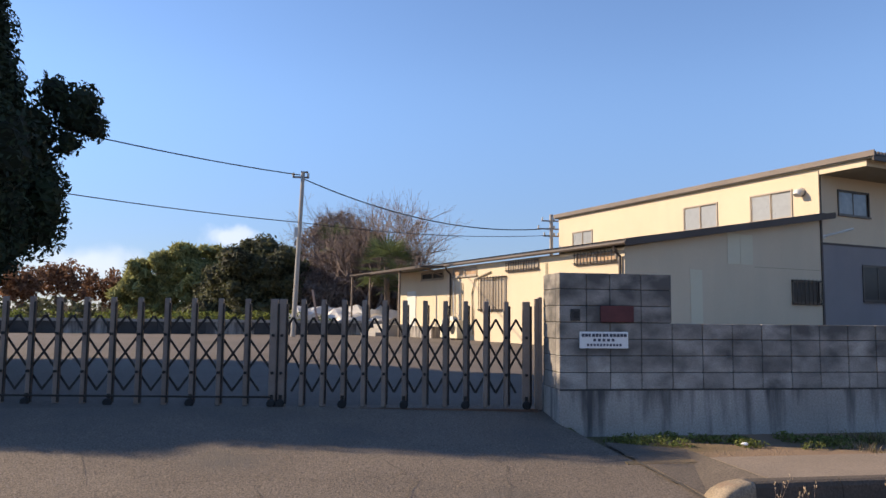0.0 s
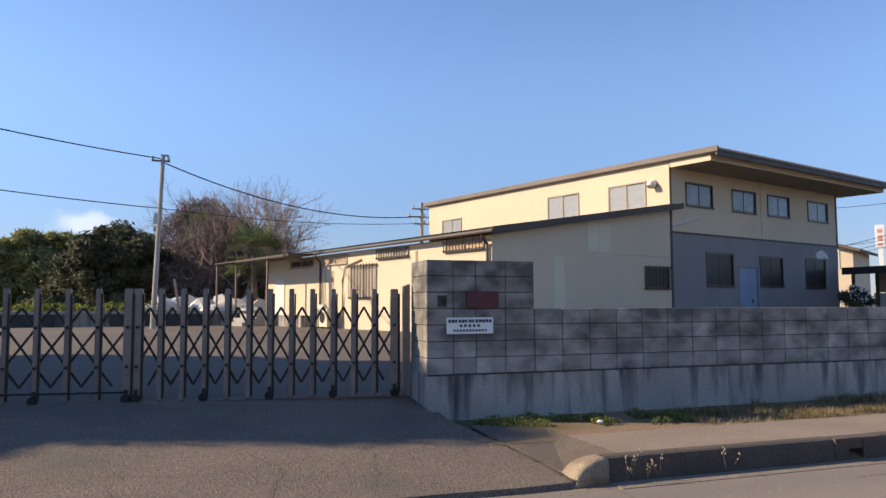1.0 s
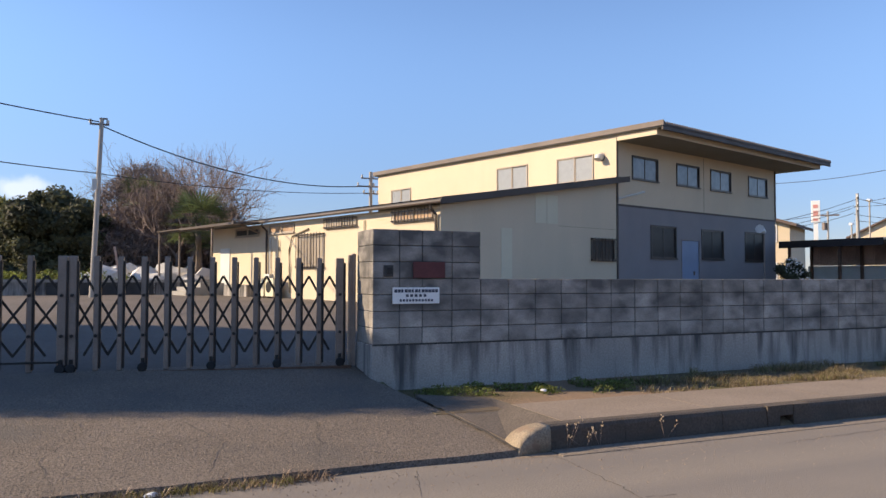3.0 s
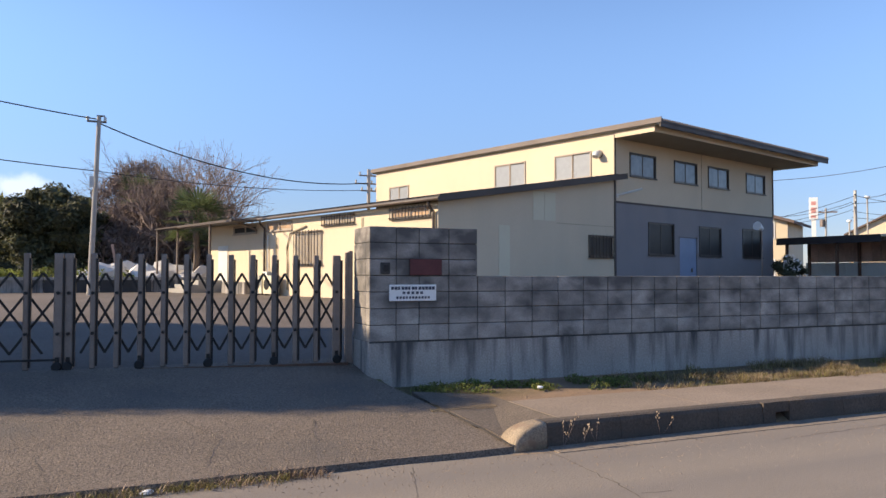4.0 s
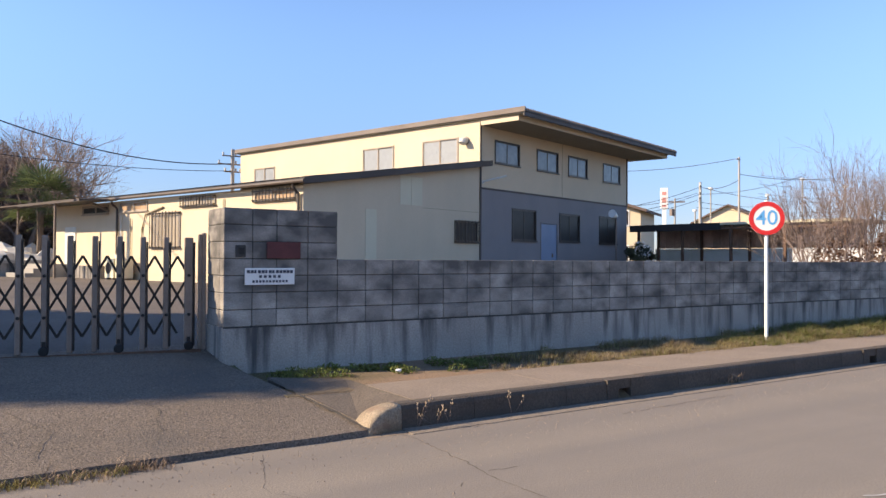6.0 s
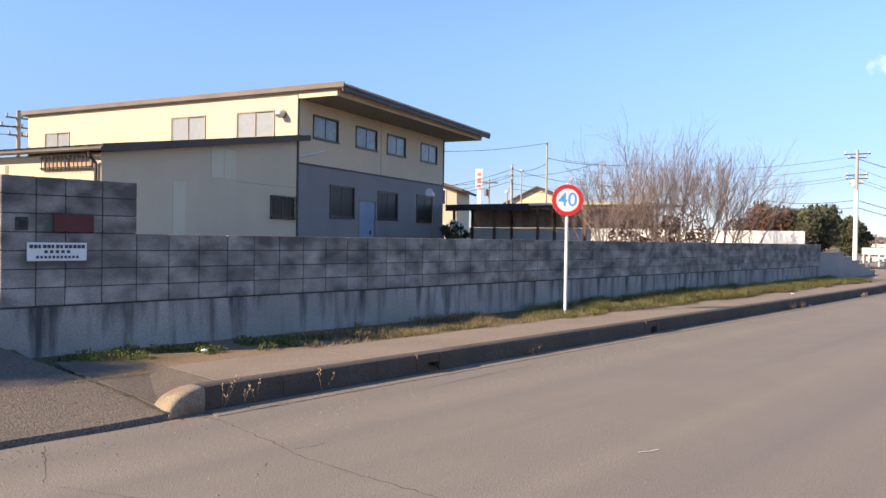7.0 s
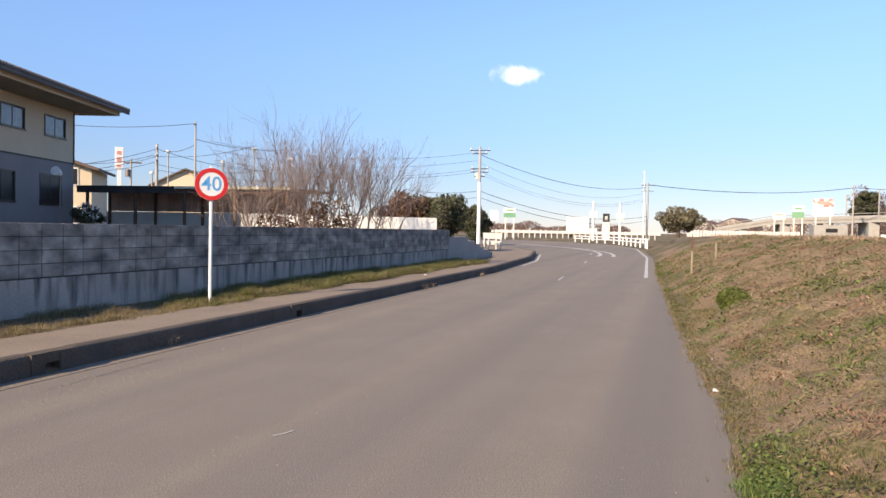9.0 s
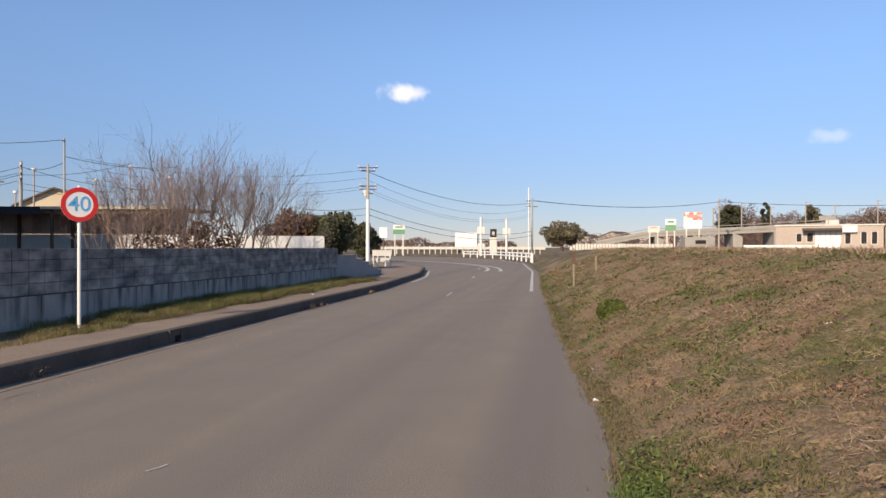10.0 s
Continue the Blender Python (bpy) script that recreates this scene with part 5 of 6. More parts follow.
def palm(seed, base, h, fronds, reach, label):
    rng = np.random.default_rng(seed)
    t = thing("fan_palm", Matrix.Translation(base), label, "palm")
    bm = bmesh.new()
    tube(bm, [(0, 0, 0), (0.05, 0, h * 0.5), (0, 0.05, h)], [0.16, 0.14, 0.13], 8)
    part("trunk", bm, BARK, t, "shaggy brown trunk")
    for k in range(fronds):
        a, e = rng.uniform(0, 6.283), rng.uniform(-0.7, 1.2)
        d = Vector((math.cos(a) * math.cos(e), math.sin(a) * math.cos(e), math.sin(e)))
        side = d.cross(Vector((0, 0, 1))).normalized()
        c = Vector((0, 0, h)) + d * reach * 0.55
        vs, fs = [], []
        for j in range(13):
            g = radians(-80 + 160 * j / 12)
            tip = c + (d * math.cos(g) + side * math.sin(g)) * reach * rng.uniform(0.5, 0.62) - Vector((0, 0, 0.1 * abs(g)))
            w = (side * math.cos(g) - d * math.sin(g)) * 0.03
            i = len(vs)
            m = c.lerp(tip, 0.5)
            vs += [c, m - w, tip, m + w]
            fs.append((i, i + 1, i + 2, i + 3))
        st = [Vector((0, 0, h)) + side * 0.012, Vector((0, 0, h)) - side * 0.012, c]
        i = len(vs); vs += st; fs.append((i, i + 1, i + 2))
        raw("frond", vs, fs, LEAFP, t)
    return t


palm(95, at(85.2, 37, 0.75), 3.3, 52, 1.75, "fan palm with drooping fronds beside the wing")
palm(96, at(84.2, 38, 0.75), 2.6, 26, 1.4, "shorter fan palm with drooping fronds beside the wing")
palm(97, at(89.0, 43, 0.75), 5.2, 26, 1.3, "tall fan palm rising among the bare trees")

# dense bare undergrowth among the yard's trees
rng = np.random.default_rng(98)
thicket = [(tuple(at(b, d, z)), (1.7, 1.6, 1.4)) for b, d, z in ((84.5, 46, 3.0), (86.5, 42, 3.6), (88.2, 41, 2.8), (89.8, 42, 3.8), (91.2, 41, 2.6), (87.4, 44, 5.4), (90.0, 45, 5.6), (88.8, 46, 6.6), (84.0, 43, 4.2))]
v, f = leaf_cloud(rng, thicket, 30000, 0.045, 5.0)
tagged(raw("bare_thicket", v, f, TWIG), "dense bare purple-brown thicket among the yard trees", "bushes", kind="stuff")

# ---- grass and weeds ----
rng = np.random.default_rng(31)
spots = []
while len(spots) < 5200:
    x = rng.uniform(3.9, 31)
    y = rng.uniform(6.62 if x > 5.2 else 7.1, 8.12)
    clump = noise.noise(Vector((x * 1.4, y * 2.2, 6))) + 0.5 * noise.noise(Vector((x * 4, y * 4, 1)))
    bare = 0.35 if (y > 7.7 and x < 14) else 0.0
    if clump > -0.05 + bare:
        spots.append((x, y, 0.2, 0.35 + 1.1 * max(0, clump) + 0.8 * min(1, max(0, (x - 10) / 8))))
tufts("verge_grass", 32, [s for s in spots if s[0] > 6.6 and rng.uniform() < 0.7], 9, 0.135, 0.0035, GRASSD, "dry straw-coloured grass along the wall's foot", spread=0.06, lie=1.3)
tufts("verge_grass", 33, [s for s in spots if s[0] > 6.6 and rng.uniform() < (0.25 if s[0] < 11 else 0.8)], 9, 0.14, 0.0045, GRASSM, "mixed olive grass along the wall's foot", spread=0.06, lie=1.0)
tufts("verge_grass", 35, [s for s in spots if s[0] > 11.5 and rng.uniform() < 0.45], 8, 0.16, 0.005, GRASSG, "green weeds along the wall's foot", spread=0.06, lie=0.9)
v, f = [], []
for k in range(70):
    x, y = 4.05 + rng.uniform(0, 3.2), 7.6 + rng.normal() * 0.2
    if noise.noise(Vector((x * 1.6, y * 2, 3))) > -0.1:
        vv, ff = leaf_cloud(rng, [((x, min(y, 8.1), 0.22), (0.14, 0.11, 0.055))], 90, 0.016, 1.6)
        o = len(v)
        v += vv; f += [tuple(i + o for i in q) for q in ff]
tagged(raw("low_weeds", v, f, GRASSG), "low dark green weeds at the pillar's foot", "weeds", kind="stuff")
bank = []
for _ in range(26000):
    x = 2.5 + 44 * rng.uniform() ** 1.9
    y = edge_y(x) - 0.12 - rng.uniform(0, 1) ** 1.1 * (5.5 + x * 0.15)
    bank.append((x, y, bank_z(x, y), rng.uniform(0.6, 1.2)))
patchy = [noise.noise(Vector((s[0] * 0.45, s[1] * 0.7, 9))) for s in bank]


def scatter(name, seed, count, keep, half, slim, tilt, rise, material, label):
    """Scraps, straws or small leaves strewn over the bank where keep(x, y, dice) holds."""
    rng = np.random.default_rng(seed)
    v, f = [], []
    for _ in range(count):
        x = 2.3 + 40 * rng.uniform() ** 2.6
        y = edge_y(x) - 0.05 - rng.uniform() ** 1.05 * (6.2 + x * 0.1)
        if not keep(x, y, rng.uniform()):
            continue
        out = edge_y(x) - y
        z = bank_z(x, y) + 0.04 + (0.10 * noise.noise(Vector((x * 0.9, y * 1.3, 21))) + 0.08 * abs(noise.noise(Vector((x * 2.3, y * 2.3, 11)))) + 0.045 * noise.noise(Vector((x * 5.5, y * 5.5, 4)))) * min(1, max(0, out - 0.1) / 0.5) - (0.015 if out < 0.4 else 0) + rng.uniform(0, rise)
        a, s_ = rng.uniform(0, 6.283), rng.uniform(*half) * (1 + x * 0.03)
        d = Vector((math.cos(a), math.sin(a), rng.normal() * tilt)) * s_
        w = Vector((-math.sin(a), math.cos(a), rng.normal() * tilt * 1.4)) * s_ * rng.uniform(*slim)
        p, o = Vector((x, y, z)), len(v)
        v += [p - d, p + w, p + d, p - w]
        f.append((o, o + 1, o + 2, o + 3))
    tagged(raw(name, v, f, material), label, "grass", kind="stuff")


def green_at(x, y):
    """Where the bank is green rather than straw brown: broad and small patches."""
    return noise.noise(Vector((x * 0.45, y * 0.75, 9))) + 0.55 * noise.noise(Vector((x * 1.7, y * 2.0, 5))) + (0.35 if edge_y(x) - y < 0.8 else 0.0)


def patch_at(x, y, seed):
    """Drifts of one kind of growth or litter, a metre or two across."""
    return noise.noise(Vector((x * 0.7, y * 1.2, seed))) + 0.6 * noise.noise(Vector((x * 2.2, y * 2.8, seed + 2)))


scatter("dead_leaf_drifts", 48, 190000, lambda x, y, q: patch_at(x, y, 31) > 0.12 and q < 0.9 and edge_y(x) - y > 0.5, (0.008, 0.022), (0.12, 0.35), 0.5, 0.05, REDLIT, "reddish-brown dead leaf drifts on the bank")
scatter("straw_drifts", 49, 190000, lambda x, y, q: patch_at(x, y, 51) > 0.2 and edge_y(x) - y > 0.6, (0.03, 0.09), (0.010, 0.024), 0.3, 0.07, PALESTRAW, "pale dry straw drifts on the bank")
scatter("green_drifts", 50, 170000, lambda x, y, q: patch_at(x, y, 71) > 0.22, (0.008, 0.02), (0.3, 0.6), 0.5, 0.06, BRIGHTWEED, "fresh green weed drifts on the bank")
scatter("mown_litter", 41, 210000, lambda x, y, q: q < 0.75 - 0.5 * green_at(x, y), (0.008, 0.026), (0.06, 0.2), 0.4, 0.03, LITTER, "brown dead leaves and clippings strewn over the bank")
scatter("cut_straw", 42, 230000, lambda x, y, q: q < 0.2 - 1.3 * green_at(x, y), (0.025, 0.075), (0.012, 0.03), 0.28, 0.06, STRAW, "pale cut straw lying on the bank")
scatter("low_weeds", 43, 300000, lambda x, y, q: q < 0.02 + 1.0 * green_at(x, y), (0.006, 0.016), (0.25, 0.6), 0.45, 0.04, WEED, "low olive green weeds covering the bank in patches")
tufts("bank_grass", 36, [s for s, p in zip(bank, patchy) if p < 0.0 and rng.uniform() < 0.3], 6, 0.07, 0.002, STRAW, "dry straw tufts on the bank", spread=0.08, lie=1.8)
tufts("bank_grass", 37, [s for s, p in zip(bank, patchy) if p > 0.0 and rng.uniform() < 0.6], 7, 0.06, 0.0025, GRASSM, "short olive grass on the bank", spread=0.08, lie=1.5)
tufts("bank_grass", 38, [s for s, p in zip(bank, patchy) if rng.uniform() < (0.12 if s[1] < edge_y(s[0]) - 0.7 else 0.6)], 7, 0.055, 0.003, GRASSG, "short green weeds on the bank", spread=0.06, lie=1.2)
toe = []
for _ in range(2600):
    x = 2.4 + 34 * rng.uniform() ** 1.8
    y = edge_y(x) - abs(rng.normal()) * 0.28
    if noise.noise(Vector((x * 1.1, y * 2, 7))) > -0.15:
        toe.append((x, y, bank_z(x, y) + 0.01, rng.uniform(0.4, 1.3)))
tufts("toe_grass", 46, [s for s in toe if rng.uniform() < 0.5], 8, 0.06, 0.003, GRASSD, "dry yellowish grass at the foot of the bank", spread=0.05, lie=1.1)
tufts("toe_grass", 47, [s for s in toe if rng.uniform() < 0.5], 8, 0.06, 0.003, GRASSM, "olive grass at the foot of the bank", spread=0.05, lie=1.2)
field = []
for _ in range(9000):
    x = 8 + 105 * rng.uniform() ** 1.3
    y = edge_y(x) - 4.6 - rng.uniform() ** 1.5 * 30
    if x < 62 or y < -9:
        field.append((x, y, bank_z(x, y), rng.uniform(0.5, 1.3)))
tufts("field_grass", 44, field, 7, 0.24, 0.009, STRAW, "tall pale dry grass on the field above the bank", spread=0.22, lie=0.7)
tufts("edge_grass", 39, [(rng.uniform(-6, 2.1), 5.36 + rng.normal() * 0.045, 0.0, 1.0) for _ in range(420)], 9, 0.06, 0.004, GRASSM, "dry grass in the joint between road and driveway", spread=0.03, lie=1.2)
tufts("edge_grass", 45, [(rng.uniform(-6, 2.3), 5.37 + rng.normal() * 0.05, 0.0, rng.uniform(0.4, 1.3)) for _ in range(300)], 12, 0.09, 0.003, STRAW, "dead brown grass along the driveway's edge", spread=0.035, lie=1.2)
tufts("bright_weed", 40, [(5.95 + rng.normal() * 0.17, -1.24 + rng.normal() * 0.08, bank_z(5.95, -1.24) + 0.01, 1.0) for _ in range(320)], 10, 0.055, 0.004, mat("fresh_grass", (0.105, 0.165, 0.04), 0.7, var=0.3, bump=0, island=0.4), "bright green tuft at the road's edge", spread=0.05, lie=0.8)
for x, y in ((9.05, 5.58), (19.3, 5.62), (20.1, 5.64), (25.5, 5.62)):
    tufts("dry_weed", int(x * 10), [(x + rng.normal() * 0.1, y - 0.05 + rng.normal() * 0.02, 0.0, 1.0) for _ in range(14)], 9, 0.17, 0.003, STRAW, "dry brown weed at the kerb foot", "weed", spread=0.04, lie=1.1)


def kerb_weed(x, seed, h):
    rng = np.random.default_rng(seed)
    t = thing("kerb_weed", Matrix.Translation((x, kerb_y(x) - 0.05, 0)), "thin dry seed-headed weed at the kerb foot", "weed", "kerb weeds")
    for k in range(3):
        d = Vector((rng.normal() * 0.45, -abs(rng.normal()) * 0.2, 1)).normalized()
        tip = d * h * rng.uniform(0.7, 1.1)
        stem = rod("stem", TWIG2, (0, 0, 0), tip, 0.0013, t, n=4)
        bm = bmesh.new()
        for j in range(3):
            c = tip * (0.8 + 0.1 * j) + Vector(rng.normal(size=3)) * 0.012
            tube(bm, [c, c + Vector((0, 0, 0.012)), c + Vector((0, 0, 0.024))], [0.001, 0.006, 0.001], 5)
        tagged(part("seed_head", bm, PALESTRAW, t), kind="stuff")


for k, (x, h) in enumerate(((4.5, 0.3), (4.7, 0.24), (4.85, 0.2), (5.6, 0.24))):
    kerb_weed(x, 300 + k, h)
shrub = thing("grass_clump", Matrix.Translation((14.8, -1.62, bank_z(14.8, -1.62) + 0.03)), "round dense green grass clump on the bank", "plant")
rng = np.random.default_rng(55)
v, f = leaf_cloud(rng, [((0, 0, 0.1), (0.29, 0.27, 0.22))], 3600, 0.02, 2.2, core=0.85)
raw("foliage", v, f, GRASSG, shrub)
for x, y, h in ((24.6, -1.15, 1.35), (26.2, -1.9, 0.75)):
    st = thing("wooden_stake", Matrix.Translation((x, y, bank_z(x, y) - 0.1)), "weathered wooden stake standing on the bank", "stake", "wooden stakes")
    simple("stake", SOFFIT, (-0.024, 0.024, -0.024, 0.024, 0, h), parent=st, bevel=0.006)
    if h > 1:
        simple("tag", RUST, (-0.034, -0.0245, -0.04, 0.04, h - 0.5, h - 0.08), parent=st)
for k, (x, y) in enumerate(((10.9, -1.12), (9.0, -1.05), (21.5, 6.2), (20.8, 5.55), (5.35, 7.25), (1.0, 5.33), (8.7, -3.2))):
    bm = bmesh.new()
    bmesh.ops.create_icosphere(bm, subdivisions=2, radius=0.032)
    for v in bm.verts:
        v.co = Vector((v.co.x * 1.3, v.co.y, v.co.z * 0.5)) * (1 + 0.7 * noise.noise(v.co * 30 + Vector((k, 0, 0))))
    z = bank_z(x, y) if y < -1 else (PAVE_Z if y > 6 else 0.0)
    lt = part("litter", bm, WHITE)
    lt.location = (x, y, z + 0.02)
    tagged(lt, "small crumpled white litter on the ground", "litter", "litter")

# loose grit on the road along the kerb and on the driveway
rng = np.random.default_rng(57)
for label, count, place in (("loose stone grit along the road's edge", 2600, lambda: (rng.uniform(-4, 16), 5.38 - abs(rng.normal()) * 0.55, 0.0)), ("loose stone grit on the driveway", 2600, lambda: (rng.uniform(-5, 3.4), rng.uniform(5.5, 8.8), None))):
    v, f = [], []
    for _ in range(count):
        x, y, z = place()
        z = yard_z(y) + 0.008 if z is None else z
        r, a, o = rng.uniform(0.003, 0.010), rng.uniform(0, 6.28), len(v)
        v += [(x + r * math.cos(a + q), y + r * math.sin(a + q), z) for q in (0, 2.1, 4.2)] + [(x, y, z + r * 0.8)]
        f += [(o, o + 1, o + 3), (o + 1, o + 2, o + 3), (o + 2, o, o + 3)]
    tagged(raw("loose_grit", v, f, DUST), label, "grit", kind="stuff")

# vegetable rows behind the yard's low wall, shrubs and stalks by the workshop
rng = np.random.default_rng(58)
v, f = [], []
for k in range(90):
    c = ((-24 + rng.uniform(0, 25)), 34.2 + rng.uniform(0, 2.5), 1.25 + rng.uniform(0, 0.35))
    vv, ff = leaf_cloud(rng, [(c, (0.55, 0.4, 0.3))], 60, 0.11)
    o = len(v)
    v += vv; f += [tuple(i + o for i in q) for q in ff]
tagged(raw("vegetable_rows", v, f, GRASSG), "bright green vegetable plants beyond the low wall", "plants", kind="stuff")
vs = leafy_tree("variegated_shrub", 59, (23.6, 20.0, 0.75), 0.5, (0, 0, 0.95), (0.5, 0.4, 0.5), 14, 0.25, 1500, 0.05, LEAFD, "dark shrub with white blossoms beside the workshop", "shrub")
v, f = leaf_cloud(rng, clumps_in(rng, (0, 0, 0.95), (0.5, 0.4, 0.5), 14, 0.28), 260, 0.045)
raw("blossoms", v, f, WHITE, vs, "small white blossoms")
tagged(bare_tree("dry_stalks", 57, BM @ Vector((-3.7, -0.9, 0.7)), 4, 0.42, 0.012, 2, 0.3, 3, TWIG2, "dry weed stalks standing before the wing's wall", "weed", up=0.4, lean=0.2), kind="")

rng = np.random.default_rng(88)
v, f = [], []
for k in range(420):
    x = 2.0 + 22 * rng.uniform() ** 1.6
    y = rng.uniform(edge_y(x) + 0.1, kerb_y(x) - 0.05) if k % 3 else kerb_y(x) - 0.05 - abs(rng.normal()) * 0.25
    r = rng.uniform(0.003, 0.008)
    o = len(v)
    v += [(x - r, y - r, 0.001), (x + r, y - r * 0.6, 0.001), (x + r * 0.7, y + r, 0.001), (x - r * 0.8, y + r * 0.9, 0.001), (x, y, r * 1.1)]
    f += [(o, o + 1, o + 4), (o + 1, o + 2, o + 4), (o + 2, o + 3, o + 4), (o + 3, o, o + 4)]
tagged(raw("road_grit", v, f, DUST), "small stones and leaf scraps strewn over the road", "gravel", kind="stuff")

# ---- distance along the road ----
def upole(name, base, h, arms, label, face=0.0, lean=0.0):
    t = thing(name, Matrix.Translation(base) @ Matrix.Rotation(face, 4, "Z"), label, "utility pole", "roadside utility poles")
    rod("shaft", CONC, (0, 0, 0), (lean, 0, h), 0.17, t, n=12, r1=0.11)
    for z, w in arms:
        simple("crossarm", ALU, (-w, w, -0.05, 0.05, z, z + 0.09), parent=t)
        for k in range(3):
            x = -w + 0.1 + (2 * w - 0.2) * k / 2
            rod("insulator", OFFW, (x, 0, z + 0.09), (x, 0, z + 0.28), 0.06, t)
    return t


P1 = at(14.25, 70)
u1 = upole("street_pole", P1, 9.3, ((8.9, 0.95), (8.6, 0.7), (7.2, 0.8), (6.9, 0.8), (6.5, 0.5)), "white-based concrete utility pole with crossarms at the bend", radians(100))
rod("sleeve", WHITE, (0, 0, 0.05), (0, 0, 6.0), 0.19, u1, n=12, r1=0.16, label="white protective sleeve")
bm = bmesh.new()
tube(bm, [(0.2, 0, 6.3), (0.2, 0, 6.9)], 0.18, 12)
part("transformer", bm, OFFW, u1)
P2 = at(1.8, 106, 0.25)
upole("street_pole", P2, 8.2, ((7.8, 0.9), (7.0, 0.8)), "distant utility pole with crossarms beside the field", radians(95))
rod("white_mast", WHITE, P2 + Vector((0.9, 0.5, 0)), P2 + Vector((0.9, 0.5, 9.8)), 0.1).name = "mast_rod"
tagged(bpy.data.objects["mast_rod"], "slim white mast beside the distant utility pole", "mast")
P3 = at(-11.6, 150, 1.2)
upole("street_pole", P3, 9.5, ((8.9, 1.0), (8.0, 0.8)), "distant utility pole with crossarms near the bridge")
P0 = at(26, 60, 0.4)
for dz in (8.75, 8.0, 7.2, 6.95):
    cable(P1 + Vector((0, 0.4, dz)), P2 + Vector((0, 0.2, dz - 1.2)), 1.4 if dz > 8.5 else 1.8, 0.026 if dz > 8.5 else 0.012)
    cable(P1 + Vector((0, 0.4, dz)), at(34, 68, dz), 1.0, 0.013)
for dz in (5.2, 4.6):
    cable(P1 + Vector((0, 0, dz)), P2 + Vector((0, 0, dz - 1.6)), 1.3, 0.024)
    cable(P1 + Vector((0, 0, dz)), at(20, 75, dz + 0.3), 0.3, 0.02)
cable(P2 + Vector((0, 0, 7.9)), P3 + Vector((0, 0, 9.0)), 1.0, 0.045)
cable(P3 + Vector((0, 0, 9.0)), at(-30, 160, 10.0), 1.0, 0.045)

# poles and a house behind the carport
upole("street_pole", at(37.9, 66, 0.6), 7.5, ((7.1, 0.6), (6.5, 0.9), (6.1, 0.7)), "utility pole with crossarms behind the carport", radians(40))
thin = thing("lamp_mast", Matrix.Translation(at(35.27, 56, 0.5)), "thin grey mast behind the carport", "mast")
rod("shaft", CONC, (0, 0, 0), (0, 0, 8.3), 0.1, thin, r1=0.06)
simple("arm", STEEL, (-0.3, 0.1, -0.04, 0.04, 8.1, 8.16), parent=thin)
for k, (b, e) in enumerate(((37.18, 5.15), (38.25, 3.6), (33.4, 4.6), (31.2, 5.6), (28.6, 5.0))):
    st = thing("street_lamp", Matrix.Translation(at(b, 78, 0.5)), "slender distant street lamp with a round head", "street lamp", "distant street lamps")
    z = 78 * math.tan(radians(e)) + 1.0
    rod("shaft", CONC, (0, 0, 0), (0, 0, z), 0.07, st)
    disc("head", WHITE, (0, 0, z), (0, 0, 1), 0.22, 0.2, st, n=14)
for a, b, z0, z1 in ((44, 38.1, 6.3, 7.2), (44, 38.1, 5.7, 6.6), (38.1, 31, 7.1, 8.4), (38.1, 31, 6.5, 6.2), (38.1, 26, 6.0, 5.6)):
    cable(at(a, 66, z0), at(b, 66, z1), 0.4, 0.018)
tw = thing("sign_tower", Matrix.Translation(at(40.4, 82, 0.4)) @ Matrix.Rotation(radians(40), 4, "Z"), "tall white advertising tower with faded red marks", "sign")
simple("column", WHITE, (-0.2, 0.2, -0.2, 0.2, 0, 6.6), parent=tw)
simple("panel", WHITE, (-0.25, 0.25, -0.4, 0.4, 6.601, 8.75), parent=tw, bevel=0.03)
for z, h in ((6.75, 0.25), (7.2, 0.55), (8.0, 0.35)):
    simple("panel_mark", PALERED, (-0.265, -0.251, -0.2, 0.22, z, z + h), parent=tw)


def house(base, turn, w, d, h, rise, wall, roof, label, floors=2):
    t = thing("house", Matrix.Translation(base) @ Matrix.Rotation(radians(turn), 4, "Z"), label, "house", "distant houses")
    bm = bmesh.new()
    vs = [bm.verts.new(p) for p in ((-w / 2, -d / 2, 0), (w / 2, -d / 2, 0), (w / 2, d / 2, 0), (-w / 2, d / 2, 0), (-w / 2, -d / 2, h), (w / 2, -d / 2, h), (w / 2, d / 2, h), (-w / 2, d / 2, h), (0, -d / 2, h + rise), (0, d / 2, h + rise))]
    for f in ((0, 1, 5, 8, 4), (2, 3, 7, 9, 6), (1, 2, 6, 5), (3, 0, 4, 7), (3, 2, 1, 0)):
        bm.faces.new([vs[i] for i in f])
    part("wall", bm, wall, t)
    for s in (-1, 1):
        bm = bmesh.new()
        o = 0.5
        x1, z1 = s * (w / 2 + o), h - rise * o / (w / 2)
        p = [(0, -d / 2 - o, h + rise + 0.02), (x1, -d / 2 - o, z1 + 0.02), (x1, d / 2 + o, z1 + 0.02), (0, d / 2 + o, h + rise + 0.02)]
        p = p if s < 0 else p[::-1]
        slab(bm, [(a, b, c) for a, b, c in p[::-1]] + [(a, b, c + 0.2) for a, b, c in p[::-1]])
        part("roof", bm, roof, t)
    for k in range(floors):
        for x in (-w * 0.25, w * 0.22):
            wn_ = new("window"); wn_.parent = t; wn_.location = (x, -d / 2, 1.0 + k * 2.6)
            simple("window_frame", WHITE, (-0.75, 0.75, -0.05, -0.003, -0.05, 1.15), parent=wn_)
            simple("pane", PANE2, (-0.68, 0.68, -0.06, -0.051, 0.02, 1.08), parent=wn_)
    return t


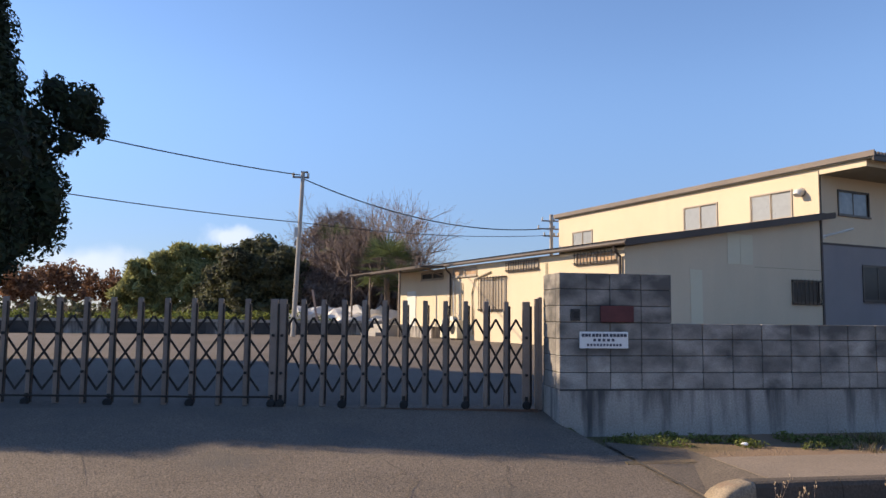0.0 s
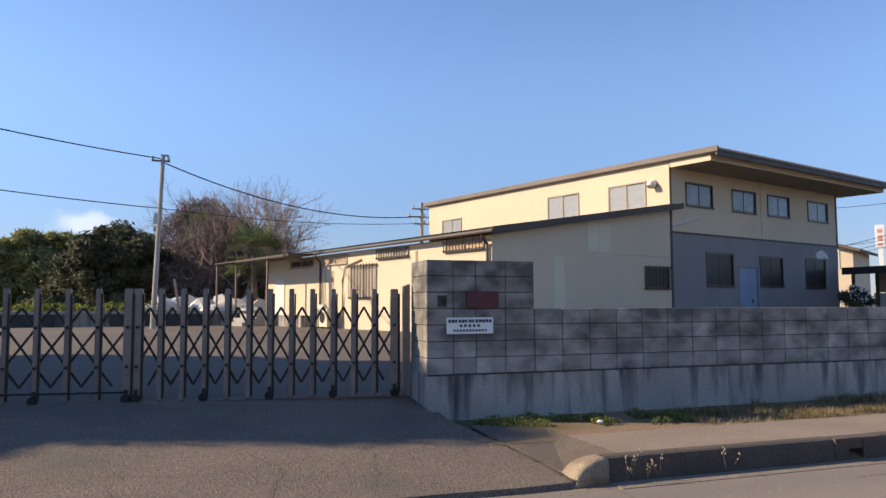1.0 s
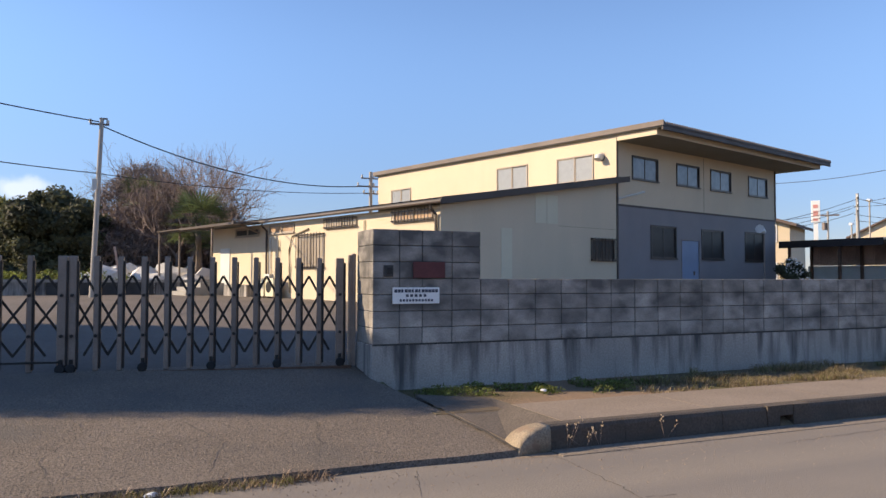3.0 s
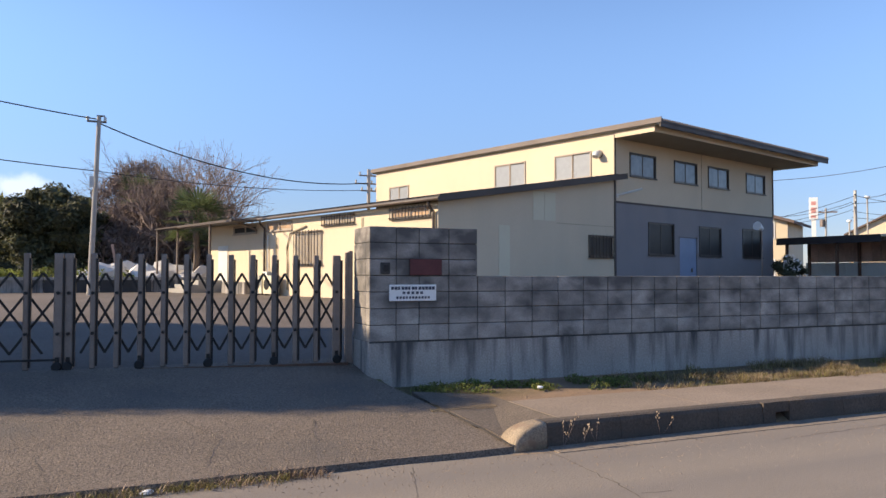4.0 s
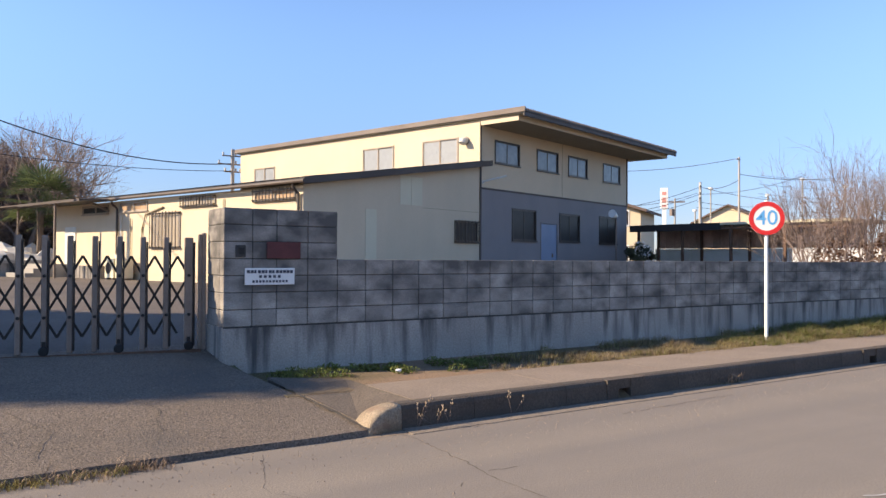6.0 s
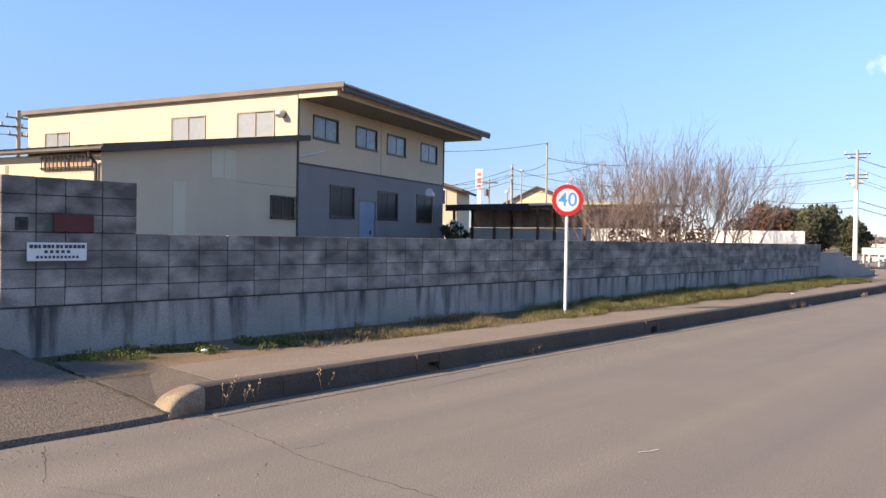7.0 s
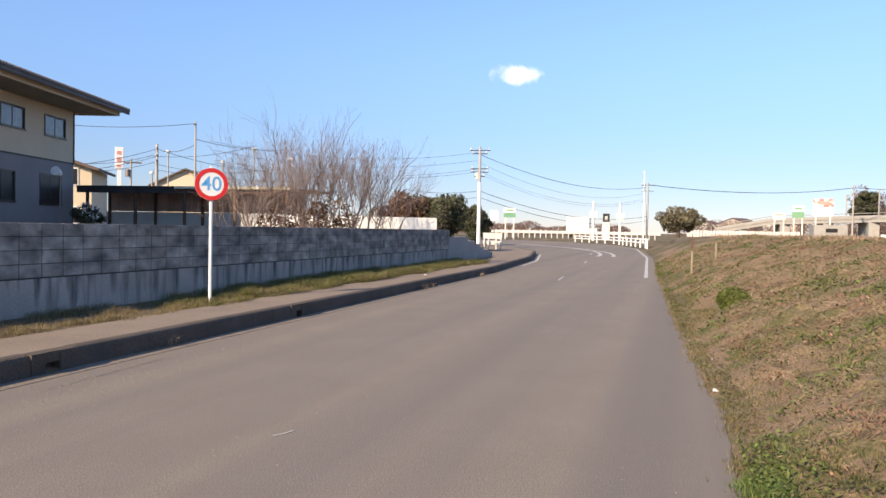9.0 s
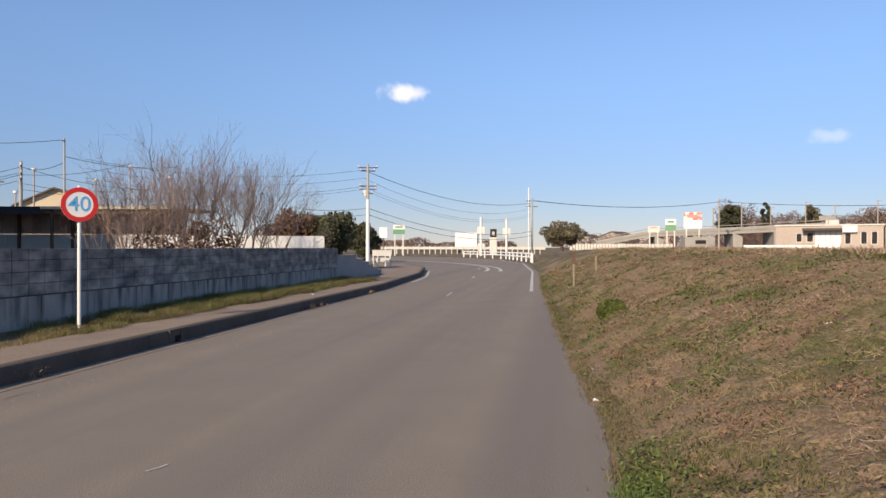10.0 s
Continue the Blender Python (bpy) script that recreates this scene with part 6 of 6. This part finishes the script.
house(at(35.5, 110, 0.3), -66, 8.6, 9, 6.4, 2.1, CREAM, FARROOF, "cream gabled house with a brown tiled roof behind the carport")
house(at(44.2, 60, 0.5), -58, 5.6, 6, 4.7, 0.9, CREAM, FARROOF, "pale yellow house end beyond the workshop")
house(at(-4.5, 330, 1.2), 60, 14, 12, 4.5, 2.5, FARWALL, FARROOF, "distant low house with an orange-brown roof")
house(at(-6.6, 350, 1.2), 80, 12, 12, 4.5, 2.8, OFFW, FARROOF, "distant pale house with a tiled roof")
house(at(-7.6, 360, 1.2), 70, 12, 12, 5, 2.8, FARWALL, FARROOF, "distant beige house with a tiled roof")
house(at(-2.4, 340, 1.2), 70, 12, 12, 4, 2.0, OFFW, FARROOF, "distant pale house behind the crossing")

far_pole = thing("line_pole", Matrix.Translation(at(39.65, 90, 0.5)) @ Matrix.Rotation(radians(130), 4, "Z"), "thin far utility pole with a crossarm and transformer", "utility pole")
rod("shaft", CONC, (0, 0, 0), (0, 0, 8.2), 0.1, far_pole)
simple("crossarm", STEEL, (-1.1, 1.1, -0.06, 0.06, 7.7, 7.85), parent=far_pole)
rod("transformer", STEEL, (0.35, 0, 6.2), (0.35, 0, 7.0), 0.25, far_pole)
for a, da, b, db, z0, z1 in ((46, 60, 37.9, 66, 5.3, 7.7), (46, 60, 37.9, 66, 4.9, 7.1), (37.9, 66, 35.27, 56, 7.7, 7.2), (37.9, 66, 30, 66, 7.7, 6.2), (35.27, 56, 28, 60, 7.6, 7.6), (46, 60, 35.27, 56, 8.6, 8.7)):
    cable(at(a, da, z0), at(b, db, z1), 0.35, 0.02)

# bend: bus stop, barriers, guard rail, signals
bus = thing("bus_stop_sign", Matrix.Translation(at(13.05, 66)), "white bus stop plate on a pole", "sign")
rod("post", STEEL, (0, 0, 0), (0, 0, 3.0), 0.05, bus)
simple("plate", WHITE, (-0.05, 0.05, -0.35, 0.35, 2.4, 3.3), parent=bus)
for k, (b, d) in enumerate(((12.95, 51), (13.3, 53))):
    br = thing("roadside_barrier", Matrix.Translation(at(b, d, PAVE_Z)) @ Matrix.Rotation(radians(105), 4, "Z"), "small white roadside barrier board on legs", "barrier", "roadside barriers")
    simple("board", OFFW, (-0.5, 0.5, -0.03, 0.03, 0.75, 1.15), (-0.5, 0.5, -0.03, 0.03, 0.35, 0.6), parent=br)
    simple("leg", OFFW, (-0.45, -0.38, -0.2, 0.2, 0, 0.75), parent=br)
    simple("leg", OFFW, (0.38, 0.45, -0.2, 0.2, 0, 0.75), parent=br)
gr = thing("guard_rail", Matrix(), "white pipe guard rail round the outer bend", "guard rail")
gp = [Vector((x, edge_y(x) - 0.5, 0.1)) for x in np.arange(72, 112, 3.0)]
for p in gp:
    rod("post", WHITE, p, p + Vector((0, 0, 0.95)), 0.09, gr)
for z in (0.5, 0.85):
    bm = bmesh.new()
    tube(bm, [p + Vector((0, 0, z)) for p in gp], 0.08, 6)
    part("pipe", bm, WHITE, gr)
for b, e in ((5.7, 2.28), (3.75, 2.17)):
    sg = thing("traffic_post", Matrix.Translation(at(b, 118, 0.2)), "tall white traffic post with a small sign at the crossing", "post", "traffic posts")
    z = 118 * math.tan(radians(e)) + 1.4
    rod("shaft", WHITE, (0, 0, 0), (0, 0, z), 0.2, sg)
    simple("plate", OFFW, (-0.06, 0.06, -0.6, 0.6, z - 2.6, z - 1.5), parent=sg)
wb = thing("white_truck", Matrix.Translation(at(6.8, 142, 0.4)), "white box truck parked beyond the crossing", "truck")
simple("cargo_box", WHITE, (-1.2, 1.2, -2.1, 2.1, 0.9, 3.9), parent=wb, bevel=0.05)
simple("cab", OFFW, (-1.1, 1.1, -3.6, -2.15, 0.5, 1.9), parent=wb, bevel=0.1)
for y in (-2.9, 1.4):
    disc("wheel", RUBBER, (-1.22, y, 0.45), (-1, 0, 0), 0.45, 0.25, wb, n=16)
kb = thing("dark_notice_board", Matrix.Translation(at(4.75, 116, 0.5)), "dark notice board with pale marks at the crossing", "sign")
simple("board", BLACK, (-0.08, 0.08, -0.5, 0.5, 2.6, 3.9), parent=kb)
simple("mark", LINEP, (-0.1, -0.085, -0.2, 0.2, 2.9, 3.5), parent=kb)
simple("base", OFFW, (-0.4, 0.4, -0.55, 0.55, 0, 2.599), parent=kb)
rl = thing("crossing_fence", Matrix(), "long white fence beyond the crossing", "fence")
for k in range(30):
    a, b = at(13.4 - k * 0.42, 128, 0.4), at(13.4 - (k + 1) * 0.42 + 0.03, 128, 0.4)
    bm = bmesh.new()
    tube(bm, [a, a + Vector((0, 0, 1.4))], 0.09, 6)
    part("post", bm, OFFW, rl)
    d = (b - a).normalized()
    nn = Vector((d.y, -d.x, 0)) * 0.03
    bm = bmesh.new()
    slab(bm, [a - nn + Vector((0, 0, 0.8)), b - nn + Vector((0, 0, 0.8)), b + nn + Vector((0, 0, 0.8)), a + nn + Vector((0, 0, 0.8)), a - nn + Vector((0, 0, 1.25)), b - nn + Vector((0, 0, 1.25)), b + nn + Vector((0, 0, 1.25)), a + nn + Vector((0, 0, 1.25))])
    part("panel", bm, OFFW, rl)
rl2 = thing("field_fence", Matrix(), "low white fence at the field's far edge", "fence")
for k in range(34):
    a, b = at(-1.0 - k * 0.22, 135, 1.1), at(-1.0 - (k + 1) * 0.22 + 0.04, 135, 1.1)
    bm = bmesh.new()
    slab(bm, [a, b, b + Vector((0.1, 0, 0)), a + Vector((0.1, 0, 0)), a + Vector((0, 0, 1.1)), b + Vector((0, 0, 1.1)), b + Vector((0.1, 0, 1.1)), a + Vector((0.1, 0, 1.1))])
    part("panel", bm, OFFW, rl2)


def board(b, d, z0, z1, w, m1, m2, label, legs=True):
    t = thing("roadside_billboard", Matrix.Translation(at(b, d, 0)) @ Matrix.Rotation(radians(b), 4, "Z"), label, "sign", "roadside billboards")
    zm = (z0 + z1) / 2
    simple("upper_panel", m1, (-0.1, 0.1, -w / 2, w / 2, zm + 0.02, z1), parent=t)
    simple("lower_panel", m2, (-0.1, 0.1, -w / 2, w / 2, z0, zm), parent=t)
    simple("mark", GREENP if m2 is GREENP else PALERED, (-0.12, -0.105, -w * 0.3, w * 0.3, zm + (z1 - zm) * 0.35, zm + (z1 - zm) * 0.7), parent=t)
    if legs:
        for y in (-w * 0.35, w * 0.35):
            simple("leg", OFFW, (-0.08, 0.08, y - 0.1, y + 0.1, 0.3, z0), parent=t)


board(11.96, 112, 3.5, 4.9, 1.75, WHITE, GREENP, "white and green roadside billboard")
board(-8.3, 130, 4.4, 6.3, 1.7, WHITE, GREENP, "white and green roadside billboard near the bridge")
board(-9.83, 128, 4.7, 7.3, 2.8, REDWASH, WHITE, "red and white roadside billboard near the bridge")
board(-7.1, 140, 4.3, 5.4, 2.0, OFFW, OFFW, "blank pale roadside billboard near the bridge")
brd = thing("road_bridge", Matrix(), "distant concrete road bridge on piers with a railing", "bridge")
bp = [at(-3.0 - 0.9 * k, 175 - k * 1.5, 0) for k in range(19)]
for k, (a, b) in enumerate(zip(bp, bp[1:])):
    za, zb = np.interp(k, (0, 4, 18), (2.6, 4.6, 5.6)), np.interp(k + 1, (0, 4, 18), (2.6, 4.6, 5.6))
    bm = bmesh.new()
    o = Vector((9, 0, 0))
    slab(bm, [a + Vector((0, 0, za - 0.75)), a + o + Vector((0, 0, za - 0.75)), b + o + Vector((0, 0, zb - 0.75)), b + Vector((0, 0, zb - 0.75)), a + Vector((0, 0, za)), a + o + Vector((0, 0, za)), b + o + Vector((0, 0, zb)), b + Vector((0, 0, zb))])
    bmesh.ops.recalc_face_normals(bm, faces=bm.faces)
    part("deck_span", bm, FARC, brd)
    bm = bmesh.new()
    slab(bm, [a + Vector((-0.2, 0, za - 0.1)), a + Vector((-0.05, 0, za - 0.1)), b + Vector((-0.05, 0, zb - 0.1)), b + Vector((-0.2, 0, zb - 0.1)), a + Vector((-0.2, 0, za + 0.55)), a + Vector((-0.05, 0, za + 0.55)), b + Vector((-0.05, 0, zb + 0.55)), b + Vector((-0.2, 0, zb + 0.55))])
    bmesh.ops.recalc_face_normals(bm, faces=bm.faces)
    part("parapet", bm, FARC, brd)
    bm = bmesh.new()
    tube(bm, [a + Vector((-0.1, 0, za + 0.95)), b + Vector((-0.1, 0, zb + 0.95))], 0.07, 5)
    part("railing", bm, FARC, brd)
    if k % 3 == 2:
        c = a + Vector((4.5, 0, 0))
        simple("pier", FARC, (c.x - 4, c.x + 4, c.y - 0.9, c.y + 0.9, 0, za - 0.77), parent=brd)
for k, b in enumerate((-11.2, -13.1, -15.0, -17.2, -19.0, -21.5, -24.0)):
    st = thing("street_lamp", Matrix.Translation(at(b, 172, 1.2)), "distant street lamp beside the bridge", "street lamp", "distant street lamps")
    rod("shaft", CONC, (0, 0, 0), (0, 0, 8.8 + (k % 2)), 0.12, st)
    simple("head", CONC, (-0.12, 0.12, -0.8, 0.1, 8.7 + (k % 2), 8.9 + (k % 2)), parent=st)
lb = thing("roadside_shop", Matrix.Translation(at(-15.36, 122, 1.2)) @ Matrix.Rotation(radians(-112), 4, "Z"), "long low beige and white shop building across the field", "building")
SH = [(2.7, 3.5, 1.2, 2.5), (4.1, 5.0, 1.2, 2.6), (9.0, 9.8, 0.9, 2.5), (11.0, 11.8, 0.9, 2.7), (12.3, 13.1, 0.9, 2.7)]
bm = bmesh.new()
holed(bm, 13.8, 0, 3.55, 0.3, SH, Matrix())
part("front_wall", bm, FARWALL, lb, "beige boarded front wall")
for k in range(9):
    simple("cladding_board", FARWALL, (-0.03, 2.6, -0.03, -0.003, 0.25 + k * 0.36, 0.57 + k * 0.36), parent=lb)
simple("end_wall", FARWALL, (0, 0.3, 0.302, 7.7, 0, 3.55), parent=lb)
simple("back_wall", FARWALL, (0, 30, 7.702, 8, 0, 3.0), parent=lb)
simple("roof", OFFW, (-0.2, 14.0, -0.15, 8.2, 3.552, 3.75), parent=lb)
simple("canopy", ROOF, (3.6, 8.7, -1.2, -0.004, 2.85, 3.2), parent=lb, label="dark entrance canopy")
for k in range(5):
    simple("shutter", WHITE, (5.2 + k * 0.68, 5.82 + k * 0.68, -0.05, -0.004, 0.1, 2.75), parent=lb, label="white roller shutter")
simple("white_bay", WHITE, (8.75, 10.6, -0.5, -0.004, 2.6, 3.5), parent=lb, label="white projecting bay")
bm = bmesh.new()
holed(bm, 16, 0, 3.05, 0.3, [(0.9 + 3 * k, 2.3 + 3 * k, 0.9, 2.4) for k in range(5)], Matrix.Translation((14.02, 0.6, 0)))
part("wing_wall", bm, FARWALL, lb, "lower pinkish wing wall")
simple("wing_roof", OFFW, (14.02, 30.2, 0.4, 8.2, 3.052, 3.25), parent=lb)
for x0, x1, z0, z1, y in [(*h, 0.0) for h in SH] + [(14.92 + 3 * k, 16.32 + 3 * k, 0.9, 2.4, 0.6) for k in range(5)]:
    wv = new("window"); wv.parent = lb; wv.location = (x0, y, z0)
    simple("pane", PANE2, (0.06, x1 - x0 - 0.06, 0.1, 0.12, 0.06, z1 - z0 - 0.06), parent=wv)
    simple("window_frame", WHITE, (0, x1 - x0, 0.05, 0.099, 0, 0.06), (0, x1 - x0, 0.05, 0.099, z1 - z0 - 0.06, z1 - z0), (0, 0.06, 0.05, 0.099, 0.06, z1 - z0 - 0.06), (x1 - x0 - 0.06, x1 - x0, 0.05, 0.099, 0.06, z1 - z0 - 0.06), parent=wv)
for b, w in ((-14.3, 4.2), (-17.2, 8.0)):
    curb = thing("white_curb_wall", Matrix.Translation(at(b, 116, 1.2)) @ Matrix.Rotation(radians(b - 90), 4, "Z"), "low white boundary wall before the shop", "wall", "shop walls")
    simple("wall_body", WHITE, (-w / 2, w / 2, -0.1, 0.1, 0, 0.75), parent=curb, bevel=0.02)
roof_sign = thing("road_sign_gantry", Matrix.Translation(at(-18.6, 140, 1.2)) @ Matrix.Rotation(radians(-18), 4, "Z"), "pale sign boards on a tall pole behind the shop", "sign")
rod("pole", CONC, (0, 0, 0), (0, 0, 5.8), 0.12, roof_sign)
simple("board", OFFW, (-0.06, 0.06, -1.6, 0.4, 4.2, 5.0), parent=roof_sign)
simple("board", FARC, (-0.06, 0.06, -0.9, 1.4, 5.05, 5.7), parent=roof_sign)
kio = thing("field_kiosk", Matrix.Translation(at(-10.15, 112, 1.2)), "small grey concrete hut at the field's edge", "hut")
simple("hut_body", FARC, (-2, 2, -2.0, 2.0, 0, 1.85), parent=kio)
simple("hut_window", PANE2, (-2.05, -2.01, -0.8, 0.6, 0.9, 1.4), parent=kio)

# far trees
for k, (b, d, h, w, m) in enumerate(((-0.5, 125, 4.4, 3.2, OLIVE), (-12.45, 185, 11.6, 3.3, LEAFD), (-14.7, 190, 11.4, 1.3, LEAFD), (-17.57, 180, 10.0, 2.7, OLIVE), (-12.6, 192, 12.6, 4.6, WOODS), (-21.5, 190, 9.5, 5.0, TWIG), (-24.0, 185, 10.0, 6.0, TWIG), (-26.5, 185, 10.5, 6.0, TWIG), (-29.0, 180, 11.0, 6.0, TWIG), (17.0, 120, 5.0, 4.0, LEAFR))):
    leafy_tree("far_tree", 200 + k, at(b, d, 1.0), h * 0.35, (0, 0, h * 0.62), (w, w, h * 0.36), 46, w * 0.3, 5200 if m is not WOODS else 2400, 0.24, m, "distant tree beyond the field", "tree")
rng = np.random.default_rng(77)
v, f = [], []
for k in range(46):
    b = -34 + k * 1.0 if k < 34 else 4 + (k - 34) * 1.1
    d = 260 + 60 * rng.uniform()
    c = at(b, d, 1.5)
    low = 0.55 if k >= 34 else 1.0
    vv, ff = leaf_cloud(rng, [((c.x, c.y, 1.4 + rng.uniform(0, 2) * low), (5.0, 5.0, (3.0 + rng.uniform(0, 2.4)) * low))], 1500, 0.3)
    o = len(v)
    v += vv; f += [tuple(i + o for i in q) for q in ff]
tagged(raw("far_woods", v, f, WOODS), "distant brown autumn woods on the horizon", "woods", kind="stuff")
v, f = [], []
for k in range(26):
    c = at(-12.2 - 0.85 * k, 215 + 25 * rng.uniform(), 1.0)
    vv, ff = leaf_cloud(rng, [((c.x, c.y, 4.6 + rng.uniform(0, 1.0)), (3.8, 3.8, 4.8 + rng.uniform(0, 1.2)))], 2600, 0.13, 4.0)
    o = len(v)
    v += vv; f += [tuple(i + o for i in q) for q in ff]
tagged(raw("bare_woods", v, f, WOODS), "distant bare winter woods behind the bridge", "woods", kind="stuff")
v, f = [], []
for k in range(60):
    b = 60 + k * 1.2
    c = at(b, 75 + 20 * rng.uniform(), 0.6)
    vv, ff = leaf_cloud(rng, [((c.x, c.y, 0.8 + rng.uniform(0, 1.0)), (2.6, 2.6, 1.4 + rng.uniform(0, 1.0)))], 300, 0.35)
    o = len(v)
    v += vv; f += [tuple(i + o for i in q) for q in ff]
tagged(raw("far_hedge", v, f, LEAFD), "distant dark hedge line beyond the yard", "hedge", kind="stuff")
